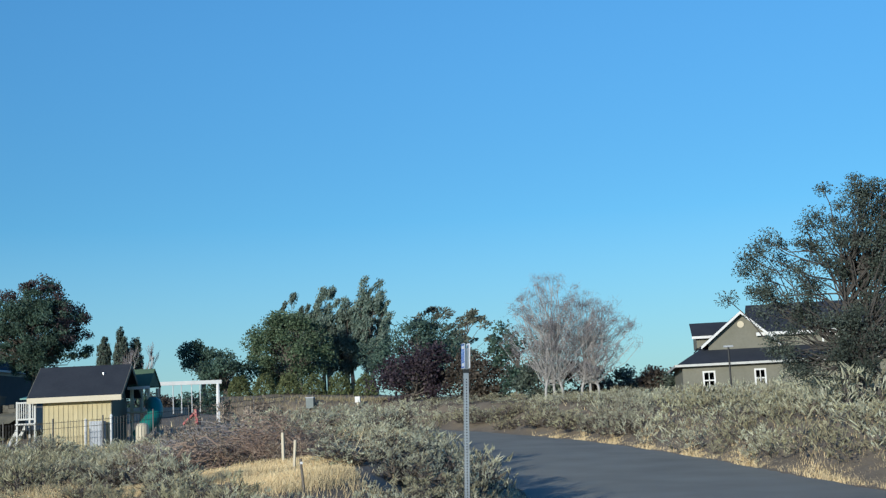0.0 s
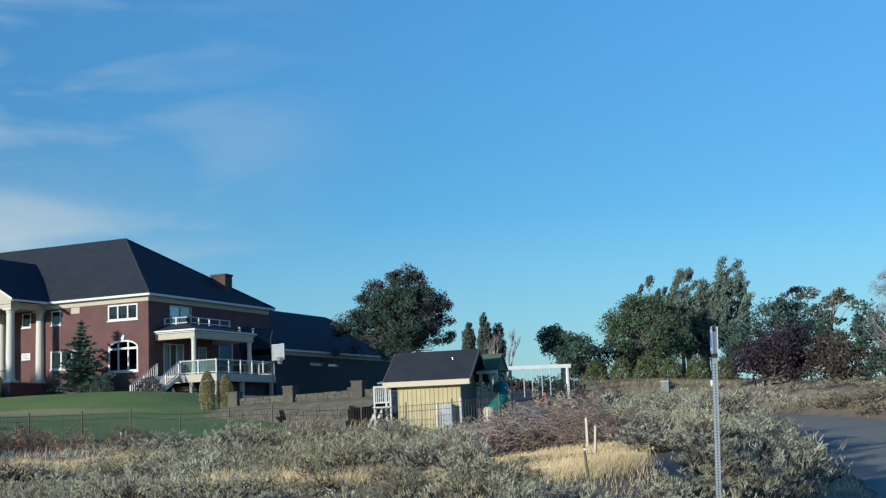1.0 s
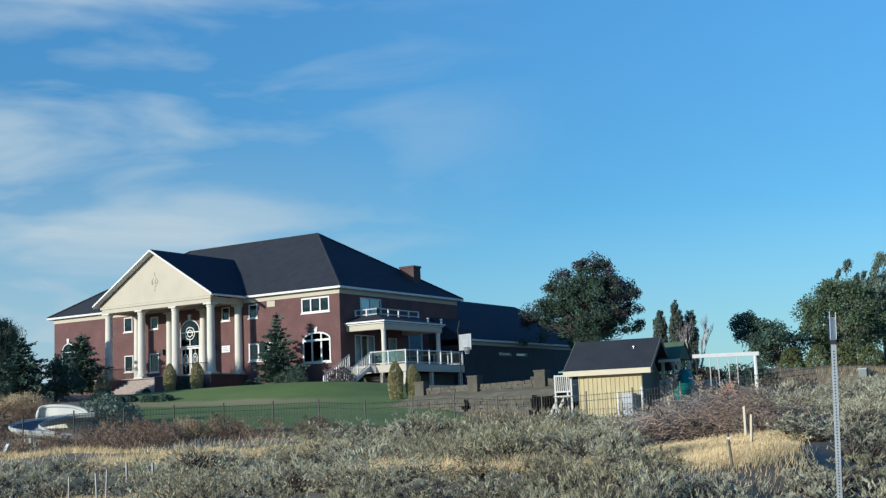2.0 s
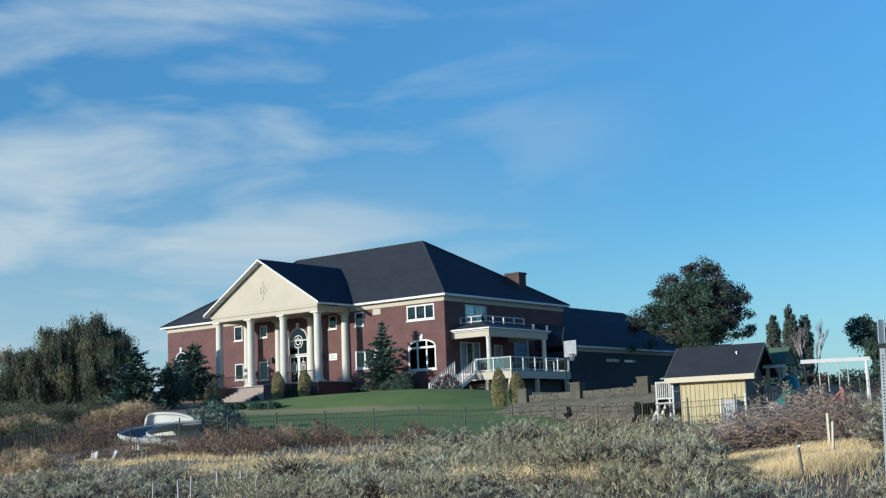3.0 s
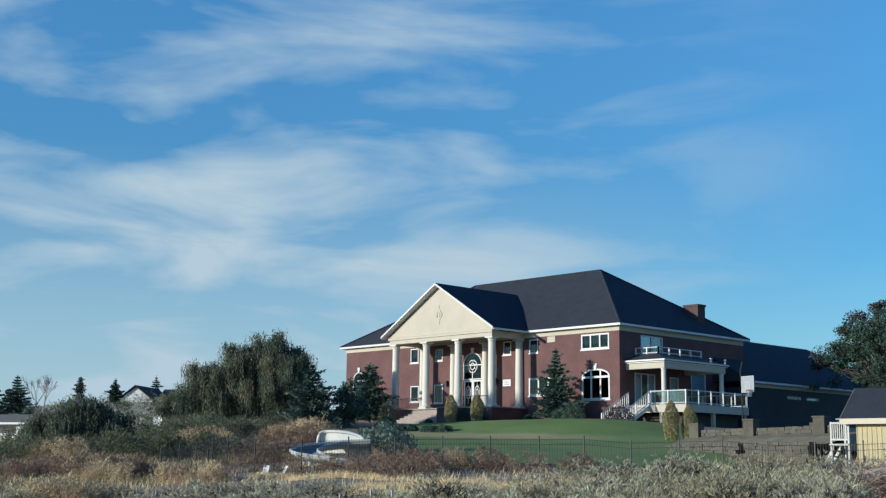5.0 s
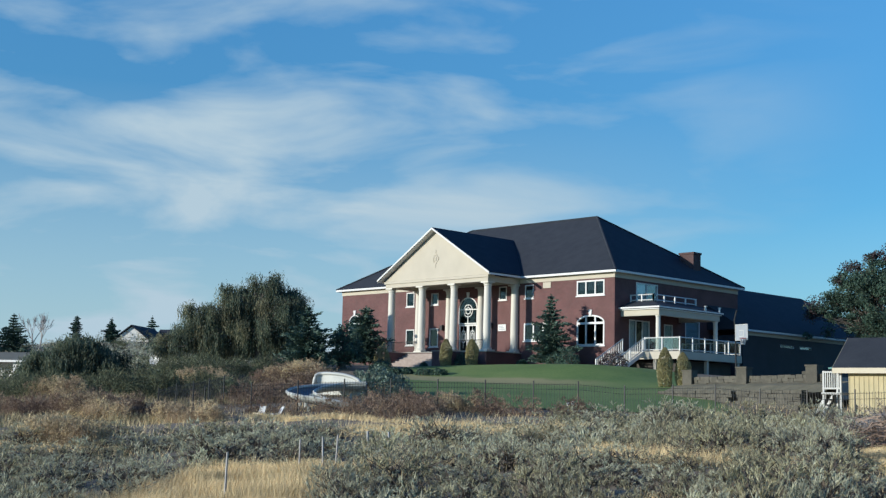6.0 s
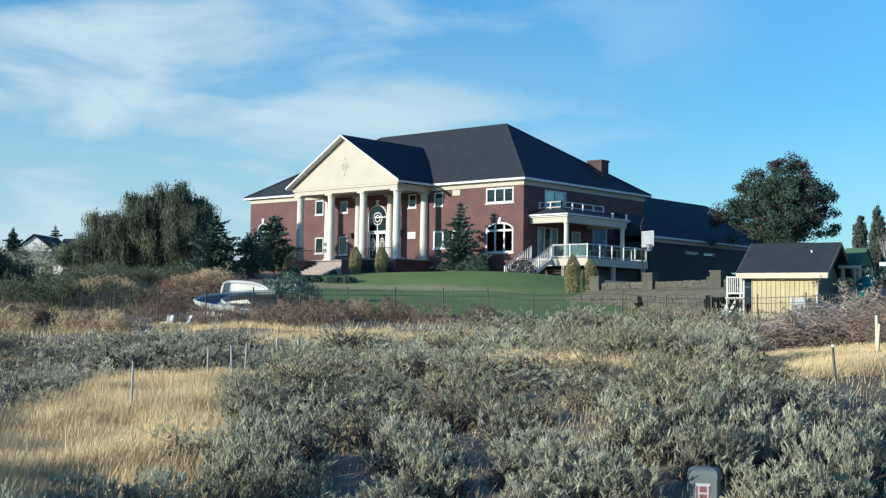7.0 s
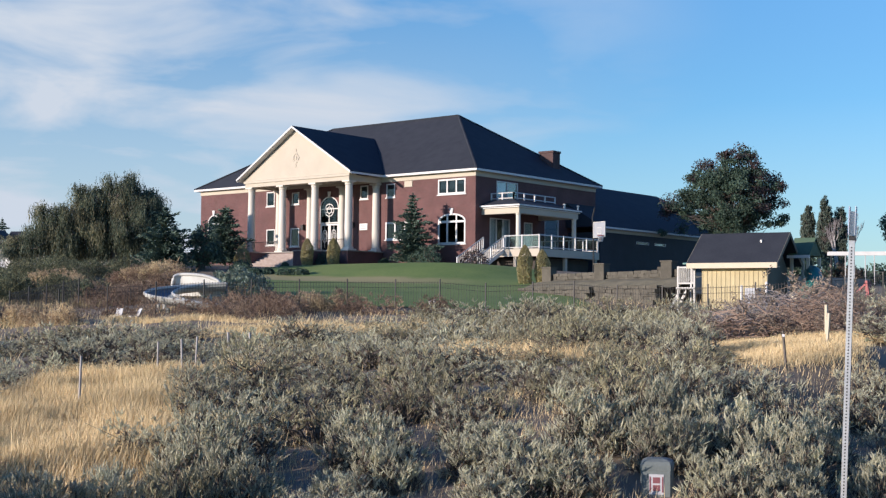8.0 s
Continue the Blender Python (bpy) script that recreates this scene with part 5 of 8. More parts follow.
# ---- stone retaining wall and court above it ----
def make_retaining():
    a, b = Vector((-43.4, 62.8, 0)), Vector((-31.2, 57.8, 0))
    court = [(-43.4, 63.2), (-31.2, 58.2), (-28, 74), (-40, 100), (-57.9, 100), (-57.5, 89.4), (-55.5, 80.5), (-51, 74)]
    g = Geo().prism([(x, y, 2.6) for x, y in court], (0, 0, 1.1))
    thing("terrace", g, M_CONCRETE, (-45, 78, 3.2), "pale concrete court behind the retaining wall", "terrace", kind="structure")
    wall = root("retaining_wall", (-38.5, 62.4, 2.4), "stepped tan stone block retaining wall with pillars", "retaining wall", kind="structure")
    rng = random.Random(5)
    d = (b - a).normalized()
    n = Vector((d.y, -d.x, 0))
    L = (b - a).length
    part("backing", Geo().prism([a - n * 0.1 + Vector((0, 0, 1.2)), b - n * 0.1 + Vector((0, 0, 1.2)), b - n * 0.1 + Vector((0, 0, 3.7)), a - n * 0.1 + Vector((0, 0, 3.7))], n * -0.4), M_STONE, wall)
    def along(u, off, z):
        return a + d * (L * u) + n * off + Vector((0, 0, z))
    bank = Geo()
    for k in range(2, 28):
        u0, u1 = k / 24 - 0.06, (k + 1) / 24 - 0.06
        for o0, o1, z0, z1 in ((0.05, 0.9, 3.45, 3.28), (0.9, 1.75, 3.28, 2.93), (1.75, 1.95, 2.93, 2.90)):
            w0, w1 = 0.03 * math.sin(k * 1.9 + o0 * 5), 0.03 * math.sin(k * 1.9 + 1.9 + o0 * 5)
            v0, v1 = 0.03 * math.sin(k * 1.9 + o1 * 5), 0.03 * math.sin(k * 1.9 + 1.9 + o1 * 5)
            bank.poly(along(u0, o1, z1 + v0), along(u1, o1, z1 + v1), along(u1, o0, z0 + w1), along(u0, o0, z0 + w0))
    part("bank", bank, M_BANK, wall, "dry grassy bank between the two walls")
    for tier, (zt, zl, off) in enumerate(((3.85, 3.3, 0.0), (3.0, 1.9, 2.0))):
        rows = int((zt - zl) / 0.18)
        for r in range(rows):
            s = rng.uniform(0, 0.3)
            while s < L - 0.2:
                w = rng.uniform(0.25, 0.6)
                if not (tier == 1 and abs(s / L - 0.56) < 0.02):
                    p = a + d * s + n * off
                    o = rng.uniform(-0.02, 0.03)
                    z1 = zt - 0.18 * r + rng.uniform(-0.02, 0.012)
                    part("stone", Geo().prism([p + n * o + Vector((0, 0, z1 - 0.175)), p + d * (w - 0.008) + n * o + Vector((0, 0, z1 - 0.175)), p + d * (w - 0.014) + n * o + Vector((0, 0, z1)), p + d * 0.01 + n * o + Vector((0, 0, z1))], n * -0.4), M_STONE, wall)
                s += w
    for f, h in ((0.05, -0.02), (0.45, 0.05), (0.895, 0.03)):
        p = a + d * (L * f) + n * 0.05
        pl = part("pillar", Geo().box(p.x - 0.31, p.y - 0.31, 2.6, p.x + 0.31, p.y + 0.31, 4.2 + h), M_STONE, wall, "square stone pillar")
        part("pillar_cap", Geo().box(p.x - 0.35, p.y - 0.35, 4.2 + h + 0.002, p.x + 0.35, p.y + 0.35, 4.28 + h), M_STONE, pl)
    for f in (0.80, 0.83, 0.86):
        p = a + d * (L * f) - n * 0.5
        s = rng.uniform(0.3, 0.5)
        thing("loose_stone", Geo().box(p.x - s / 2, p.y - 0.2, 3.7, p.x + s / 2, p.y + 0.2, 3.7 + s * 0.9), M_STONE, (p.x, p.y, 3.7), "loose tan stone block on the wall", "stone", "loose stones")


make_retaining()


# ---- iron fence ----
def make_fence():
    line = [(-58.5, 41.0), (-53.8, 33.9), (-47.5, 40.3), (-40.0, 45.6), (-33.5, 47.6), (-27.2, 48.2), (-21.0, 48.6), (-17.5, 56.0)]
    fence = root("iron_fence", (-40, 45.6, ground_z(-40, 45.6)), "black iron picket fence along the yard", "fence")
    for (x0, y0), (x1, y1) in zip(line, line[1:]):
        n = max(1, round(math.hypot(x1 - x0, y1 - y0) / 2.3))
        for k in range(n):
            p = [(x0 + (x1 - x0) * f, y0 + (y1 - y0) * f) for f in (k / n, (k + 1) / n)]
            z = [ground_z(*q) for q in p]
            part("post", Geo().box(p[0][0] - 0.024, p[0][1] - 0.024, z[0] - 0.2, p[0][0] + 0.024, p[0][1] + 0.024, z[0] + 1.55), M_IRON, fence)
            A, B = Vector((*p[0], z[0])), Vector((*p[1], z[1]))
            for h in (0.15, 1.15, 1.38):
                panel = part("rail", Geo().tube([A + Vector((0, 0, h)), B + Vector((0, 0, h))], 0.009, 4), M_IRON, fence)
            g = Geo()
            for i in range(1, 17):
                c = A.lerp(B, i / 17)
                g.box(c.x - 0.005, c.y - 0.005, c.z + 0.05, c.x + 0.005, c.y + 0.005, c.z + 1.44)
            tagged(part("picket_infill", g, M_IRON, panel), kind="stuff")


make_fence()


# ---- curved water slide and pool chairs ----
def make_water_slide():
    pts = smooth_line([(-50.7, 44.7, 2.5), (-51.9, 43.3, 2.38), (-52.0, 41.4, 2.15), (-50.74, 39.6, 1.85), (-48.86, 38.76, 1.6), (-47.5, 39.4, 1.35), (-46.6, 40.6, 1.15)], 7)
    pts = [Vector((-51.0, 44.8, 2.4)) + (p - Vector((-50.7, 44.7, 2.5))) * 0.86 for p in pts]
    z = ground_z(-52.5, 42)
    ws = root("water_slide", (-52.5, 42.0, z), "weathered white pool slide with a curved blue-grey trough", "pool slide")
    shell, inner, lip = Geo(), Geo(), Geo()
    ring, ring2 = [], []
    for i, p in enumerate(pts):
        d = (pts[min(i + 1, len(pts) - 1)] - pts[max(i - 1, 0)])
        s = Vector((d.y, -d.x, 0)).normalized()
        ring.append([p + s * (0.72 * math.cos(a)) + Vector((0, 0, 0.55 - 0.36 * math.sin(a))) for a in [math.pi * k / 8 for k in range(9)]])
        ring2.append([p + s * (0.64 * math.cos(a)) + Vector((0, 0, 0.56 - 0.30 * math.sin(a))) for a in [math.pi * k / 8 for k in range(9)]])
    for R, g in ((ring, shell), (ring2, inner)):
        for i in range(len(R) - 1):
            for k in range(8):
                g.poly(R[i][k], R[i][k + 1], R[i + 1][k + 1], R[i + 1][k])
    for k in (0, 8):
        lip.tube([r[k] * 0.5 + q[k] * 0.5 for r, q in zip(ring, ring2)], 0.075, 6)
    part("shell", shell, M_SLIDEOUT, ws)
    part("trough", inner, M_SLIDEIN, ws, "blue-grey slide trough", smooth=True)
    part("rim", lip, M_SLIDEOUT, ws, "rounded white rim")
    # pale back wall and arched hood over the entry
    top = smooth_line([(-53.81, 43.48, 2.72), (-53.74, 43.56, 3.30), (-53.52, 43.84, 3.43), (-52.85, 44.02, 3.43), (-52.10, 44.29, 3.35), (-51.38, 44.51, 3.11), (-51.22, 44.54, 2.82)], 5)
    g = Geo()
    rim = top[6:]
    for p in rim:
        g.v += [tuple(p), (p.x, p.y, 2.3), (p.x - 0.05, p.y + 0.06, 2.3), (p.x - 0.05, p.y + 0.06, p.z)]
    for i in range(len(rim) - 1):
        g.f += [(4 * i + a, 4 * i + b, 4 * i + 4 + b, 4 * i + 4 + a) for a, b in ((0, 1), (1, 2), (2, 3), (3, 0))]
    g.f += [(3, 2, 1, 0), tuple(4 * len(rim) - 4 + k for k in range(4))]
    part("back_wall", g, M_SLIDEOUT, ws, "pale inner wall behind the entry")
    part("entry_hood", Geo().tube(top, 0.09, 8), M_SLIDEOUT, ws, "white arched hood over the entry", smooth=True)
    for i in range(4, len(pts), 6):
        p = pts[i]
        part("support", Geo().tube([p + Vector((0, 0, 0.02)), (p.x, p.y, ground_z(p.x, p.y) - 0.1)], 0.09, 6), M_SLIDEOUT, ws)
    for x, y, r in ((-49.3, 36.6, 25), (-48.7, 37.1, -15)):
        z = ground_z(x, y)
        ch = root("patio_chair", (x, y, z), "white reclining patio chair behind the fence", "chair", "patio chairs")
        m = pose(x, y, z - 0.1, 0, 0, r) @ Matrix.Diagonal((0.64, 0.64, 0.64, 1))
        part("seat", Geo().box(-0.28, -0.3, 0.26, 0.28, 0.3, 0.32, m), M_WHITE, ch)
        part("backrest", Geo().prism([m @ Vector(p) for p in ((-0.28, 0.30, 0.30), (0.28, 0.30, 0.30), (0.24, 0.6, 0.85), (-0.24, 0.6, 0.85))], m.to_3x3() @ Vector((0, 0.05, 0))), M_WHITE, ch)
        for dx in (-0.25, 0.25):
            for dy in (-0.26, 0.26):
                part("leg", Geo().box(dx - 0.02, dy - 0.02, -0.05, dx + 0.02, dy + 0.02, 0.26, m), M_WHITE, ch)


make_water_slide()


# ---- roadside: sign post, pedestal, stakes ----
def make_roadside():
    x, y, lean = -4.0, 9.95, 0.04
    z = ground_z(x, y)
    post = root("sign_post", (x, y, z), "perforated square steel post with a narrow street sign", "sign post")
    ang = radians(107.0)
    m = Matrix.Translation((x, y, z)) @ Matrix.Rotation(lean, 4, "Y") @ Matrix.Rotation(ang, 4, "Z")
    top = 2.53 - z
    w = 0.0222
    g = Geo().box(-w, -w, -0.3, w, w, top - 0.02, m)
    tube = part("tube", g, M_GALV, post, "galvanised perforated square tube")
    g = Geo()
    for k in range(int((top - 0.3) / 0.0254)):
        h = 0.02 + k * 0.0254
        for sx, sy in ((0, -1), (0, 1), (-1, 0), (1, 0)):
            ring = [(0.0066 * math.cos(i * math.pi / 3), h + 0.0066 * math.sin(i * math.pi / 3)) for i in range(6)]
            q = [(u, sy * (w + 0.0007), v) if sy else (sx * (w + 0.0007), u, v) for u, v in ring]
            g.prism([m @ Vector(p) for p in q], m.to_3x3() @ Vector((-0.002 * sx, -0.002 * sy, 0)))
    tagged(part("perforation", g, M_HOLE, tube), kind="stuff")
    for dy, mat_, lab in ((-0.0242, M_SIGNWHITE, "small white and blue sign face"), (0.0242, M_SIGNWHITE, "back of a small sign")):
        s = part("sign_plate", Geo().box(-0.08, dy - 0.0015, top - 0.21, 0.08, dy + 0.0015, top + 0.02, m), mat_, post, lab)
        g = Geo()
        if dy > 0:
            for a, b, c, d in ((-0.076, top - 0.205, 0.076, top - 0.19), (-0.076, top, 0.076, top + 0.015), (-0.076, top - 0.19, -0.064, top), (0.064, top - 0.19, 0.076, top), (-0.046, top - 0.16, -0.02, top - 0.03), (0.0, top - 0.16, 0.015, top - 0.03), (0.032, top - 0.16, 0.046, top - 0.03)):
                g.box(a, dy + 0.0017, b, c, dy + 0.004, d, m)
            part("sign_bar", g, M_SIGNBLUE, s, "blue border and bars")
    part("bracket", Geo().box(-0.03, -0.024, top - 0.25, 0.03, 0.024, top - 0.215, m), M_IRON, post)
    # cable pedestal
    x, y = -5.55, 9.75
    z = ground_z(x, y)
    zt = 0.45
    ped = root("cable_pedestal", (x, y, z), "grey-green plastic cable pedestal with a red label", "pedestal")
    m = pose(x, y, 0, 0, 0, 26)
    bm_ = Geo()
    w, dpt = 0.135, 0.11
    out = [(-w, -dpt + 0.02), (-w + 0.02, -dpt), (w - 0.02, -dpt), (w, -dpt + 0.02), (w, dpt - 0.02), (w - 0.02, dpt), (-w + 0.02, dpt), (-w, dpt - 0.02)]
    bm_.prism([m @ Vector((a, b, z - 0.15)) for a, b in out], (0, 0, zt - 0.10 - z + 0.15))
    part("body", bm_, M_PEDESTAL, ped)
    g = Geo()
    prof = [(1.03, zt - 0.099), (1.03, zt - 0.055), (0.95, zt - 0.025), (0.7, zt - 0.006), (0.35, zt + 0.002)]
    rings = [[m @ Vector((a * k, b * k, h)) for a, b in out] for k, h in prof]
    for r0, r1 in zip(rings, rings[1:]):
        for i in range(8):
            g.poly(r0[i], r0[(i + 1) % 8], r1[(i + 1) % 8], r1[i])
    g.poly(*rings[-1]).poly(*reversed(rings[0]))
    part("cap", g, M_PEDESTAL, ped, "rounded plastic cap")
    lb = part("label_plate", Geo().box(-0.062, -dpt - 0.004, zt - 0.30, 0.062, -dpt - 0.001, zt - 0.13, m), M_LABELWHITE, ped, "white and red warning label")
    g = Geo()
    for a, b, c, d in ((-0.058, -0.28, -0.046, -0.15), (0.046, -0.28, 0.058, -0.15), (-0.030, -0.205, 0.030, -0.155), (-0.030, -0.27, 0.030, -0.22)):
        g.box(a, -dpt - 0.0065, zt + b, c, -dpt - 0.0042, zt + d, m)
    part("label_bar", g, M_LABELRED, lb, "red bars")
    # survey stakes and old fence stakes
    for i, (sx, sy, h, r, lab) in enumerate(((-8.18, 19.73, 0.50, 0.03, "w"), (-7.74, 18.68, 0.45, 0.025, "w"), (-6.61, 14.74, 0.47, 0.018, "g"), (-16.2, 11.4, 0.75, 0.02, "g"), (-20.2, 16.0, 0.6, 0.02, "g"), (-19.2, 15.8, 0.72, 0.022, "g"),
                                          (-20.5, 17.2, 0.68, 0.022, "g"), (-24.6, 21.7, 0.57, 0.035, "g"), (-22.7, 20.7, 0.58, 0.032, "g"))):
        zz = ground_z(sx, sy)
        tilt = math.sin(i * 2.3) * 0.05
        g = Geo().tube([(sx, sy, zz - 0.1), (sx + tilt, sy, zz + h)], r, 5)
        st = root("stake", (sx, sy, zz), "weathered wooden stake standing in dry grass" if lab == "g" else "pale survey lath standing in dry grass", "stake", "field stakes")
        part("shaft", g, M_TRIMTAN if lab == "w" else M_BARK if i == 2 else M_PALEBARK, st)
        if i == 2:
            part("ribbon", Geo().box(sx + tilt, sy - 0.022, zz + h - 0.07, sx + tilt + 0.035, sy - 0.018, zz + h - 0.04), M_LABELWHITE, st, "pale ribbon")


make_roadside()


# ---- neighbouring houses ----
def make_grey_house():
    # gable front towards the lane, low hipped wing before it
    h = root("grey_house", (7.0, 66.0, 3.0), "olive-grey neighbouring house with white trim and dark roof", "house")
    x0, x1, y0, y1, z0, ze = 1.15, 14.5, 65.6, 74.0, 2.6, 4.35
    g = Geo()
    wall_sheet(g, "y", y0, x0, x1, z0, ze, [(2.15, 2.80, 3.08, 4.02), (4.75, 5.35, 3.08, 4.02)], 0.25, 1)
    g.box(x0, y0 + 0.25, z0, x0 + 0.25, y1, ze).box(x1 - 0.25, y0 + 0.25, z0, x1, y1, ze).box(x0 + 0.25, y1 - 0.25, z0, x1 - 0.25, y1, ze)
    part("wall", g, M_GREYSIDE, h)
    # Dark upright sheet behind the windows in place of an unlit room.
    part("inner_floor", Geo().box(x0 + 0.3, y0 + 2, z0, x1 - 0.3, y0 + 2.1, ze), M_UNLIT, h)
    for a, b in ((2.15, 2.80), (4.75, 5.35)):
        window(h, "y", y0, a, b, 3.08, 4.02, 1, label="white sash window", bars=((a + 0.08, b - 0.08, 3.50, 3.57), ((a + b) / 2 - 0.02, (a + b) / 2 + 0.02, 3.1, 4.0)))
    ya, yb = y0 - 0.35, y0 + 4.2
    g = Geo().poly((x0 - 0.35, ya, ze), (x1, ya, ze), (x1, yb, 5.95), (x0 + 2.3, yb, 5.95)).poly((x0 - 0.35, ya, ze), (x0 + 2.3, yb, 5.95), (x0 + 2.3, y1, 5.95), (x0 - 0.35, y1 + 0.3, ze)).poly((x0 - 0.35, ya, ze - 0.01), (x0 - 0.35, y1, ze - 0.01), (x1, y1, ze - 0.01), (x1, ya, ze - 0.01))
    part("lower_roof", g, M_SHINGLE, h, "dark shingle lower roof")
    part("gutter", Geo().box(x0 - 0.37, ya - 0.04, ze - 0.08, x1, ya - 0.002, ze + 0.04).box(x0 - 0.39, ya, ze - 0.08, x0 - 0.352, y1, ze + 0.04), M_OLDWHITE, h)
    # upper gable
    gx0, gx1, gxm, gz0, gz1 = 2.6, 6.6, 4.45, 5.55, 7.05
    gy = 67.6
    part("gable", Geo().prism([(gx0 + 0.1, gy, 4.9), (gx1 - 0.1, gy, 4.9), (gx1 - 0.1, gy, gz0), (gxm, gy, gz1 - 0.1), (gx0 + 0.1, gy, gz0)], (0, 6, 0)), M_GREYSIDE, h)
    g = Geo()
    for xe in (gx0 - 0.3, gx1 - 0.2):
        g.prism([(xe, gy - 0.35, gz0 - 0.25), (gxm, gy - 0.35, gz1), (gxm, 73.6, gz1), (xe, 73.6, gz0 - 0.25)], (0, 0, 0.08))
    part("gable_roof", g, M_SHINGLE, h)
    g = Geo()
    for xe in (gx0 - 0.3, gx1 - 0.2):
        g.prism([(xe, gy - 0.40, gz0 - 0.33), (gxm, gy - 0.40, gz1 - 0.06), (gxm, gy - 0.40, gz1 + 0.09), (xe, gy - 0.40, gz0 - 0.17)], (0, 0.05, 0))
    part("rake_board", g, M_WHITE, h, "white rake boards")
    g = Geo()
    g.prism([(gxm + 0.18 * math.cos(2 * math.pi * k / 14), gy - 0.05, 6.45 + 0.18 * math.sin(2 * math.pi * k / 14)) for k in range(14)], (0, 0.04, 0))
    part("gable_vent", g, M_TRIMTAN, h, "round tan gable vent")
    # dormer block behind and long ridge
    part("dormer", Geo().box(2.35, 71.2, 5.5, 4.0, 74.0, 6.15), M_GREYSIDE, h)
    part("dormer_roof", Geo().prism([(2.1, 70.9, 6.12), (4.2, 70.9, 6.12), (4.2, 72.6, 6.9), (2.1, 72.6, 6.9)], (0, 0, 0.08)), M_SHINGLE, h)
    part("dormer_trim", Geo().box(2.08, 70.86, 6.0, 4.2, 70.898, 6.14), M_WHITE, h)
    g = Geo().poly((5.2, 67.4, 5.9), (15.0, 67.4, 5.9), (15.0, 71.5, 7.75), (5.2, 71.5, 7.75)).poly((5.2, 67.4, 5.9), (5.2, 71.5, 7.75), (5.2, 74.0, 5.9))
    part("main_roof", g, M_SHINGLE, h)
    part("upper_wall", Geo().box(5.3, 67.7, 4.8, 14.8, 73.8, 5.88), M_GREYSIDE, h)
    part("eave_trim", Geo().box(5.2, 67.34, 5.78, 15.0, 67.398, 5.96), M_WHITE, h)
    for x in (8.6, 9.9):
        window(h, "y", 67.7, x, x + 0.9, 4.95, 5.7, 1, label="white upper window")
    # yard light in front
    x, y = 2.4, 53.0
    z = ground_z(x, y)
    lp = root("lamp_post", (x, y, z), "thin black lamp post with a flat head", "street lamp")
    part("pole", Geo().tube([(x, y, z - 0.1), (x, y, 4.55)], 0.04, 6), M_IRON, lp)
    part("head", Geo().box(x - 0.2, y - 0.08, 4.55, x + 0.2, y + 0.08, 4.62), M_GREYBOX, lp)


make_grey_house()


def make_white_house():
    z = ground_z(-171, 104)
    m = pose(-171.0, 104.0, 0, 0, 0, 38)
    h = root("white_house", (-171, 104, z), "distant white gabled house with a grey roof", "house")
    zb, ze, zr = z - 0.5, 11.0, 13.0

    def V(*p):
        return m @ Vector(p)
    g = Geo().prism([V(-2.6, -3, zb), V(2.6, -3, zb), V(2.6, -3, ze), V(0, -3, zr - 0.2), V(-2.6, -3, ze)], m.to_3x3() @ Vector((0, 9, 0)))
    g.box(2.6, -0.5, zb, 8.0, 6, ze - 0.2, m)
    part("wall", g, M_WHITE, h)
    g = Geo()
    for s in (-1, 1):
        g.prism([V(s * 3.1, -3.4, ze - 0.35), V(0, -3.4, zr), V(0, 6.4, zr), V(s * 3.1, 6.4, ze - 0.35)], (0, 0, 0.12))
    g.prism([V(2.4, -1.0, ze - 0.3), V(8.4, -1.0, ze - 0.3), V(8.0, 2.6, zr - 0.3), V(2.4, 2.6, zr - 0.3)], (0, 0, 0.1))
    part("roof", g, M_SHINGLE, h)
    for x in (3.6, 5.6):
        w = part("window", Geo().box(x, -0.56, ze - 1.5, x + 0.9, -0.502, ze - 0.6, m), M_WHITE, h)
        part("pane", Geo().box(x + 0.08, -0.58, ze - 1.42, x + 0.82, -0.562, ze - 0.68, m), M_SLIDEIN, w)
    w = part("window", Geo().box(0.2, -3.06, ze - 1.4, 1.0, -3.002, ze - 0.4, m), M_WHITE, h)
    # dish on the slope
    x, y = -91.3, 57.0
    z = ground_z(x, y)
    d = root("satellite_dish", (x, y, z), "round white dish on the brushy slope", "satellite dish")
    zc = 5.1
    g = Geo()
    face = Vector((0.45, -0.88, 0.15)).normalized()
    ax = face.cross(Vector((0, 0, 1))).normalized()
    ay = ax.cross(face)
    c = Vector((x, y, zc))
    rings = [[c - face * (0.14 * (1 - r * r)) + (ax * math.cos(2 * math.pi * k / 20) + ay * math.sin(2 * math.pi * k / 20)) * 0.44 * r for k in range(20)] for r in (0.15, 0.5, 0.8, 1.0)]
    for r0, r1 in zip(rings, rings[1:]):
        for k in range(20):
            g.poly(r0[k], r0[(k + 1) % 20], r1[(k + 1) % 20], r1[k])
    g.poly(*rings[0])
    part("reflector", g, M_WHITE, d, "round white reflector")
    part("mast", Geo().tube([(x, y, z - 0.2), (x, y, zc - 0.2)], 0.04, 6), M_GALV, d)


make_white_house()


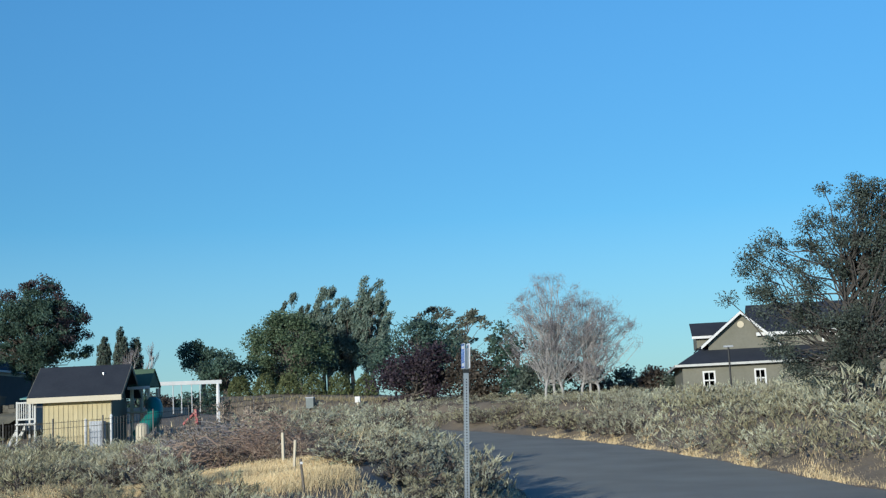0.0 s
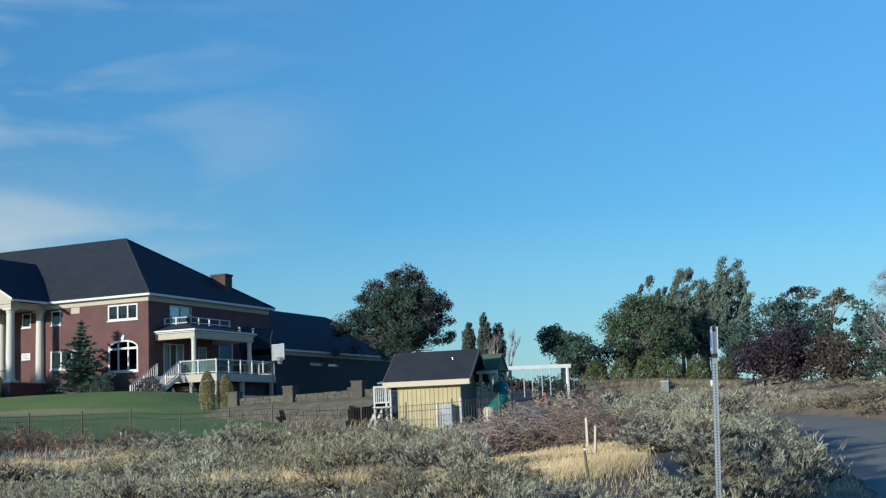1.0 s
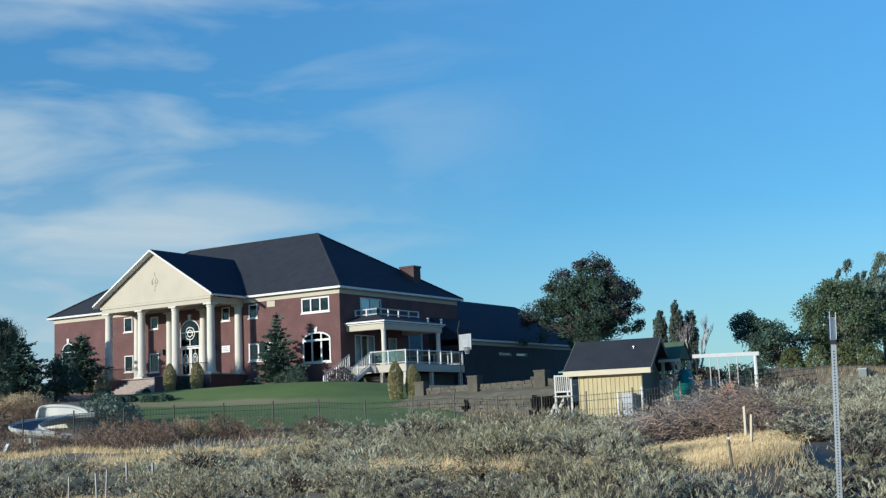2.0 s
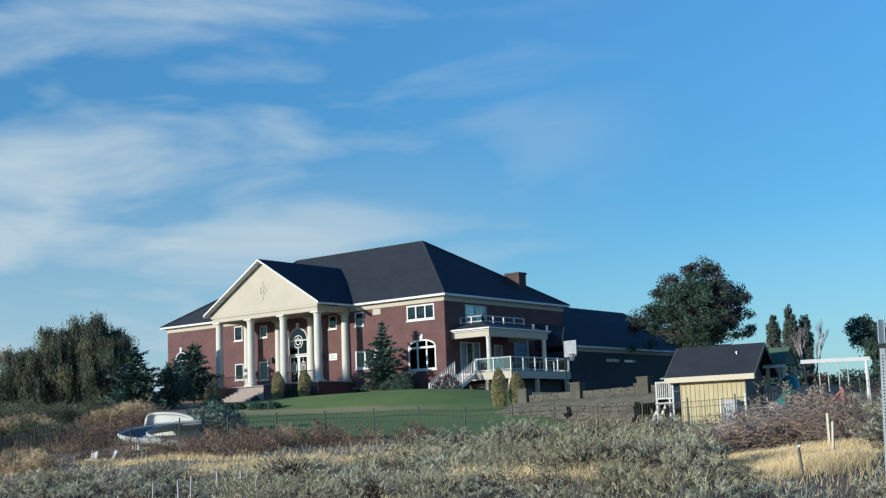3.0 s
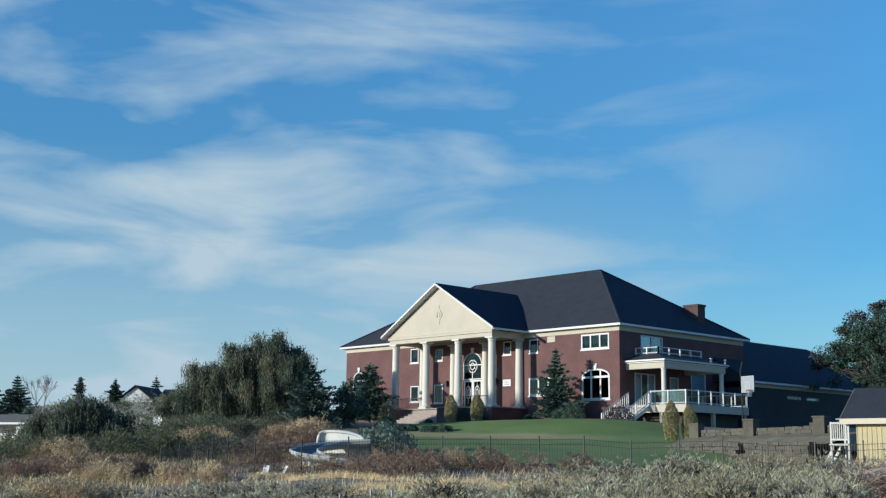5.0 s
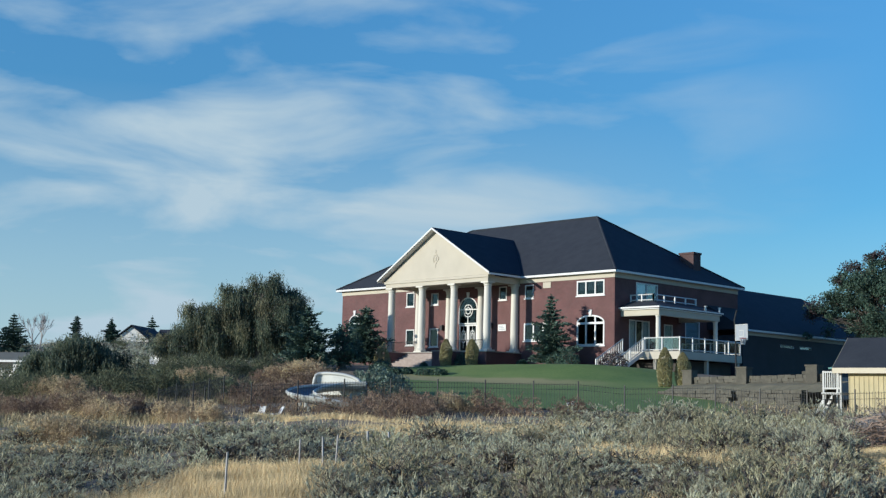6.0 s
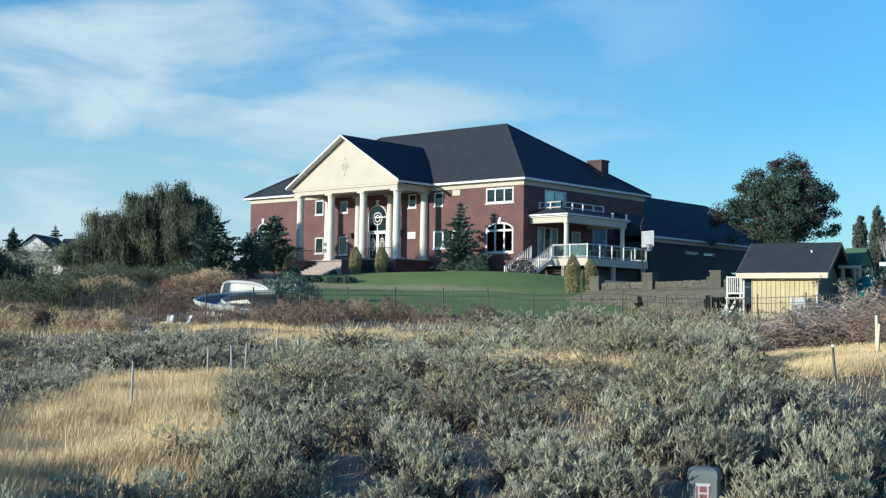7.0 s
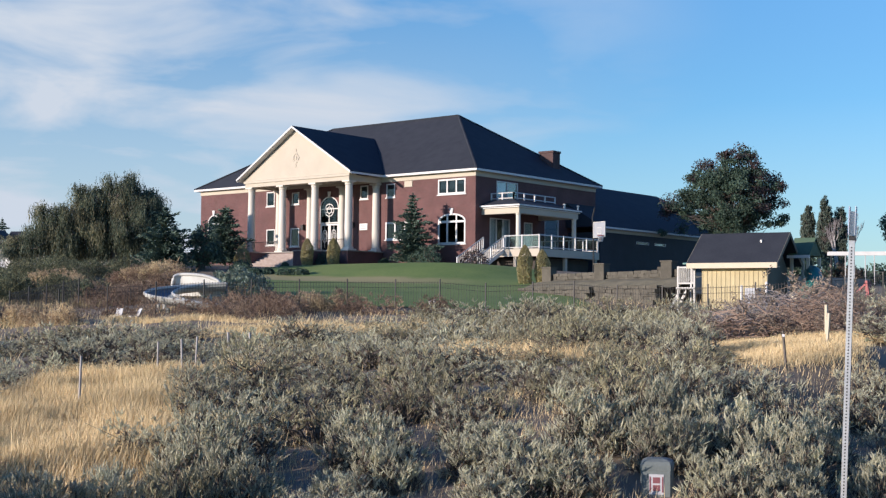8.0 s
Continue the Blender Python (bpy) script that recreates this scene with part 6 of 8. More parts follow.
def make_porch_house():
    """A low white house with a posted porch, far off below the hill."""
    x, y = -118.2, 56.2
    z = ground_z(x, y) - 0.1
    m = pose(x, y, z, 0, 0, 30)
    h = root("porch_house", (x, y, z), "low white house with a porch and grey roof", "house")
    part("wall", Geo().box(-4.5, 1.4, -0.4, 4.2, 6.0, 1.95, m), M_WHITE, h)
    part("gable_wall", Geo().box(2.2, -0.2, -0.4, 4.2, 1.398, 1.95, m), M_WHITE, h)
    def V(*p):
        return m @ Vector(p)
    part("roof", Geo().prism([V(-5.0, -0.7, 1.95), V(4.7, -0.7, 1.95), V(4.7, 3.0, 2.85), V(-5.0, 3.0, 2.85)], (0, 0, 0.1)).prism([V(-5.0, 6.6, 1.95), V(-5.0, 3.0, 2.85), V(4.7, 3.0, 2.85), V(4.7, 6.6, 1.95)], (0, 0, 0.1)), M_GREYSIDE, h, "weathered grey roof")
    part("fascia", Geo().box(-5.0, -0.74, 1.86, 4.7, -0.702, 2.06, m), M_WHITE, h)
    for px_ in (-4.3, -2.0, 0.2):
        part("porch_post", Geo().box(px_ - 0.07, -0.5, -0.4, px_ + 0.07, -0.36, 1.95, m), M_WHITE, h)
    w = part("window", Geo().box(2.7, -0.24, 0.7, 3.6, -0.204, 1.6, m), M_WHITE, h)
    part("pane", Geo().box(2.78, -0.26, 0.78, 3.52, -0.242, 1.52, m), M_SLIDEIN, w)


make_porch_house()


def make_boxes():
    for x, y, w, zt, lab in ((-23.9, 88.6, 0.27, 4.6, "pale green utility cabinet by the shrubs"), (-19.7, 84.8, 0.17, 4.6, "white mailbox on a post by the shrubs")):
        z = ground_z(x, y)
        b = root("utility_cabinet" if w > 0.2 else "mailbox", (x, y, z), lab, "cabinet" if w > 0.2 else "mailbox")
        zt = z + (0.72 if w > 0.2 else 0.85)
        if w > 0.2:
            part("body", Geo().box(x - w, y - w, z, x + w, y + w, zt), M_PEDESTAL, b)
            part("lid", Geo().box(x - w - 0.03, y - w - 0.03, zt + 0.002, x + w + 0.03, y + w + 0.03, zt + 0.08), M_GREYBOX, b)
        else:
            part("post", Geo().box(x - 0.06, y - 0.06, z, x + 0.06, y + 0.06, zt - 0.35), M_TRIMTAN, b)
            part("box", Geo().box(x - w, y - w, zt - 0.348, x + w, y + w, zt + 0.05), M_WHITE, b)


make_boxes()


def make_pipes():
    x, y = -37.0, 44.7
    z = ground_z(x, y)
    v = root("vent_pipes", (x, y, z), "pair of short white pipes at the foot of the lawn", "pipe")
    for dx, h in ((-0.12, 0.62), (0.14, 0.66)):
        pipe = part("pipe", Geo().tube([(x + dx, y, z - 0.1), (x + dx, y, z + h)], 0.055, 8), M_OLDWHITE, v)
        part("pipe_cap", Geo().lathe(x + dx, y, [(0.07, z + h - 0.02), (0.07, z + h + 0.05), (0.03, z + h + 0.07)], 8), M_WHITE, pipe)


make_pipes()


# ---- trees ----
def rand_dirs(rng, n):
    v = rng.normal(size=(n, 3))
    return v / np.linalg.norm(v, axis=1)[:, None]


def leaf_quads(rng, centres, length, width, lean=None):
    """Diamond leaves at the given centres; lean pulls their long axis towards a direction."""
    n = len(centres)
    a = rand_dirs(rng, n)
    if lean is not None:
        a = a * 0.6 + np.asarray(lean)
        a /= np.linalg.norm(a, axis=1)[:, None]
    b = np.cross(a, rand_dirs(rng, n))
    b /= np.linalg.norm(b, axis=1)[:, None] + 1e-9
    s = rng.uniform(0.6, 1.4, (n, 1))
    a, b = a * length * s / 2, b * width * s / 2
    return np.stack([centres - a, centres + b - a * 0.1, centres + a, centres - b - a * 0.1], axis=1)


def limb(g, p, q, r0, r1, rng, bend=0.12, sides=5):
    p, q = np.asarray(p, float), np.asarray(q, float)
    L = np.linalg.norm(q - p)
    pts = [p + (q - p) * t + rng.normal(size=3) * bend * L * t * (1 - t) * 2 + np.array([0, 0, -0.25 * L * t * (1 - t) * 0.5]) for t in (0, 0.25, 0.5, 0.75, 1)]
    g.tube(pts, [r0 + (r1 - r0) * t for t in (0, 0.25, 0.5, 0.75, 1)], sides, cap=False)


def broadleaf(name, x, y, lobes, material, label, seed, clumps=60, per=90, size=(0.30, 0.16), clump_r=0.55, trunk_r=0.25, bark=None, droop=0.0, second=None, stems=1, fork=0.25, wind=None, group=""):
    """lobes: rows of dx, dy, z, rx, ry, rz above the ground, which the crown fills with clumps. droop: length of hanging strands."""
    rng = np.random.default_rng(seed)
    z = ground_z(x, y)
    t = root(name, (x, y, z), label, "tree", group)
    vol = np.array([l[3] * l[4] * l[5] for l in lobes]) ** (0.6 if droop else 1.0)
    centres = []
    for k in range(clumps):
        l = lobes[rng.choice(len(lobes), p=vol / vol.sum())]
        d = rand_dirs(rng, 1)[0] * rng.uniform(0.35, 1.0) ** 0.5
        centres.append((x + l[0] + d[0] * l[3], y + l[1] + d[1] * l[4], z + l[2] + d[2] * l[5]))
    centres = np.array(centres)
    g = Geo()
    top = max(l[2] + l[5] for l in lobes)
    base = min(l[2] - l[5] for l in lobes)
    fz = max(0.4, base + (top - base) * fork)
    feet = [(x + (i - (stems - 1) / 2) * 0.5, y + 0.2 * (i % 2)) for i in range(stems)]
    for i, (fx, fy) in enumerate(feet):
        m = centres[:, :2].mean(0)
        hx, hy = (fx * 0.6 + m[0] * 0.4), (fy * 0.6 + m[1] * 0.4)
        spine = [(fx, fy, z - 0.3), (fx + (hx - fx) * 0.2, fy, z + fz * 0.5), (hx, hy, z + fz), (hx, hy, z + (fz + top) / 2)]
        g.tube(spine, [trunk_r * 1.35, trunk_r, trunk_r * 0.8, trunk_r * 0.3], 8, cap=False)
        for c in centres[i::stems]:
            f = rng.uniform(0.25, 0.95)
            s = np.array(spine[1]) * (1 - f) + np.array(spine[2]) * f if c[2] < z + (fz + top) / 2 else np.array(spine[2]) * (1 - f) + np.array(spine[3]) * f
            limb(g, s, c, trunk_r * 0.24, 0.012, rng)
    part("trunk", g, bark or M_BARK, t)
    groups = [(centres, material)]
    if second:
        m = second[1](centres, x, y, z, rng)
        groups = [(centres[~m], material), (centres[m], second[0])]
    for cs, mt in groups:
        if not len(cs):
            continue
        lv = Leaves()
        pts = np.repeat(cs, per, axis=0)
        d = rand_dirs(rng, len(pts)) * (2.1 * rng.uniform(0, 1, (len(pts), 1)) ** 0.6) * clump_r * np.array([1, 1, 0.75]) * rng.uniform(0.5, 1.2, (len(cs), 1)).repeat(per, axis=0)
        if wind is not None:
            along = rng.uniform(0, 1, (len(pts), 1)) ** 0.7
            d = d * np.array([0.5, 0.5, 0.35]) + along * np.asarray(wind) * clump_r * 2.2
        pts = pts + d
        lv.q.append(leaf_quads(rng, pts, *size, lean=wind))
        if droop:
            # strands hang in separate curtains, one below each clump
            n = len(cs) * 30
            own = np.arange(n) % len(cs)
            fall = rng.uniform(0.35, 1.0, len(cs)) * droop
            s = cs[own] + rng.normal(size=(n, 3)) * clump_r * np.array([0.85, 0.85, 0.5])
            ln = fall[own] * rng.uniform(0.4, 1.0, n)
            for k in range(15):
                p = s.copy()
                p[:, 2] = np.maximum(p[:, 2] - ln * (k + 1) / 15, z + 0.25 + rng.uniform(0, 0.8, n))
                p += rng.normal(size=p.shape) * 0.06
                lv.q.append(leaf_quads(rng, p, size[0] * 1.2, size[1] * 0.8, lean=(0, 0, -1.4)))
        part("crown", lv, mt, t)
    return t


def conifer(name, x, y, h, r, label, seed, material=None, base=0.25, rows=22, dens=1.0):
    rng = np.random.default_rng(seed)
    z = ground_z(x, y)
    t = root(name, (x, y, z), label, "tree")
    g, lv = Geo(), Leaves()
    g.tube([(x, y, z - 0.2), (x, y, z + h * 0.95)], [0.04 * h * 0.5 + 0.05, 0.02], 7)
    for k in range(rows):
        f = (k + 0.5) / rows
        zz = z + base + (h - base) * f
        R = r * (1 - f) ** 0.62 * rng.uniform(0.42, 1.25) + 0.08
        nb = int(6 + 7 * (1 - f))
        for b in range(nb):
            a = 2 * math.pi * (b + rng.uniform(-0.3, 0.3)) / nb + k
            L = R * rng.uniform(0.45, 1.25)
            d = np.array([math.cos(a), math.sin(a), 0.18])
            tip = np.array([x, y, zz]) + d * L + np.array([0, 0, -0.10 * L + 0.10 * L * f])
            g.tube([(x, y, zz), tip], [0.02, 0.006], 3, cap=False)
            n = max(8, int(46 * L * dens))
            s = rng.uniform(0.12, 1.05, (n, 1))
            p = np.array([x, y, zz]) * (1 - s) + tip * s + rng.normal(size=(n, 3)) * np.array([0.10, 0.10, 0.07]) * (0.5 + R * 0.35)
            lv.q.append(leaf_quads(rng, p, 0.28, 0.10, lean=d * 0.9))
    lv.q.append(leaf_quads(rng, np.array([x, y, z + h]) + rng.normal(size=(14, 3)) * np.array([0.04, 0.04, 0.16]), 0.24, 0.06, lean=(0, 0, 1)))
    part("trunk", g, M_BARK, t)
    part("crown", lv, material or M_NEEDLE, t)
    return t


def bare_tree(name, x, y, h, spread, label, seed, stems=3, twig=None, bark=None, depth=5, fine=0.008):
    rng = np.random.default_rng(seed)
    z = ground_z(x, y)
    t = root(name, (x, y, z), label, "tree")
    g, tw = Geo(), Geo()

    def grow(p, d, L, r, k):
        q = p + d * L
        mid = p + d * L * 0.5 + rng.normal(size=3) * L * 0.06
        (g if k >= depth - 2 else tw).tube([p, mid, q], [r, r * 0.8, r * 0.62], 6 if k >= depth - 1 else 3, cap=False)
        if k == 0:
            return
        for _ in range(3 if k > 1 else 4):
            e = d + rng.normal(size=3) * spread + np.array([0, 0, 0.22])
            e /= np.linalg.norm(e)
            s = p + (q - p) * rng.uniform(0.45, 1.0)
            grow(s, e, L * rng.uniform(0.58, 0.82), max(r * 0.55, fine), k - 1)
    for i in range(stems):
        a = 2 * math.pi * i / stems + 0.4
        d = np.array([0.22 * math.cos(a), 0.22 * math.sin(a), 1.0])
        grow(np.array([x + 0.25 * math.cos(a), y + 0.25 * math.sin(a), z - 0.1]), d / np.linalg.norm(d), h * 0.33, 0.018 * h, depth)
    part("trunk", g, bark or M_PALEBARK, t)
    tagged(part("twig_haze", tw, twig or M_TWIG_PALE, t), kind="stuff")


def make_trees():
    # beside the garage
    broadleaf("maple_tree", -52.2, 104.9, [(0, 0, 6.0, 3.2, 3.2, 3.6), (0.4, 0.4, 9.2, 1.9, 1.9, 2.3), (2.6, 1.4, 7.6, 1.5, 1.5, 1.6), (3.4, 1.4, 5.2, 1.4, 1.4, 1.5), (-2.2, -1.2, 8.3, 1.4, 1.4, 1.6), (-4.0, -2.0, 6.0, 1.6, 1.6, 1.6), (-4.6, -2.4, 4.0, 1.2, 1.2, 1.0)], M_LEAF_GREEN, "green maple with reddening top leaves", 3, 320, 195, (0.18, 0.115), 0.40,
              second=(M_LEAF_RED, lambda c, x, y, z, r: (r.uniform(0, 1, len(c)) < 0.6) & ((c[:, 2] > z + 9.6 + r.normal(size=len(c))) | ((c[:, 0] > x + 2.2) & (c[:, 2] > z + 5.5)) | (c[:, 0] < x - 4.6))))
    for i, (x, y, h) in enumerate(((-59.5, 138.5, 9.3), (-57.3, 138.0, 10.0), (-56.2, 139.5, 8.9))):
        broadleaf("poplar_tree", x, y, [(0, 0, h * 0.46, 0.85, 0.85, h * 0.44)], M_LEAF_DUSK, "columnar poplar with thinning leaves behind the yard", 20 + i, 260, 60, (0.20, 0.08), 0.26, 0.16, group="poplars", fork=0.1, wind=(0.05, 0, 0.9))
    bare_tree("bare_poplar", -53.6, 134.0, 8.5, 0.20, "bare pale upright poplar tree", 31, 2, depth=4)
    broadleaf("garden_tree", -42.5, 122.0, [(-1.0, 0, 4.6, 1.5, 1.5, 1.5), (0.9, 0, 4.0, 1.3, 1.3, 1.2)], M_LEAF_GREEN, "loose green garden tree behind the yard", 33, 80, 90, (0.2, 0.12), 0.42)
    for i, (x, y) in enumerate(((-39.0, 84.5), (-36.5, 85.0), (-34.0, 86.0), (-31.5, 87.0))):
        broadleaf("yard_hedge", x, y, [(0, 0, 1.3, 1.9, 1.6, 1.35)], M_LEAF_GREEN if i % 2 else M_LEAF_BROWN, "dark shrub in a hedge behind the swings", 140 + i, 40, 80, (0.22, 0.13), 0.42, 0.08, group="yard hedge")
    broadleaf("dark_shrub", -36.0, 108.0, [(0, 0, 1.9, 2.6, 2.2, 1.9)], M_LEAF_GREEN, "large dense dark shrub behind the swings", 34, 60, 90, (0.24, 0.14), 0.5)
    # willow and neighbours
    # A random share of the clumps carries the sunlit tone in its colour.
    broadleaf("willow_tree", -80.4, 59.6, [(0.5, 0.6, 5.1, 2.5, 2.5, 1.6), (0.2, 0.3, 6.5, 1.3, 1.3, 0.7), (1.5, 1.9, 4.6, 1.4, 1.4, 1.3), (-1.0, -1.3, 5.1, 1.6, 1.6, 1.2), (-1.9, -2.4, 4.2, 1.5, 1.5, 1.0), (-2.7, -3.4, 3.1, 1.6, 1.6, 0.9), (-3.7, -4.6, 2.2, 1.6, 1.6, 0.8), (-4.7, -5.9, 1.5, 1.0, 1.0, 0.5), (-3.0, -4.0, 4.2, 0.8, 1.1, 0.14), (0.2, 0.3, 2.8, 2.9, 2.9, 1.4), (-1.6, -2.0, 2.2, 2.4, 2.4, 1.1)], M_LEAF_WILLOW, "broad olive weeping willow, some clumps in a sunlit yellow", 5, 250, 40, (0.20, 0.05), 0.36, 0.4, droop=3.0, fork=0.4, second=(M_LEAF_WILLOW_LIT, lambda c, x, y, z, r: r.uniform(0, 1, len(c)) < 0.16))
    conifer("spruce_tree", -74.6, 59.6, 4.6, 2.2, "dark green spruce beside the willow", 6, rows=18)
    broadleaf("dark_shrub", -74.0, 62.5, [(0, 0, 1.6, 1.4, 1.4, 1.6)], M_LEAF_GREEN, "dense dark green shrub by the willow", 61, 30, 80, (0.22, 0.13), 0.4)
    broadleaf("slope_tree", -83.2, 45.6, [(0, 0, 2.3, 2.0, 2.0, 1.3), (1.0, 1.5, 1.8, 1.6, 1.6, 1.1), (-1.0, -1.6, 1.7, 1.7, 1.7, 1.0), (0.2, 0.2, 3.2, 1.1, 1.1, 0.6)], M_LEAF_WILLOW, "low spreading olive tree on the slope", 7, 120, 46, (0.21, 0.055), 0.40, 0.3, droop=1.8)
    for i, (x, y, h, r) in enumerate(((-147.8, 72.4, 4.9, 2.0), (-149.5, 70.0, 4.2, 1.8), (-162.0, 88.6, 4.1, 1.2), (-159.7, 92.7, 3.6, 1.3), (-190.0, 118.0, 5.4, 1.5))):
        conifer("distant_conifer", x, y, h, r, "distant dark conifer on the hill", 40 + i, rows=14, dens=1.6)
    bare_tree("distant_bare_tree", -151.0, 77.2, 7.0, 0.30, "distant bare grey tree", 44, 2, depth=4, fine=0.02)
    # house front
    conifer("front_spruce", -66.0, 77.2, 5.6, 2.0, "blue-green spruce before the brick wall", 8, rows=19)
    conifer("front_spruce", -84.6, 74.0, 5.0, 2.4, "blue-green spruce before the brick wall", 9, rows=24)
    # beyond the lane
    for i, (x, y, h, w, mt, wd) in enumerate(((-33.2, 123, 12.4, 2.9, M_LEAF_DUSK, 0.3), (-30.3, 123, 12.9, 2.8, M_LEAF_GREY, 0.35), (-27.7, 122, 12.0, 2.4, M_LEAF_DUSK, 0.4), (-25.6, 121, 14.2, 2.0, M_LEAF_GREY, 0.45))):
        broadleaf("windblown_tree", x, y, [(0, 0, h * 0.42, w, w, h * 0.28)] + [(w * f, 0.4 * math.sin(9 * f), h * (0.84 - 0.26 * abs(f - 0.1)) - 1.5, w * 0.30, w * 0.34, 1.9) for f in (-0.8, -0.45, -0.1, 0.3, 0.65)], mt, "grey-green tree bent by the wind", 50 + i, 95, 200, (0.27, 0.09), 0.50, 0.2, stems=2, wind=(wd, 0.1, 0.9), group="windblown trees")
    broadleaf("olive_tree", -31.8, 113.5, [(0, 0, 4.0, 4.0, 3.0, 3.4)], M_LEAF_OLIVE, "rounded olive-green tree over shrubs", 55, 110, 200, (0.21, 0.12), 0.55)
    for i, (x, y, h) in enumerate(((-21.0, 131, 10.8), (-17.2, 131, 9.6))):
        broadleaf("tan_tree", x, y, [(0, 0, h * 0.7, 2.6, 2.4, h * 0.3)], M_LEAF_TAN, "tan-leaved tree beyond the hedge", 57 + i, 40, 70, (0.34, 0.16), 0.55, wind=(0.6, 0, 0.4))
    broadleaf("round_pine", -17.2, 95.0, [(0, 0, 3.0, 3.8, 2.8, 2.8)], M_NEEDLE, "rounded dark green pine tree", 59, 95, 120, (0.26, 0.10), 0.55)
    broadleaf("purple_shrub", -16.0, 84.5, [(0, 0, 1.6, 2.6, 1.8, 2.0), (1.3, 0.4, 2.1, 1.7, 1.5, 1.7)], M_LEAF_PURPLE, "dark purple-leaved shrub by the lane", 60, 80, 90, (0.2, 0.12), 0.45)
    broadleaf("brown_shrub", -11.2, 84.0, [(0, 0, 1.5, 2.2, 1.8, 1.7)], M_LEAF_BROWN, "red-brown autumn shrub by the lane", 62, 60, 90, (0.2, 0.12), 0.45)
    broadleaf("hedge_tree", -8.3, 80.0, [(0, 0, 2.2, 1.9, 1.7, 2.1), (-0.8, 0, 3.8, 1.0, 1.0, 1.1)], M_LEAF_GREEN, "slender dark green tree by the lane", 63, 40, 70, (0.22, 0.14), 0.4)
    for i, (x, y, k, lab) in enumerate(((-5.7, 70.5, 1.06, "bare birch with pale trunks and mauve twigs"), (-3.7, 71.0, 0.86, "smaller bare birch with mauve twigs"))):
        broadleaf("bare_birch", x, y, [(0, 0, 4.6 * k, 2.0, 1.8, 2.1 * k), (-1.2, 0, 3.7 * k, 1.9, 1.5, 1.6 * k), (1.2, 0, 3.7 * k, 1.9, 1.5, 1.6 * k), (0.1, 0, 2.4 * k, 1.9, 1.4, 1.3 * k)], M_TWIG_PALE, lab, 64 + i, 230, 30, (0.50, 0.013), 0.42, 0.07, M_PALEBARK, stems=3, fork=0.02, wind=(0.05, 0, 0.35), group="bare birches")
    for i, (x, y, r, h) in enumerate(((-6.8, 74.0, 1.3, 1.2), (-4.2, 74.5, 1.4, 1.3), (-1.8, 77.0, 1.2, 0.85), (0.2, 75.5, 1.0, 0.8), (1.4, 74.6, 0.8, 0.6))):
        broadleaf("lane_shrub", x, y, [(0, 0, h, r, r * 0.9, h)], M_LEAF_BROWN if i % 2 else M_LEAF_DUSK, "low dark shrub beyond the bank", 160 + i, 34, 70, (0.18, 0.11), 0.36, 0.06, group="lane shrubs")
    broadleaf("olive_leaf_tree", 4.9, 38.2, [(0.1, 0, 5.6, 1.5, 1.4, 1.7), (-1.9, 0, 4.3, 1.5, 1.3, 1.3), (-3.0, 0.2, 3.5, 0.9, 0.9, 0.8), (1.6, 0, 5.0, 1.8, 1.5, 2.2), (-1.0, 0, 2.1, 1.9, 1.3, 1.2), (0.8, 0, 2.4, 1.6, 1.2, 1.2)], M_LEAF_DULL, "thinning grey-green tree above the lane", 66, 260, 230, (0.08, 0.036), 0.25, 0.13, M_DARKBARK, stems=3, fork=0.2)
    broadleaf("olive_leaf_tree", 8.2, 40.5, [(0, 0, 4.4, 2.2, 2.0, 2.9)], M_LEAF_DULL, "thinning grey-green tree above the lane", 67, 150, 230, (0.08, 0.036), 0.29, 0.13, M_DARKBARK, stems=2, fork=0.2)


make_trees()


def shrub(name, x, y, r, h, material, label, seed, group="", leaf=(0.09, 0.05), n=1500, cone=False, category="shrub"):
    rng = np.random.default_rng(seed)
    z = ground_z(x, y)
    t = root(name, (x, y, z), label, category, group)
    d = rand_dirs(rng, n)
    d[:, 2] = np.abs(d[:, 2]) if not cone else d[:, 2]
    k = rng.uniform(0.55, 1.04, (n, 1)) ** 0.5
    lump = 1 + 0.13 * np.sin(d[:, :1] * 7 + seed) * np.cos(d[:, 1:2] * 6 + d[:, 2:3] * 5)
    if cone:
        u = rng.uniform(0.02, 1, n)
        a = rng.uniform(0, 2 * math.pi, n)
        rr = r * np.minimum(1, np.sqrt(np.maximum(0, 1 - u)) * 1.7) * (0.85 + 0.2 * np.sin(u * math.pi)) * np.sqrt(rng.uniform(0.6, 1.05, n)) * (1 + 0.08 * np.sin(a * 3 + u * 9))
        p = np.stack([x + rr * np.cos(a), y + rr * np.sin(a), z + h * u], 1)
    else:
        p = np.array([x, y, z]) + d * k * lump * np.array([r, r, h])
    lv = Leaves()
    lv.q.append(leaf_quads(rng, p, *leaf, lean=(0, 0, 0.5)))
    g = Geo()
    for i in range(7):
        a = i * 0.9
        g.tube([(x, y, z - 0.1), (x + r * 0.6 * math.cos(a), y + r * 0.6 * math.sin(a), z + h * 0.7)], [0.04, 0.01], 4, cap=False)
    part("stems", g, M_TWIG, t)
    part("foliage", lv, material, t)


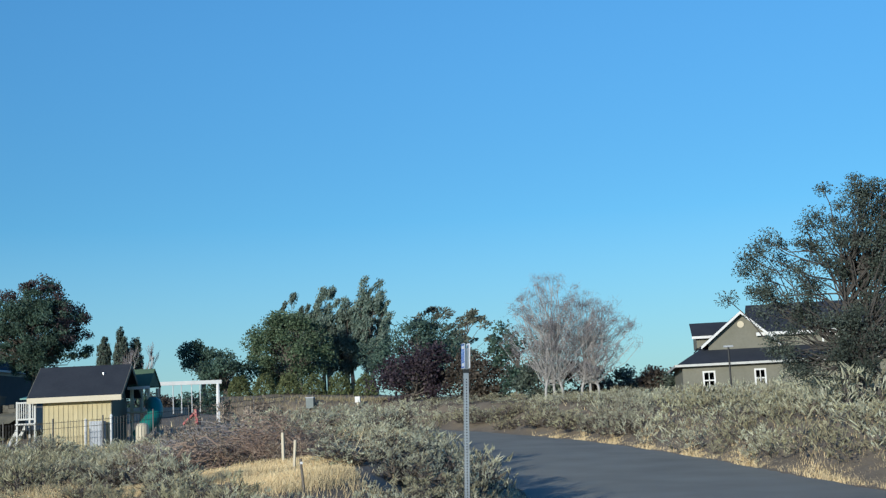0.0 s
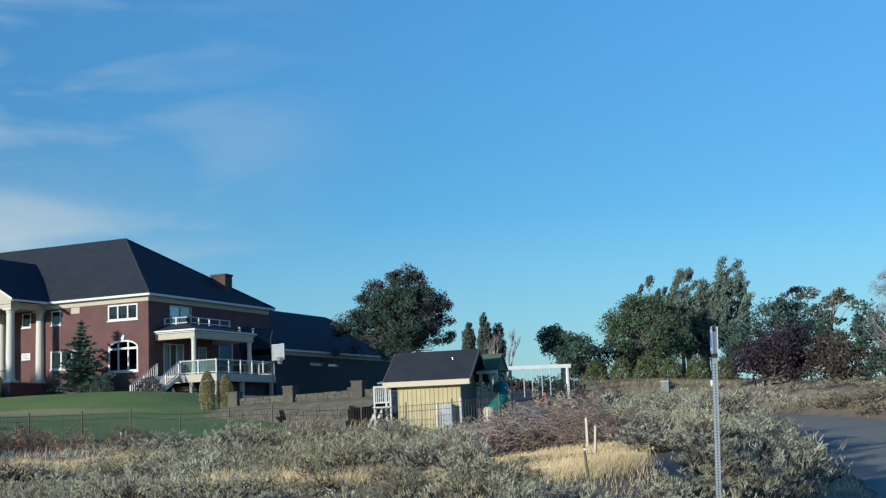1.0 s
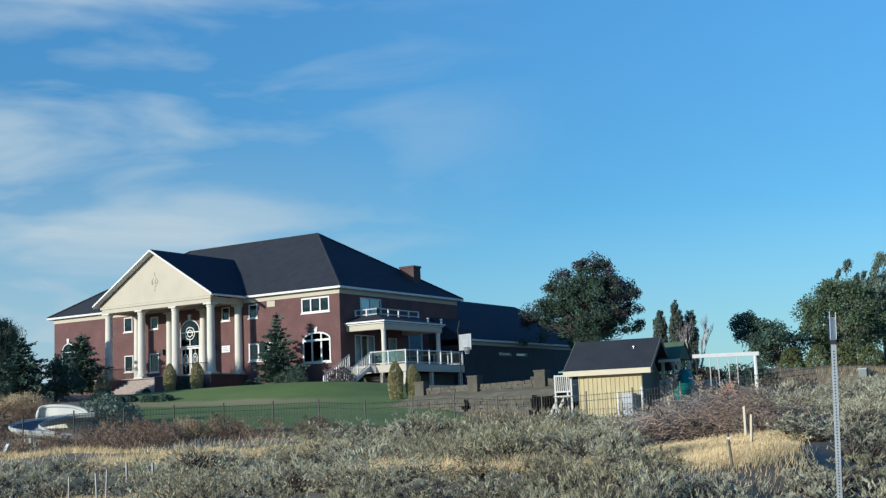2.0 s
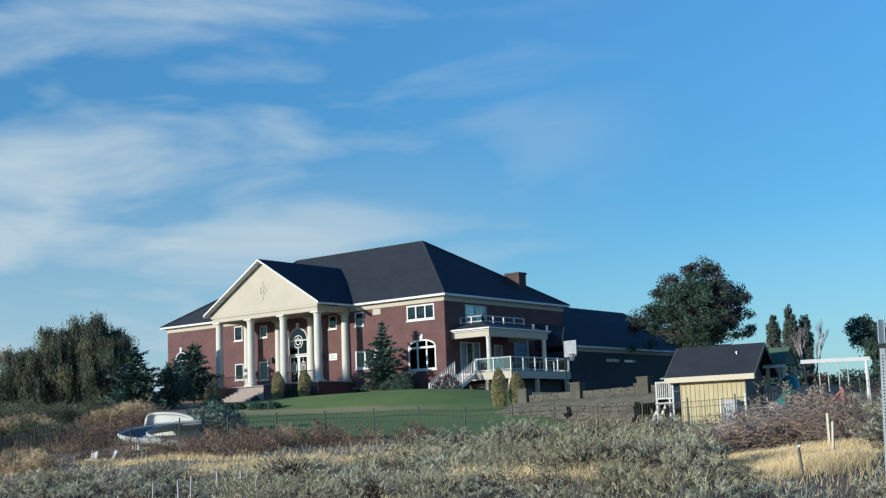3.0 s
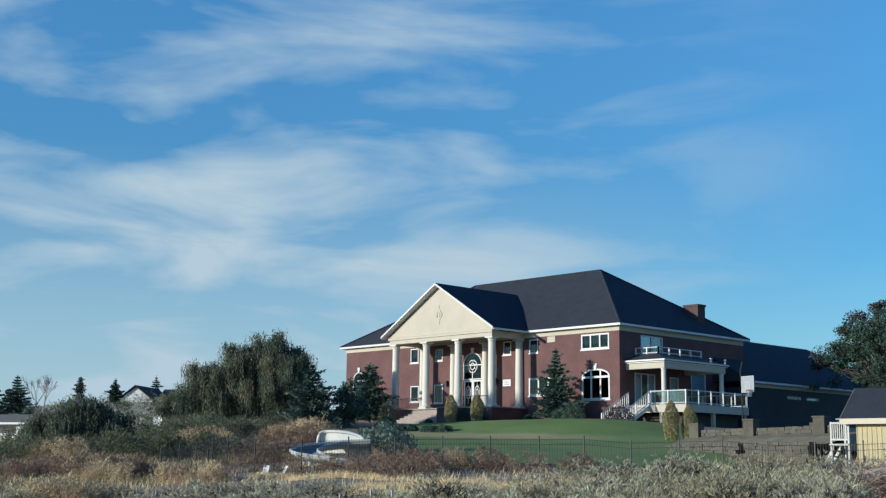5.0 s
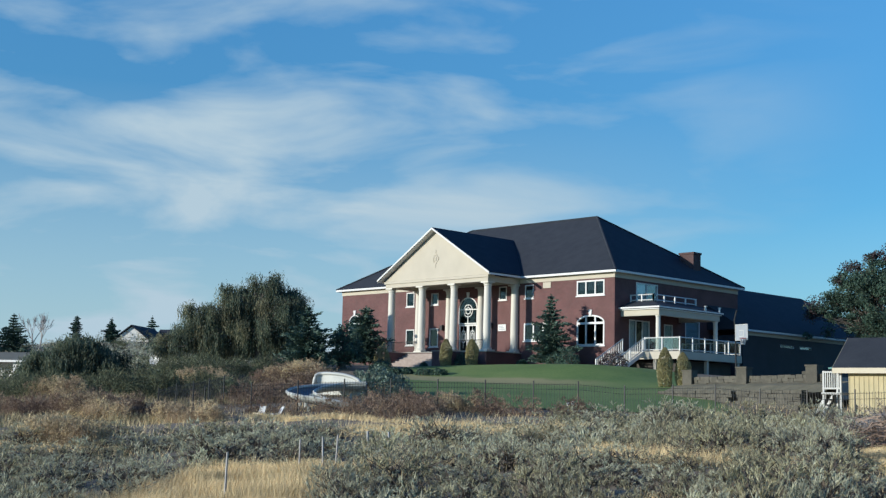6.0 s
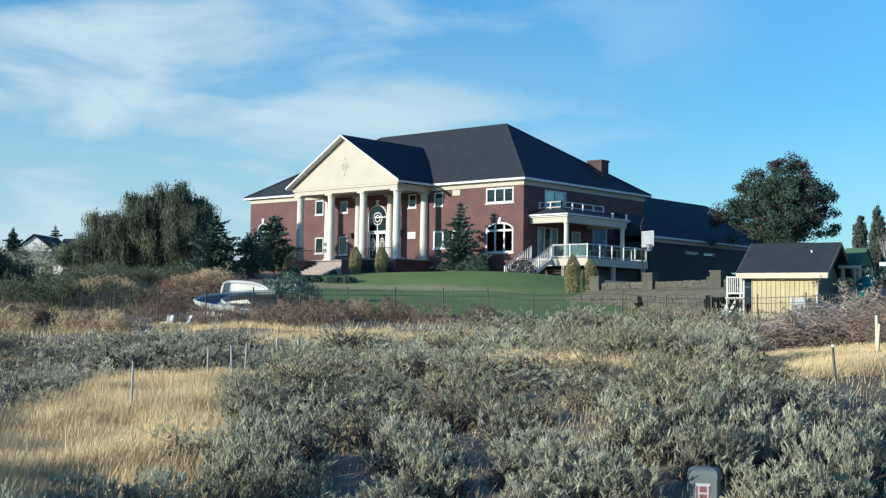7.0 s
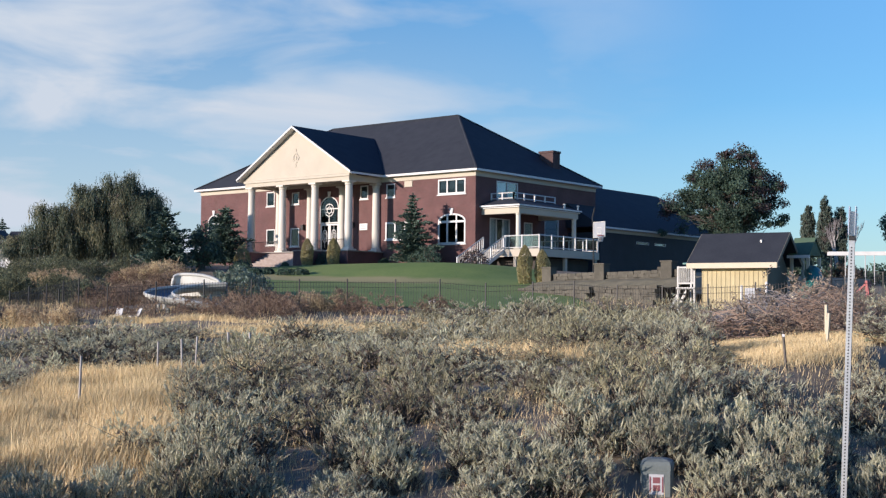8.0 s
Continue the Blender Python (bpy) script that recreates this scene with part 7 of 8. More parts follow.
def make_shrubs():
    for i, (x, y, r, h) in enumerate(((-71.7, 71.2, 0.46, 2.15), (-70.2, 72.6, 0.48, 2.1))):
        shrub("columnar_shrub", x, y, r, h, M_LEAF_YELLOW, "clipped olive-yellow columnar shrub", 70 + i, "columnar shrubs", (0.075, 0.05), 6500, True)
    for i, (x, y, r, h) in enumerate(((-47.5, 66.6, 0.46, 2.5), (-46.7, 67.4, 0.45, 2.2))):
        shrub("columnar_shrub", x, y, r, h, M_LEAF_YELLOW, "clipped olive-yellow columnar shrub", 75 + i, "columnar shrubs", (0.075, 0.05), 6500, True)
    shrub("globe_shrub", -73.6, 66.2, 0.7, 1.75, M_LEAF_YELLOW, "rounded olive-yellow shrub by the steps", 77, "", (0.10, 0.06), 3200)
    for i, (x, y, r, h) in enumerate(((-64.6, 76.2, 1.0, 1.1), (-69.0, 77.2, 0.5, 0.6), (-69.4, 62.6, 0.7, 0.6), (-68.2, 62.5, 0.6, 0.5), (-67.7, 63.2, 0.6, 0.5), (-66.3, 63.7, 0.75, 0.5), (-65.4, 64.2, 0.7, 0.5), (-70.6, 63.2, 0.8, 0.7), (-81.5, 68.6, 0.8, 0.7), (-84.6, 69.5, 0.9, 0.9), (-74.9, 71.9, 0.35, 0.4), (-61.2, 73.6, 0.9, 1.25), (-71.9, 64.6, 0.8, 0.75))):
        shrub("low_shrub", x, y, r, h, M_LEAF_GREEN, "low clipped green shrub near the house", 80 + i, "low shrubs", (0.12, 0.07), 900)
    shrub("red_shrub", -58.8, 76.0, 1.1, 1.1, M_LEAF_RED, "dark reddish shrub by the deck stairs", 90, "", (0.12, 0.07), 1200)
    # Added dark shrubs that stand in for the shade on the brick porch base.
    for i in range(3):
        shrub("dark_hedge", -74.6 + i * 1.0, 74.9, 0.65, 1.15, M_LEAF_GREEN, "low shrub added for the dark shade on the porch base", 190 + i, "porch hedge", (0.1, 0.06), 1300)
    shrub("bluish_shrub", -53.2, 47.6, 1.9, 1.6, M_LEAF_GREY, "grey-green bushy shrub beside the pool slide", 91, "", (0.2, 0.08), 2600)
    # row of globes beyond the lane, at the edge of a garden
    for i in range(6):
        shrub("globe_shrub", -34.3 + i * 2.3, 106.3 - i * 0.4, 1.05, 1.8, M_LEAF_GLOBE, "clipped olive-green globe shrub in a row", 100 + i, "globe shrubs", (0.16, 0.09), 2200)


make_shrubs()


def sage_arrays(seed, tufts, plumes, leaves, leaf_len=0.012, leaf_w=0.0022, plume=0.10, lobe_count=9, fan=0.38, sides=0):
    """One bush about a metre wide and high: lobed domes covered with tufts, each a fan of upright feathery plumes.
    sides: of the solid body of each plume, under its loose leaves; 0 for none."""
    rng = np.random.default_rng(seed)
    lobes = [(0, 0, 0.0, 0.34, 0.74)]
    for k in range(lobe_count):
        a = 2 * math.pi * k / lobe_count + rng.uniform(-0.4, 0.4)
        d = rng.uniform(0.18, 0.40)
        lobes.append((d * math.cos(a), d * math.sin(a), 0.0, rng.uniform(0.13, 0.22), rng.uniform(0.36, 0.84)))
    w = np.array([l[3] * (l[4] + 0.2) for l in lobes])
    L = np.array(lobes)[rng.choice(len(lobes), tufts, p=w / w.sum())]
    d = rand_dirs(rng, tufts)
    d[:, 2] = np.abs(d[:, 2]) ** 0.85
    d /= np.linalg.norm(d, axis=1)[:, None]
    k = rng.uniform(0.45, 1.02, (tufts, 1)) ** 0.4
    knot = L[:, :3] + d * k * np.stack([L[:, 3], L[:, 3], L[:, 4]], 1)
    up = d * np.array([0.55, 0.55, 0.3]) + np.array([0, 0, 0.9]) + rng.normal(size=d.shape) * 0.14
    up /= np.linalg.norm(up, axis=1)[:, None]
    big = rng.uniform(0.65, 1.35, (tufts, 1))
    # plumes fan out from each knot
    knot, aim, dome, big = [np.repeat(v, plumes, axis=0) for v in (knot, up, d, big)]
    m = len(knot)
    aim = aim + rng.normal(size=aim.shape) * np.array([fan, fan, fan * 0.6])
    aim /= np.linalg.norm(aim, axis=1)[:, None]
    ln = rng.uniform(0.6, 1.35, (m, 1)) * plume * big
    base = knot + aim * ln * 0.15 + rng.normal(size=knot.shape) * plume * 0.16 - aim * ln * 0.3
    fat = rng.uniform(0.8, 1.25, (m, 1)) * plume * 0.105
    body, tips = np.zeros((0, 4, 3)), np.zeros((0, 3, 3))
    if sides:
        u = np.cross(aim, rand_dirs(rng, m))
        u /= np.linalg.norm(u, axis=1)[:, None]
        v = np.cross(aim, u)
        rings = []
        for f, r in ((0.05, 0.30), (0.55, 0.70)):
            ring = []
            for k in range(sides):
                t = 2 * math.pi * k / sides + f * 2
                ring.append(base + aim * ln * (f + rng.uniform(-0.08, 0.08, (m, 1))) + (u * math.cos(t) + v * math.sin(t)) * fat * r * rng.uniform(0.6, 1.15, (m, 1)))
            rings.append(ring)
        end = base + aim * ln * 1.04
        body = np.concatenate([np.stack([a[k], a[(k + 1) % sides], b[(k + 1) % sides], b[k]], 1) for a, b in zip(rings, rings[1:]) for k in range(sides)])
        tips = np.concatenate([np.stack([rings[-1][k], rings[-1][(k + 1) % sides], end], 1) for k in range(sides)])
    base, aim, ln, fat, dome = [np.repeat(v, leaves, axis=0) for v in (base, aim, ln, fat, dome)]
    n = len(base)
    f = rng.uniform(0.0, 1.0, (n, 1)) ** 0.75
    out = rand_dirs(rng, n)
    out -= aim * (out * aim).sum(1)[:, None]
    o = out * (0.75 - 0.35 * f) + aim * 0.8
    o /= np.linalg.norm(o, axis=1)[:, None]
    p = base + aim * ln * f + out * fat * np.sqrt(np.sin(math.pi * (0.12 + 0.82 * f))) * rng.uniform(0.3, 1.0, (n, 1))
    side = np.cross(o, out * 0.7 + dome * 0.7 + rand_dirs(rng, n) * 0.5)
    side /= np.linalg.norm(side, axis=1)[:, None] + 1e-9
    size = rng.uniform(0.7, 1.3, (n, 1)) * (1.1 - 0.4 * f)
    a, side = o * leaf_len * size, side * leaf_w * size
    return body, np.concatenate([tips, np.stack([p - side, p + side, p + a], 1)]), lobes


# ---- brush pile ----
def make_brush_pile():
    x, y = -10.0, 21.6
    z = ground_z(x, y)
    pile = root("brush_pile", (x, y, z), "heap of dead red-brown branches and dark tumbleweed", "brush pile")
    rng = np.random.default_rng(12)
    for nm, mt, n, r, cx, cy, rx, ry, hh, lo, hi in (("branch_tangle", M_TWIG_RED, 200, 0.013, -9.9, 20.4, 0.9, 0.7, 0.6, 0.2, 0.7), ("twig_tangle", M_TWIG_RED, 1000, 0.006, -8.8, 21.1, 1.0, 0.8, 0.8, 0.2, 0.6), ("dead_brush", M_TWIG_PALE, 1300, 0.006, -9.9, 22.3, 1.7, 1.0, 0.55, 0.2, 0.6)):
        g = Geo()
        zb = ground_z(cx, cy)
        for k in range(n):
            u, a = rng.uniform(0, 1) ** 0.5, rng.uniform(0, 2 * math.pi)
            p = np.array([cx + rx * u * math.cos(a), cy + ry * u * math.sin(a), 0])
            p[2] = zb + hh * (1 - u * u) * rng.uniform(0.05, 1.0)
            d = rand_dirs(rng, 1)[0] * np.array([1, 1, 0.5])
            q = p + d * rng.uniform(lo, hi)
            q[2] = min(max(q[2], zb + 0.03), zb + hh * 1.12)
            g.tube([p, (p + q) / 2 + rng.normal(size=3) * 0.06, q], [r, r * 0.8, r * 0.3], 3, cap=False)
        tagged(part(nm, g, mt, pile), kind="stuff")
    lv = Leaves()
    for k, (cx, cy, r, h) in enumerate(((-10.4, 23.4, 1.0, 1.15), (-9.5, 23.3, 0.9, 1.1), (-11.4, 23.0, 0.8, 0.85), (-10.1, 21.4, 0.7, 0.8), (-9.4, 20.5, 0.6, 0.6), (-8.3, 20.5, 0.5, 0.5), (-10.6, 20.6, 0.6, 0.55), (-8.4, 22.4, 0.8, 0.8), (-11.2, 21.4, 0.6, 0.5))):
        q, t, _ = sage_arrays(300 + k, 60, 4, 9, 0.045, 0.009, 0.15)
        lv.t.append(t * np.array([2 * r, 2 * r, h * 1.05]) + np.array([cx, cy, ground_z(cx, cy) - 0.05]))
    tagged(part("tumbleweed", lv, M_TUMBLE, pile, "grey-brown dried tumbleweed"), kind="stuff")


make_brush_pile()


# ---- dry grass ----
STRAW = [(-13.6, 8.9, 7.2, 2.2, 2.55), (-18.2, 13.2, 3.2, 2.0, 2.48), (-19.5, 15.6, 2.6, 1.6, 0.7), (-33.0, 33.5, 4.6, 1.7, 0.9), (-14.8, 18.8, 1.6, 1.0, 0.5), (-17.7, 23.2, 1.2, 0.6, 0.5), (-11.9, 17.6, 1.1, 0.6, 0.5), (-9.2, 18.8, 2.2, 1.2, 0.3), (-7.2, 16.5, 1.5, 0.85, 2.0),
         (-55.5, 32.2, 3.0, 0.9, 0.3), (3.6, 23.5, 0.7, 9.0, 0.02), (-0.4, 44.0, 0.7, 10.0, 0.28), (-33.5, 17.4, 2.2, 0.8, 0.5), (-24.5, 44.0, 3.5, 1.5, 0.2), (-30.0, 31.5, 5.0, 1.3, 0.9), (-44.0, 36.1, 5.0, 0.9, 0.06)]


def in_straw(x, y, grow=1.0):
    for cx, cy, a, b, r in STRAW:
        dx, dy = x - cx, y - cy
        u, v = dx * math.cos(r) + dy * math.sin(r), -dx * math.sin(r) + dy * math.cos(r)
        if (u / (a * grow)) ** 2 + (v / (b * grow)) ** 2 < 1:
            return True
    return False


def blades(rng, x, y, h, w):
    n = len(x)
    z = land(x, y)
    a = rng.uniform(0, 2 * math.pi, n)
    lean = rng.normal(size=(n, 2)) * 0.28 + np.array([0.12, 0.10])
    base = np.stack([x, y, z - 0.02], 1)
    side = np.stack([np.cos(a), np.sin(a), np.zeros(n)], 1) * (w / 2)[:, None]
    tip = base + np.stack([lean[:, 0] * h * 1.15, lean[:, 1] * h * 1.15, h], 1)
    return np.zeros((0, 4, 3)), np.stack([base - side, base + side, tip], 1)


def make_grass():
    rng = np.random.default_rng(14)
    lv = Leaves()
    for cx, cy, a, b, r in STRAW:
        dist = math.hypot(cx, cy)
        n = int(a * b * 3.14 * np.clip(30000 / dist ** 1.1, 150, 1700) * (1 if a > 1 else 0.6) * (3.2 if cx > -11 else 1))
        u = np.sqrt(rng.uniform(0, 1, n)) * (1 + rng.normal(size=n) * 0.10)
        t = rng.uniform(0, 2 * math.pi, n)
        dx, dy = a * u * np.cos(t), b * u * np.sin(t)
        x, y = cx + dx * math.cos(r) - dy * math.sin(r), cy + dx * math.sin(r) + dy * math.cos(r)
        gap = np.hypot(x[:, None] - ROADLINE[None, :, 0], y[:, None] - ROADLINE[None, :, 1]).min(1)
        keep = gap > ROAD_HALF + 0.15
        x, y = x[keep], y[keep]
        h = rng.uniform(0.12, 0.38, len(x)) * (1 if a > 1 else 0.5) * (0.42 if cx > -11 else 1) * (0.75 + 0.35 * np.sin(x * 2.3 + 1.7 * np.sin(y * 1.9)) * np.sin(y * 2.7))
        q, tt = blades(rng, x, y, h, np.full(len(x), 0.006 + dist * (0.00012 if cx > -11 else 0.00034)))
        lv.q.append(q)
        lv.t.append(tt)
    # thin growth between the bushes
    n = 24000
    d = 13 + 54 * rng.uniform(0, 1, n) ** 0.8
    az = rng.uniform(radians(78), radians(162), n)
    x, y = d * np.cos(az), d * np.sin(az)
    gap = np.hypot(x[:, None] - ROADLINE[None, :, 0], y[:, None] - ROADLINE[None, :, 1]).min(1)
    ok = (gap > ROAD_HALF + 0.2) & ((d > 22) | (az > radians(137))) & ~((x < -36) & (y > 46)) & ((x < np.interp(y, [10, 30, 43, 58], [3, 0, -3, -8])) | (rng.uniform(0, 1, n) < 0.3))
    x, y, d = x[ok], y[ok], d[ok]
    q, tt = blades(rng, x, y, rng.uniform(0.12, 0.45, len(x)), 0.006 + d * 0.0004)
    lv.q.append(q)
    lv.t.append(tt)
    # verge along the lane, thickest at its edge
    n = 52000
    j = rng.integers(12, len(ROADLINE) - 12, n)
    step = ROADLINE[j + 1] - ROADLINE[j - 1]
    side = np.stack([step[:, 1], -step[:, 0]], 1) / np.hypot(step[:, 0], step[:, 1])[:, None]
    off = (ROAD_HALF + 0.12 + rng.exponential(0.5, n)) * np.where(rng.uniform(0, 1, n) < 0.8, 1, -1)
    x = ROADLINE[j, 0] + side[:, 0] * off + rng.normal(size=n) * 0.3
    y = ROADLINE[j, 1] + side[:, 1] * off + rng.normal(size=n) * 0.3
    gap = np.hypot(x[:, None] - ROADLINE[None, :, 0], y[:, None] - ROADLINE[None, :, 1]).min(1)
    ok = (gap > ROAD_HALF + 0.1) & (y > 6) & (y < 62)
    x, y = x[ok], y[ok]
    d = np.hypot(x, y)
    q, tt = blades(rng, x, y, rng.uniform(0.05, 0.22, len(x)), 0.006 + d * 0.0004)
    lv.q.append(q)
    lv.t.append(tt)
    # dead grass under the bushes close to the lane
    n = 40000
    d = rng.uniform(6.5, 17, n)
    az = rng.uniform(radians(80), radians(158), n)
    x, y = d * np.cos(az), d * np.sin(az)
    gap = np.hypot(x[:, None] - ROADLINE[None, :, 0], y[:, None] - ROADLINE[None, :, 1]).min(1)
    ok = (gap > ROAD_HALF + 0.2) & (np.hypot(x + 5.6, y - 9.72) > 0.3)
    x, y, d = x[ok], y[ok], d[ok]
    q, tt = blades(rng, x, y, rng.uniform(0.05, 0.20, len(x)), 0.004 + d * 0.0003)
    lv.q.append(q)
    lv.t.append(tt)
    thing("dry_grass", lv, M_STRAW, (0, 0, 0), "golden dry grass between the sagebrush", "grass", kind="stuff")


make_grass()


# ---- sagebrush ----
def sage_wood(seed, lobes):
    rng = np.random.default_rng(seed + 500)
    g = Geo()
    for l in lobes:
        for k in range(4):
            e = (l[0] + rng.normal() * l[3] * 0.5, l[1] + rng.normal() * l[3] * 0.5, l[4] * rng.uniform(0.55, 0.85))
            m = (l[0] * 0.55 + rng.normal() * 0.05, l[1] * 0.55 + rng.normal() * 0.05, l[4] * 0.4)
            g.tube([(rng.normal() * 0.03, rng.normal() * 0.03, -0.08), m, e], [0.011, 0.007, 0.002], 4, cap=False)
    return g


def dark_twig_core(seed, lobes, n, w):
    """Dark twigs packed inside a bush, standing in for its inner shade."""
    rng = np.random.default_rng(seed + 900)
    L = np.array(lobes)[rng.integers(0, len(lobes), n)]
    d = rand_dirs(rng, n)
    d[:, 2] = np.abs(d[:, 2])
    p = L[:, :3] + d * rng.uniform(0.1, 0.70, (n, 1)) * np.stack([L[:, 3], L[:, 3], L[:, 4]], 1)
    a = (rand_dirs(rng, n) * 0.6 + d * 0.6 + np.array([0, 0, 0.3])) * rng.uniform(0.05, 0.12, (n, 1))
    s = np.cross(a, rand_dirs(rng, n))
    s *= w / (np.linalg.norm(s, axis=1)[:, None] + 1e-9)
    lv = Leaves()
    lv.t.append(np.stack([p - s, p + s, p + a], 1))
    return lv


# larger bushes on both banks of the lane
BANK_SAGE = ((-14.6, 49.7, 1.6, 1.1), (-11.2, 39.8, 1.5, 1.05), (-9.6, 36.5, 1.4, 1.1), (-12.6, 43.5, 1.5, 1.1), (-11.1, 73.8, 1.4, 1.1), (-9.5, 70.9, 1.5, 1.2), (-8.1, 69.2, 1.4, 1.2), (-6.3, 64.5, 1.5, 1.35), (-4.8, 61.4, 1.5, 1.25), (-3.2, 57.1, 1.5, 1.4), (-1.8, 52.7, 1.5, 1.45),
             (-8.0, 67.2, 1.2, 1.1), (-5.5, 62.9, 1.3, 1.2), (-4.0, 59.2, 1.4, 1.3), (-2.5, 54.9, 1.4, 1.4), (-10.3, 72.3, 1.3, 1.1))


def make_sage():
    rng = random.Random(21)
    kinds = []
    for tier, spec in enumerate(((210, 6, 10, 0.016, 0.0038, 0.105, 9, 0.32, 3), (150, 5, 6, 0.016, 0.0042, 0.080, 9, 0.32, 3), (90, 4, 5, 0.024, 0.0052, 0.105, 9, 0.30, 3))):
        for v in range(4):
            q, t, lobes = sage_arrays(30 + v, *spec)
            lv = Leaves()
            lv.q, lv.t = [q], [t]
            b = root("sagebrush", (0, 0, 0), "silvery grey-green sagebrush in dry field", "sagebrush", "sagebrush")
            tagged(part("wood", sage_wood(30 + v, lobes), M_TWIG, b), kind="stuff")
            part("foliage", lv, M_SAGE if v < (3 if tier == 0 else 2) else M_SAGE_B, b)
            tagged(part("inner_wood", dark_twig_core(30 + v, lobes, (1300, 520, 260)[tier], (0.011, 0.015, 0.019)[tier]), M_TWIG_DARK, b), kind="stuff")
            kinds.append(b)
    low = [sage_arrays(60 + v, 64, 3, 3, 0.028, 0.0070, 0.14, fan=0.28, sides=3) for v in range(4)]
    least = [sage_arrays(64 + v, 40, 3, 2, 0.045, 0.010, 0.17, fan=0.26, sides=3) for v in range(4)]
    spots, cells = [], {}
    for x, y, r, tall in ((-6.95, 11.58, 0.68, 1.11), (-5.66, 11.03, 0.46, 0.86), (-4.82, 10.66, 0.44, 0.92), (-5.79, 10.4, 0.45, 0.71), (-6.75, 10.52, 0.52, 0.76), (-6.51, 9.11, 0.47, 0.68), (-6.05, 9.2, 0.30, 0.6), (-4.9, 9.79, 0.34, 0.61), (-4.5, 9.9, 0.25, 0.55), (-9.62, 8.6, 0.74, 1.02), (-9.1, 7.67, 0.55, 0.96), (-8.13, 7.41, 0.42, 0.77), (-9.99, 10.09, 0.75, 0.92), (-8.55, 9.39, 0.5, 0.75), (-7.74, 8.77, 0.35, 0.66), (-8.26, 6.8, 0.4, 0.73), (-8.95, 11.53, 0.5, 0.77), (-10.43, 12.39, 0.48, 0.83), (-7.3, 7.26, 0.32, 0.42), (-7.01, 7.41, 0.23, 0.4), (-8.75, 6.49, 0.41, 0.67), (-8.94, 5.88, 0.42, 0.65), (-6.37, 8.47, 0.28, 0.48), (-8.77, 12.9, 0.42, 0.66), (-7.6, 10.1, 0.36, 0.5), (-8.0, 12.2, 0.4, 0.6), (-6.3, 11.2, 0.4, 0.8), (-3.4, 11.4, 0.5, 0.65), (-3.3, 12.6, 0.55, 0.8), (-11.4, 10.9, 0.6, 0.8), (-4.4, 12.4, 0.5, 0.75), (-5.6, 12.6, 0.55, 0.8), (-5.0, 11.7, 0.45, 0.75), (-4.1, 11.2, 0.42, 0.7), (-5.3, 13.6, 0.5, 0.6), (-4.6, 13.9, 0.6, 0.9), (-3.9, 13.2, 0.5, 0.8), (-8.3, 10.6, 0.45, 0.62), (-7.3, 9.5, 0.38, 0.55), (-7.6, 7.9, 0.3, 0.5), (-10.6, 8.2, 0.5, 0.6), (-24.6, 17.1, 1.3, 1.25), (-26.5, 20.0, 1.4, 1.2), (-22.4, 17.8, 1.1, 1.0), (-28.5, 22.5, 1.4, 1.1), (-25.2, 24.8, 1.1, 1.1), (-30.2, 18.6, 1.2, 0.7), (-33.0, 22.5, 1.4, 0.95), (-36.5, 26.0, 1.4, 0.85), (-28.0, 15.6, 1.0, 0.6), (-34.0, 19.5, 1.1, 0.55), (-31.0, 25.2, 1.3, 0.95), (-27.8, 38.9, 1.3, 1.4), (-25.0, 36.6, 1.4, 1.35), (-22.2, 35.4, 1.2, 1.4), (-29.6, 42.0, 1.3, 1.35), (-31.8, 40.0, 1.4, 1.25), (-24.0, 40.6, 1.3, 1.45), (-20.0, 36.4, 1.1, 1.2), (-34.8, 42.2, 1.2, 1.1), (-21.3, 11.3, 0.8, 0.5), (-22.8, 12.3, 0.9, 0.55), (-24.5, 13.2, 0.9, 0.6), (-26.4, 13.0, 1.0, 0.65), (-28.5, 14.4, 1.1, 0.7), (-30, 13.6, 1.2, 0.75), (-37, 18.5, 1.2, 0.8), (-40, 20.5, 1.3, 0.8), (-43, 22.5, 1.3, 0.85), (-46, 24.5, 1.4, 0.9), (-41, 24, 1.2, 0.8), (-22, 13.6, 0.8, 0.5), (-25, 11.6, 0.9, 0.6), (-29.5, 12.2, 1.0, 0.7), (-6.6, 13.6, 0.55, 0.5), (-13.1, 20.3, 0.95, 1.05), (-9.2, 14.7, 0.6, 0.76), (-7.7, 13.9, 0.75, 0.95), (-21.4, 26.5, 1.25, 1.08), (-21.5, 24.6, 0.9, 1.08), (-11.7, 15.3, 0.7, 0.52), (-11.8, 20.5, 0.7, 0.68), (-26.1, 27.2, 0.9, 0.78), (-9.7, 14.0, 0.65, 0.6), (-10.6, 15.4, 0.6, 0.5), (-5.5, 15.7, 0.6, 0.6), (-5.2, 17.0, 0.7, 0.8), (-5.9, 18.3, 0.7, 0.75), (-5.6, 14.6, 0.5, 0.5), (-10.2, 16.8, 0.6, 0.4)) + BANK_SAGE:
        r = max(0.4, min(r, road_gap(x, y) - 0.1))
        cells.setdefault((int(x // 2), int(y // 2)), []).append((x, y, r))
        spots.append((math.hypot(x, y), x, y, r, tall))
    placed = {(s[1], s[2]) for s in spots if s[0] > 15}
    cores = [dark_twig_core(60 + v, low[v][2], 70, 0.018).t[0] for v in range(4)]
    far_wood = Leaves()
    tries = 0

    def free(x, y, r, k=0.86):
        for i in range(int(x // 2) - 1, int(x // 2) + 2):
            for j in range(int(y // 2) - 1, int(y // 2) + 2):
                for a, b, c in cells.get((i, j), ()):
                    if (a - x) ** 2 + (b - y) ** 2 < ((c + r) * k) ** 2:
                        return False
        return True
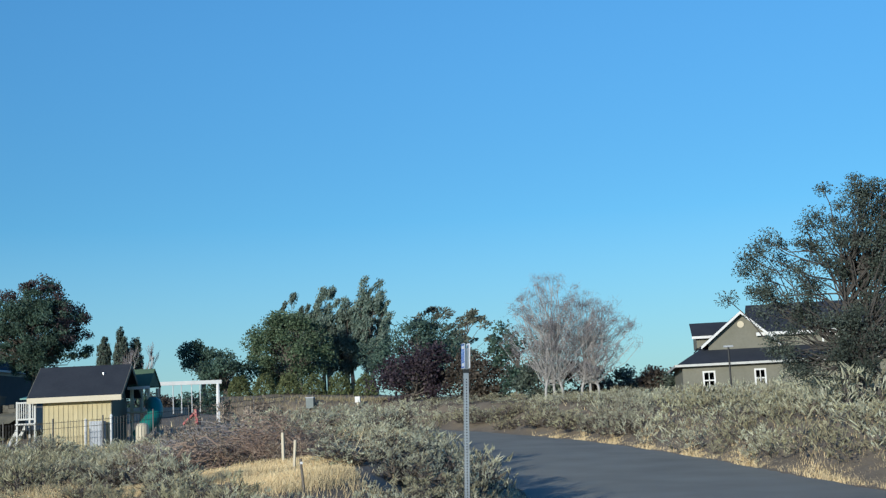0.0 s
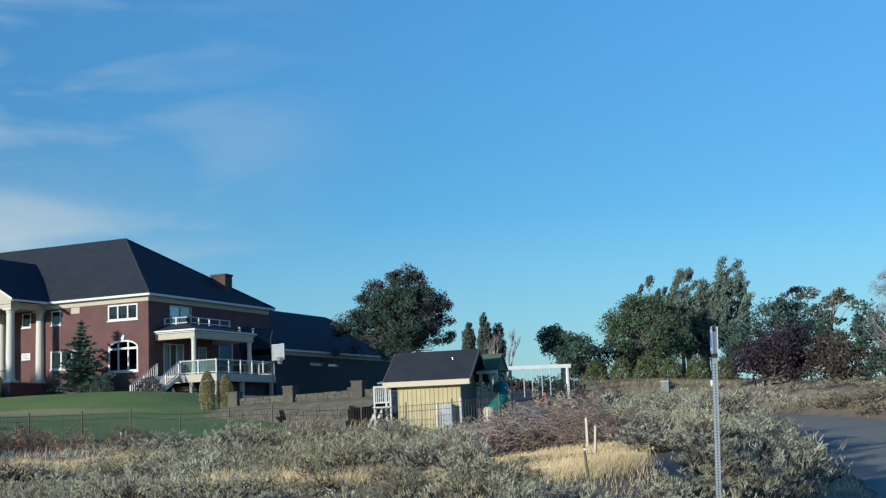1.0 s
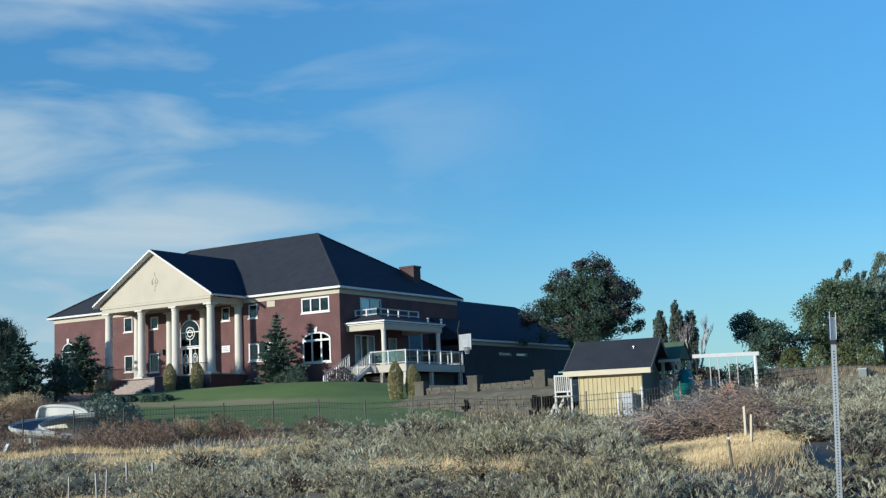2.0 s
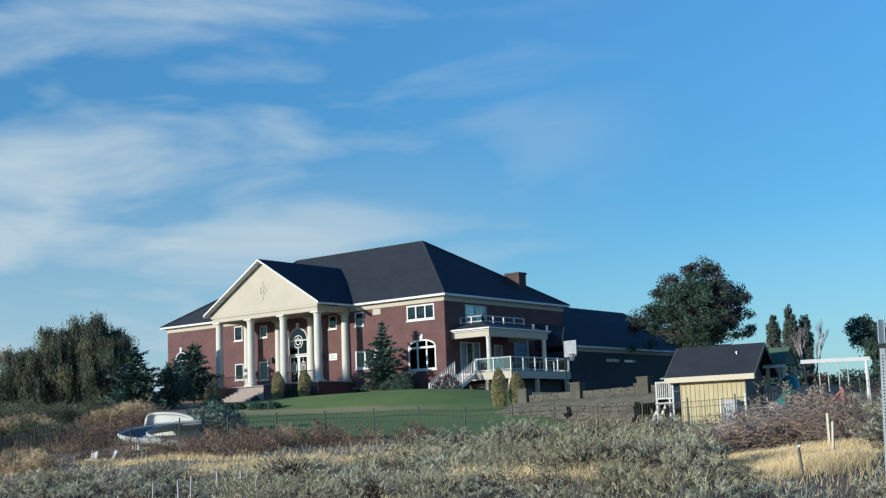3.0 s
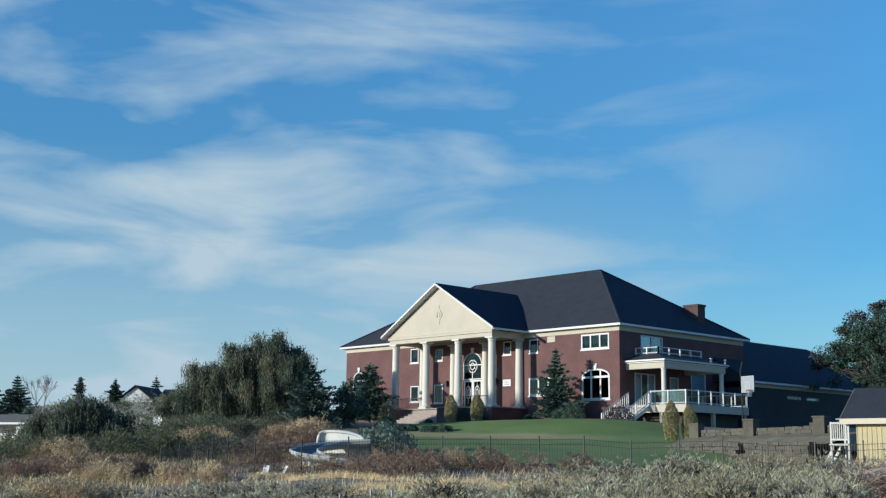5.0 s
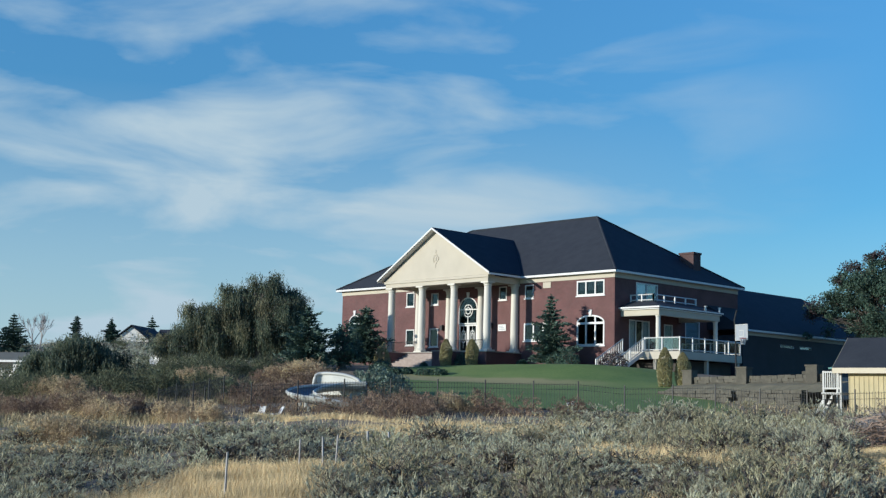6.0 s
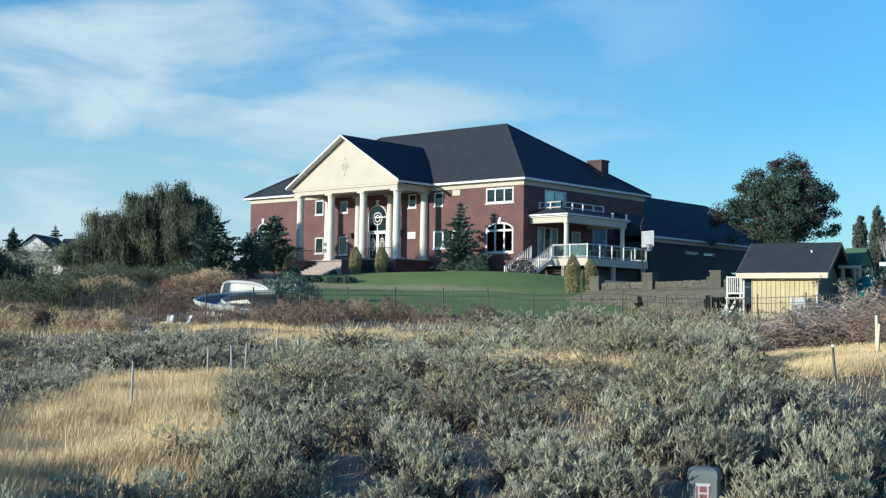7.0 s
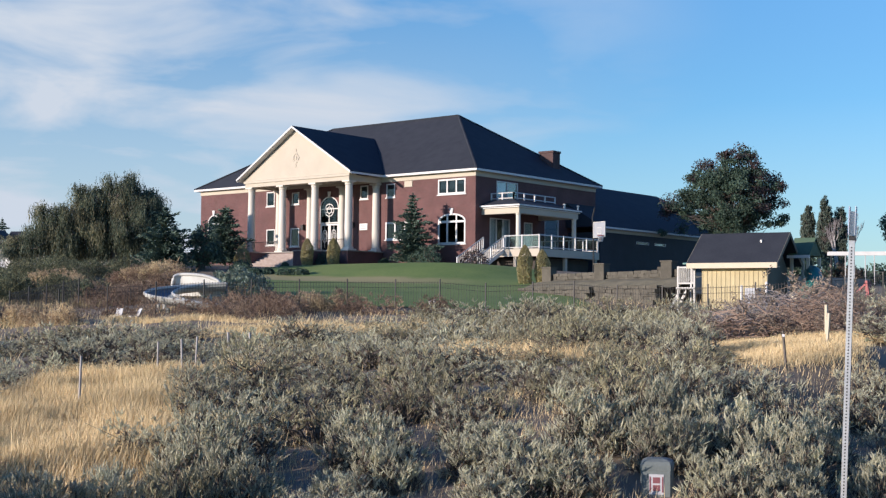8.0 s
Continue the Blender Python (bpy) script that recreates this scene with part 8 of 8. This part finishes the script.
    while tries < 30000:
        tries += 1
        d = 7.5 + 110 * rng.random() ** 1.5
        az = radians(rng.uniform(66, 168))
        x, y = d * math.cos(az), d * math.sin(az)
        if d < 9.6 and az < radians(127) or d < 13.2 and radians(108) < az < radians(150):
            continue
        if road_gap(x, y) < 1.0 or in_straw(x, y, 0.92):
            continue
        right = x > np.interp(y, [10, 30, 43, 58, 74], [3, 0, -3, -8, -17])
        if not right and (y > 47.2 + (x + 27) * 0.02 and x > -36 and y < 75 and x < -15):
            continue
        if not right and x <= -36 and y > 45.2 - max(0, -39 - x) * 0.85 and not (y < 30.5 + max(0, -54 - x) * 0.6):
            continue
        if not right and y > (62 if x < -15 else 84):
            continue
        if right and (y > 63 and x > -1.5):
            continue
        r = rng.uniform(0.45, 1.0) * (1.15 if d < 17 else 1.0 if d < 45 else 1.15)
        if d < 11.5 and math.hypot(x + 5.6, y - 9.72) < 2.6:
            continue
        if math.hypot(x + 3.9, y - 9.95) < 0.9 + r * 0.5 or math.hypot(x + 5.5, y - 9.75) < 0.55 + r * 0.6 or math.hypot(x + 10.0, (y - 21.6) * 1.3) < 2.6:
            continue
        if not free(x, y, r, 0.78 if right else 0.80):
            continue
        tall = min(r * rng.uniform(1.1, 1.6), 1.35)
        deg = math.degrees(az)
        if 110.5 < deg < 117.5 and d < 23:
            tall = min(tall, 1.7 - d * float(np.interp(deg, [110.5, 111.5, 115.5, 117.5], [0.02, 0.044, 0.044, 0.02])) - ground_z(x, y))
            if tall < 0.25:
                continue
        if right:
            r = rng.uniform(0.55, 1.05)
            tall = min(r * rng.uniform(1.0, 1.5), 1.72 + d * (float(np.interp(deg, [80, 86, 90, 96], [0.044, 0.029, 0.025, 0.024])) + rng.uniform(-0.006, 0.003)) - ground_z(x, y))
            if tall < 0.35:
                continue
        if d > 15.5:
            # brush grows lower on the open side of the field
            r *= 1.12 if not right else 1.25
            brow = np.interp(math.degrees(az), [97, 105, 116, 122, 131, 135, 141, 148], [-0.022, -0.02, -0.004, -0.012, 0.002, 0.014, 0.019, 0.027])
            tall = min(tall, 1.7 - d * brow - ground_z(x, y) + rng.uniform(-0.6, 0.24)) if not right else tall
            if tall < 0.28:
                continue
        cells.setdefault((int(x // 2), int(y // 2)), []).append((x, y, r))
        spots.append((d, x, y, r * (1.15 if right else 1.0), tall * (1.15 if right else 1.0)))
    # the bank beyond the lane is closely grown
    for k in range(6500):
        left = k % 4 == 0
        y = rng.uniform(40, 82) if left else rng.uniform(9, 80)
        x = float(np.interp(y, ROADLINE[:, 1], ROADLINE[:, 0])) + (ROAD_HALF + rng.uniform(0.9, 9.5)) * (-1 if left else 1)
        if left and (x < -15 and y < 75 or x < -24) or not left and y > 62 and x > -1.5:
            continue
        d, deg = math.hypot(x, y), math.degrees(math.atan2(y, x))
        r = rng.uniform(0.55, 1.1)
        if road_gap(x, y) < 0.45 + r * 0.55 or not free(x, y, r, 0.66):
            continue
        tall = min(r * rng.uniform(0.95, 1.4), 1.75 + d * float(np.interp(deg, [75, 80, 86, 90, 96], [0.060, 0.044, 0.029, 0.025, 0.024])) - ground_z(x, y))
        if tall < 0.4:
            continue
        cells.setdefault((int(x // 2), int(y // 2)), []).append((x, y, r))
        spots.append((d, x, y, r * 1.3, tall * 1.18))
    spots.sort()
    chosen = 300 - len(placed)
    far = []
    first = {}
    for n, (d, x, y, r, tall) in enumerate(spots):
        z = ground_z(x, y) - 0.04
        turn = rng.uniform(0, 360)
        if n < chosen or (x, y) in placed:
            kind = (0 if d < 12.9 else 4 if d < 21 or (x, y) in placed else 8) + rng.choice((0, 0, 1, 1, 2, 2, 3))
            m = pose(x, y, z, 0, 0, turn)
            if kind not in first:
                ob = first[kind] = kinds[kind]
                ob.matrix_basis = m
            else:
                ob = copy_thing(first[kind], m)
            ob.scale = (2 * r, 2 * r, 1.08 * tall)
        else:
            q, t, _ = low[n % 4] if d < 44 else least[n % 4]
            a = radians(turn)
            R = np.array([[math.cos(a), -math.sin(a), 0], [math.sin(a), math.cos(a), 0], [0, 0, 1]])
            S = np.array([2 * r, 2 * r, 1.08 * tall])
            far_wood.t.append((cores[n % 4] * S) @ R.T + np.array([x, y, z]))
            far.append(((q * S) @ R.T + np.array([x, y, z]), (t * S) @ R.T + np.array([x, y, z])))
    for k, b in enumerate(kinds):
        if k not in first:
            for o in list(b.children) + [b]:
                bpy.data.objects.remove(o)
    lv = Leaves(), Leaves()
    for k, (q, t) in enumerate(far):
        lv[k % 5 > 2].q.append(q)
        lv[k % 5 > 2].t.append(t)
    if far:
        thing("far_dead_wood", far_wood, M_TWIG_DARK, (0, 0, 0), "dark twigs that stand in for shade inside far sagebrush", "twigs", kind="stuff")
        thing("far_sagebrush", lv[0], M_SAGE, (0, 0, 0), "far grey-green sagebrush covering the field", "sagebrush", kind="stuff")
        thing("far_sagebrush", lv[1], M_SAGE_B, (0, 0, 0), "far olive-grey sagebrush covering the field", "sagebrush", kind="stuff")


make_sage()


def make_slope_brush():
    """Rusty and green brush on the bank between the fence and the willow, and on the far slope."""
    rng = np.random.default_rng(77)
    for nm, mt, lab, boxes, n, wide, high in (
            ("rusty_brush", M_RUST, "rust-brown dry brush along the fence", [(-60.5, 32.0, 3, 0.9), (-56.5, 33.6, 2.5, 0.9), (-62.5, 30.5, 2.5, 0.9), (-66.5, 50.5, 1.8, 1.2), (-62.3, 50, 1.4, 2), (-46, 38.0, 7, 1.8), (-44.5, 41.5, 3, 1.2), (-58, 42, 2.5, 2), (-60, 46, 2.5, 2.5), (-39, 44, 4, 1.0), (-19, 67, 4, 9)], 400, 2.1, 1.7),
            ("tan_brush", M_TANBRUSH, "tan-orange dry brush on the bank", [(-67.3, 45.3, 2.0, 1.0), (-68.7, 36.6, 2.0, 0.9), (-65, 51.5, 1.8, 1.4), (-55.5, 31.8, 2.5, 0.7), (-43.5, 44.2, 1.5, 0.7), (-50, 33, 2, 0.8), (-60.5, 34.5, 1.8, 0.8), (-36, 19.5, 2, 0.5)], 380, 1.9, 1.6),
            ("green_brush", M_OLIVEBRUSH, "low olive-green brush on the bank", [(-80, 48, 3, 2), (-74, 43, 3.5, 1.8), (-72, 47.5, 3, 2), (-76, 52, 5, 3), (-70.5, 41, 2.5, 1.6), (-65.5, 40, 2.0, 1.6), (-84, 40, 7, 2.5), (-92, 48, 10, 6), (-63, 43, 2.2, 1.6), (-70, 53.5, 4, 1.2), (-73, 37, 4, 2)], 420, 2.8, 2.3),
            ("hill_brush", M_SAGE, "grey brush on the distant slope", [(-125, 78, 25, 14), (-150, 92, 22, 16), (-110, 66, 14, 10)], 150, 4.5, 2.1),
            ("hill_brush", M_OLIVEBRUSH, "dark olive brush on the distant slope", [(-125, 78, 25, 14), (-150, 92, 22, 16), (-108, 64, 16, 10)], 130, 4.2, 2.6)):
        lv = Leaves()
        for k in range(n):
            bx_ = boxes[rng.integers(len(boxes))]
            x, y = bx_[0] + rng.uniform(-1, 1) * bx_[2], bx_[1] + rng.uniform(-1, 1) * bx_[3]
            q, t, _ = LOWBRUSH[k % 3]
            r = rng.uniform(0.3, 0.9)
            S = np.array([wide * r, wide * r, high * r])
            o = np.array([x, y, ground_z(x, y) - 0.05])
            lv.q.append(q * S + o)
            lv.t.append(t * S + o)
        thing(nm, lv, mt, (0, 0, 0), lab, "brush", kind="stuff")


LOWBRUSH = [sage_arrays(80 + v, 48, 4, 4, 0.060, 0.0105, 0.13) for v in range(3)]
make_slope_brush()


def make_slope_grass():
    """Long tan and olive grass on the bank below the willow."""
    rng = np.random.default_rng(90)
    lv = Leaves()
    for cx, cy, a, b, r, n in ((-63, 40, 11, 5, 0.9, 6000), (-74, 47, 11, 6, 0.9, 5000), (-62, 50, 6, 3, 0.9, 3000), (-88, 44, 11, 8, 0.8, 4000), (-56, 28, 7, 4, 0.8, 3000), (-25, 89.5, 9, 5, -0.7, 2500)):
        u, t = np.sqrt(rng.uniform(0, 1, n)), rng.uniform(0, 2 * math.pi, n)
        dx, dy = a * u * np.cos(t), b * u * np.sin(t)
        x, y = cx + dx * math.cos(r) - dy * math.sin(r), cy + dx * math.sin(r) + dy * math.cos(r)
        q, tt = blades(rng, x, y, rng.uniform(0.2, 0.48, n), np.full(n, 0.045))
        lv.q.append(q)
        lv.t.append(tt)
    thing("slope_grass", lv, M_DRYGREEN, (0, 0, 0), "long tan and olive grass on the bank", "grass", kind="stuff")


make_slope_grass()
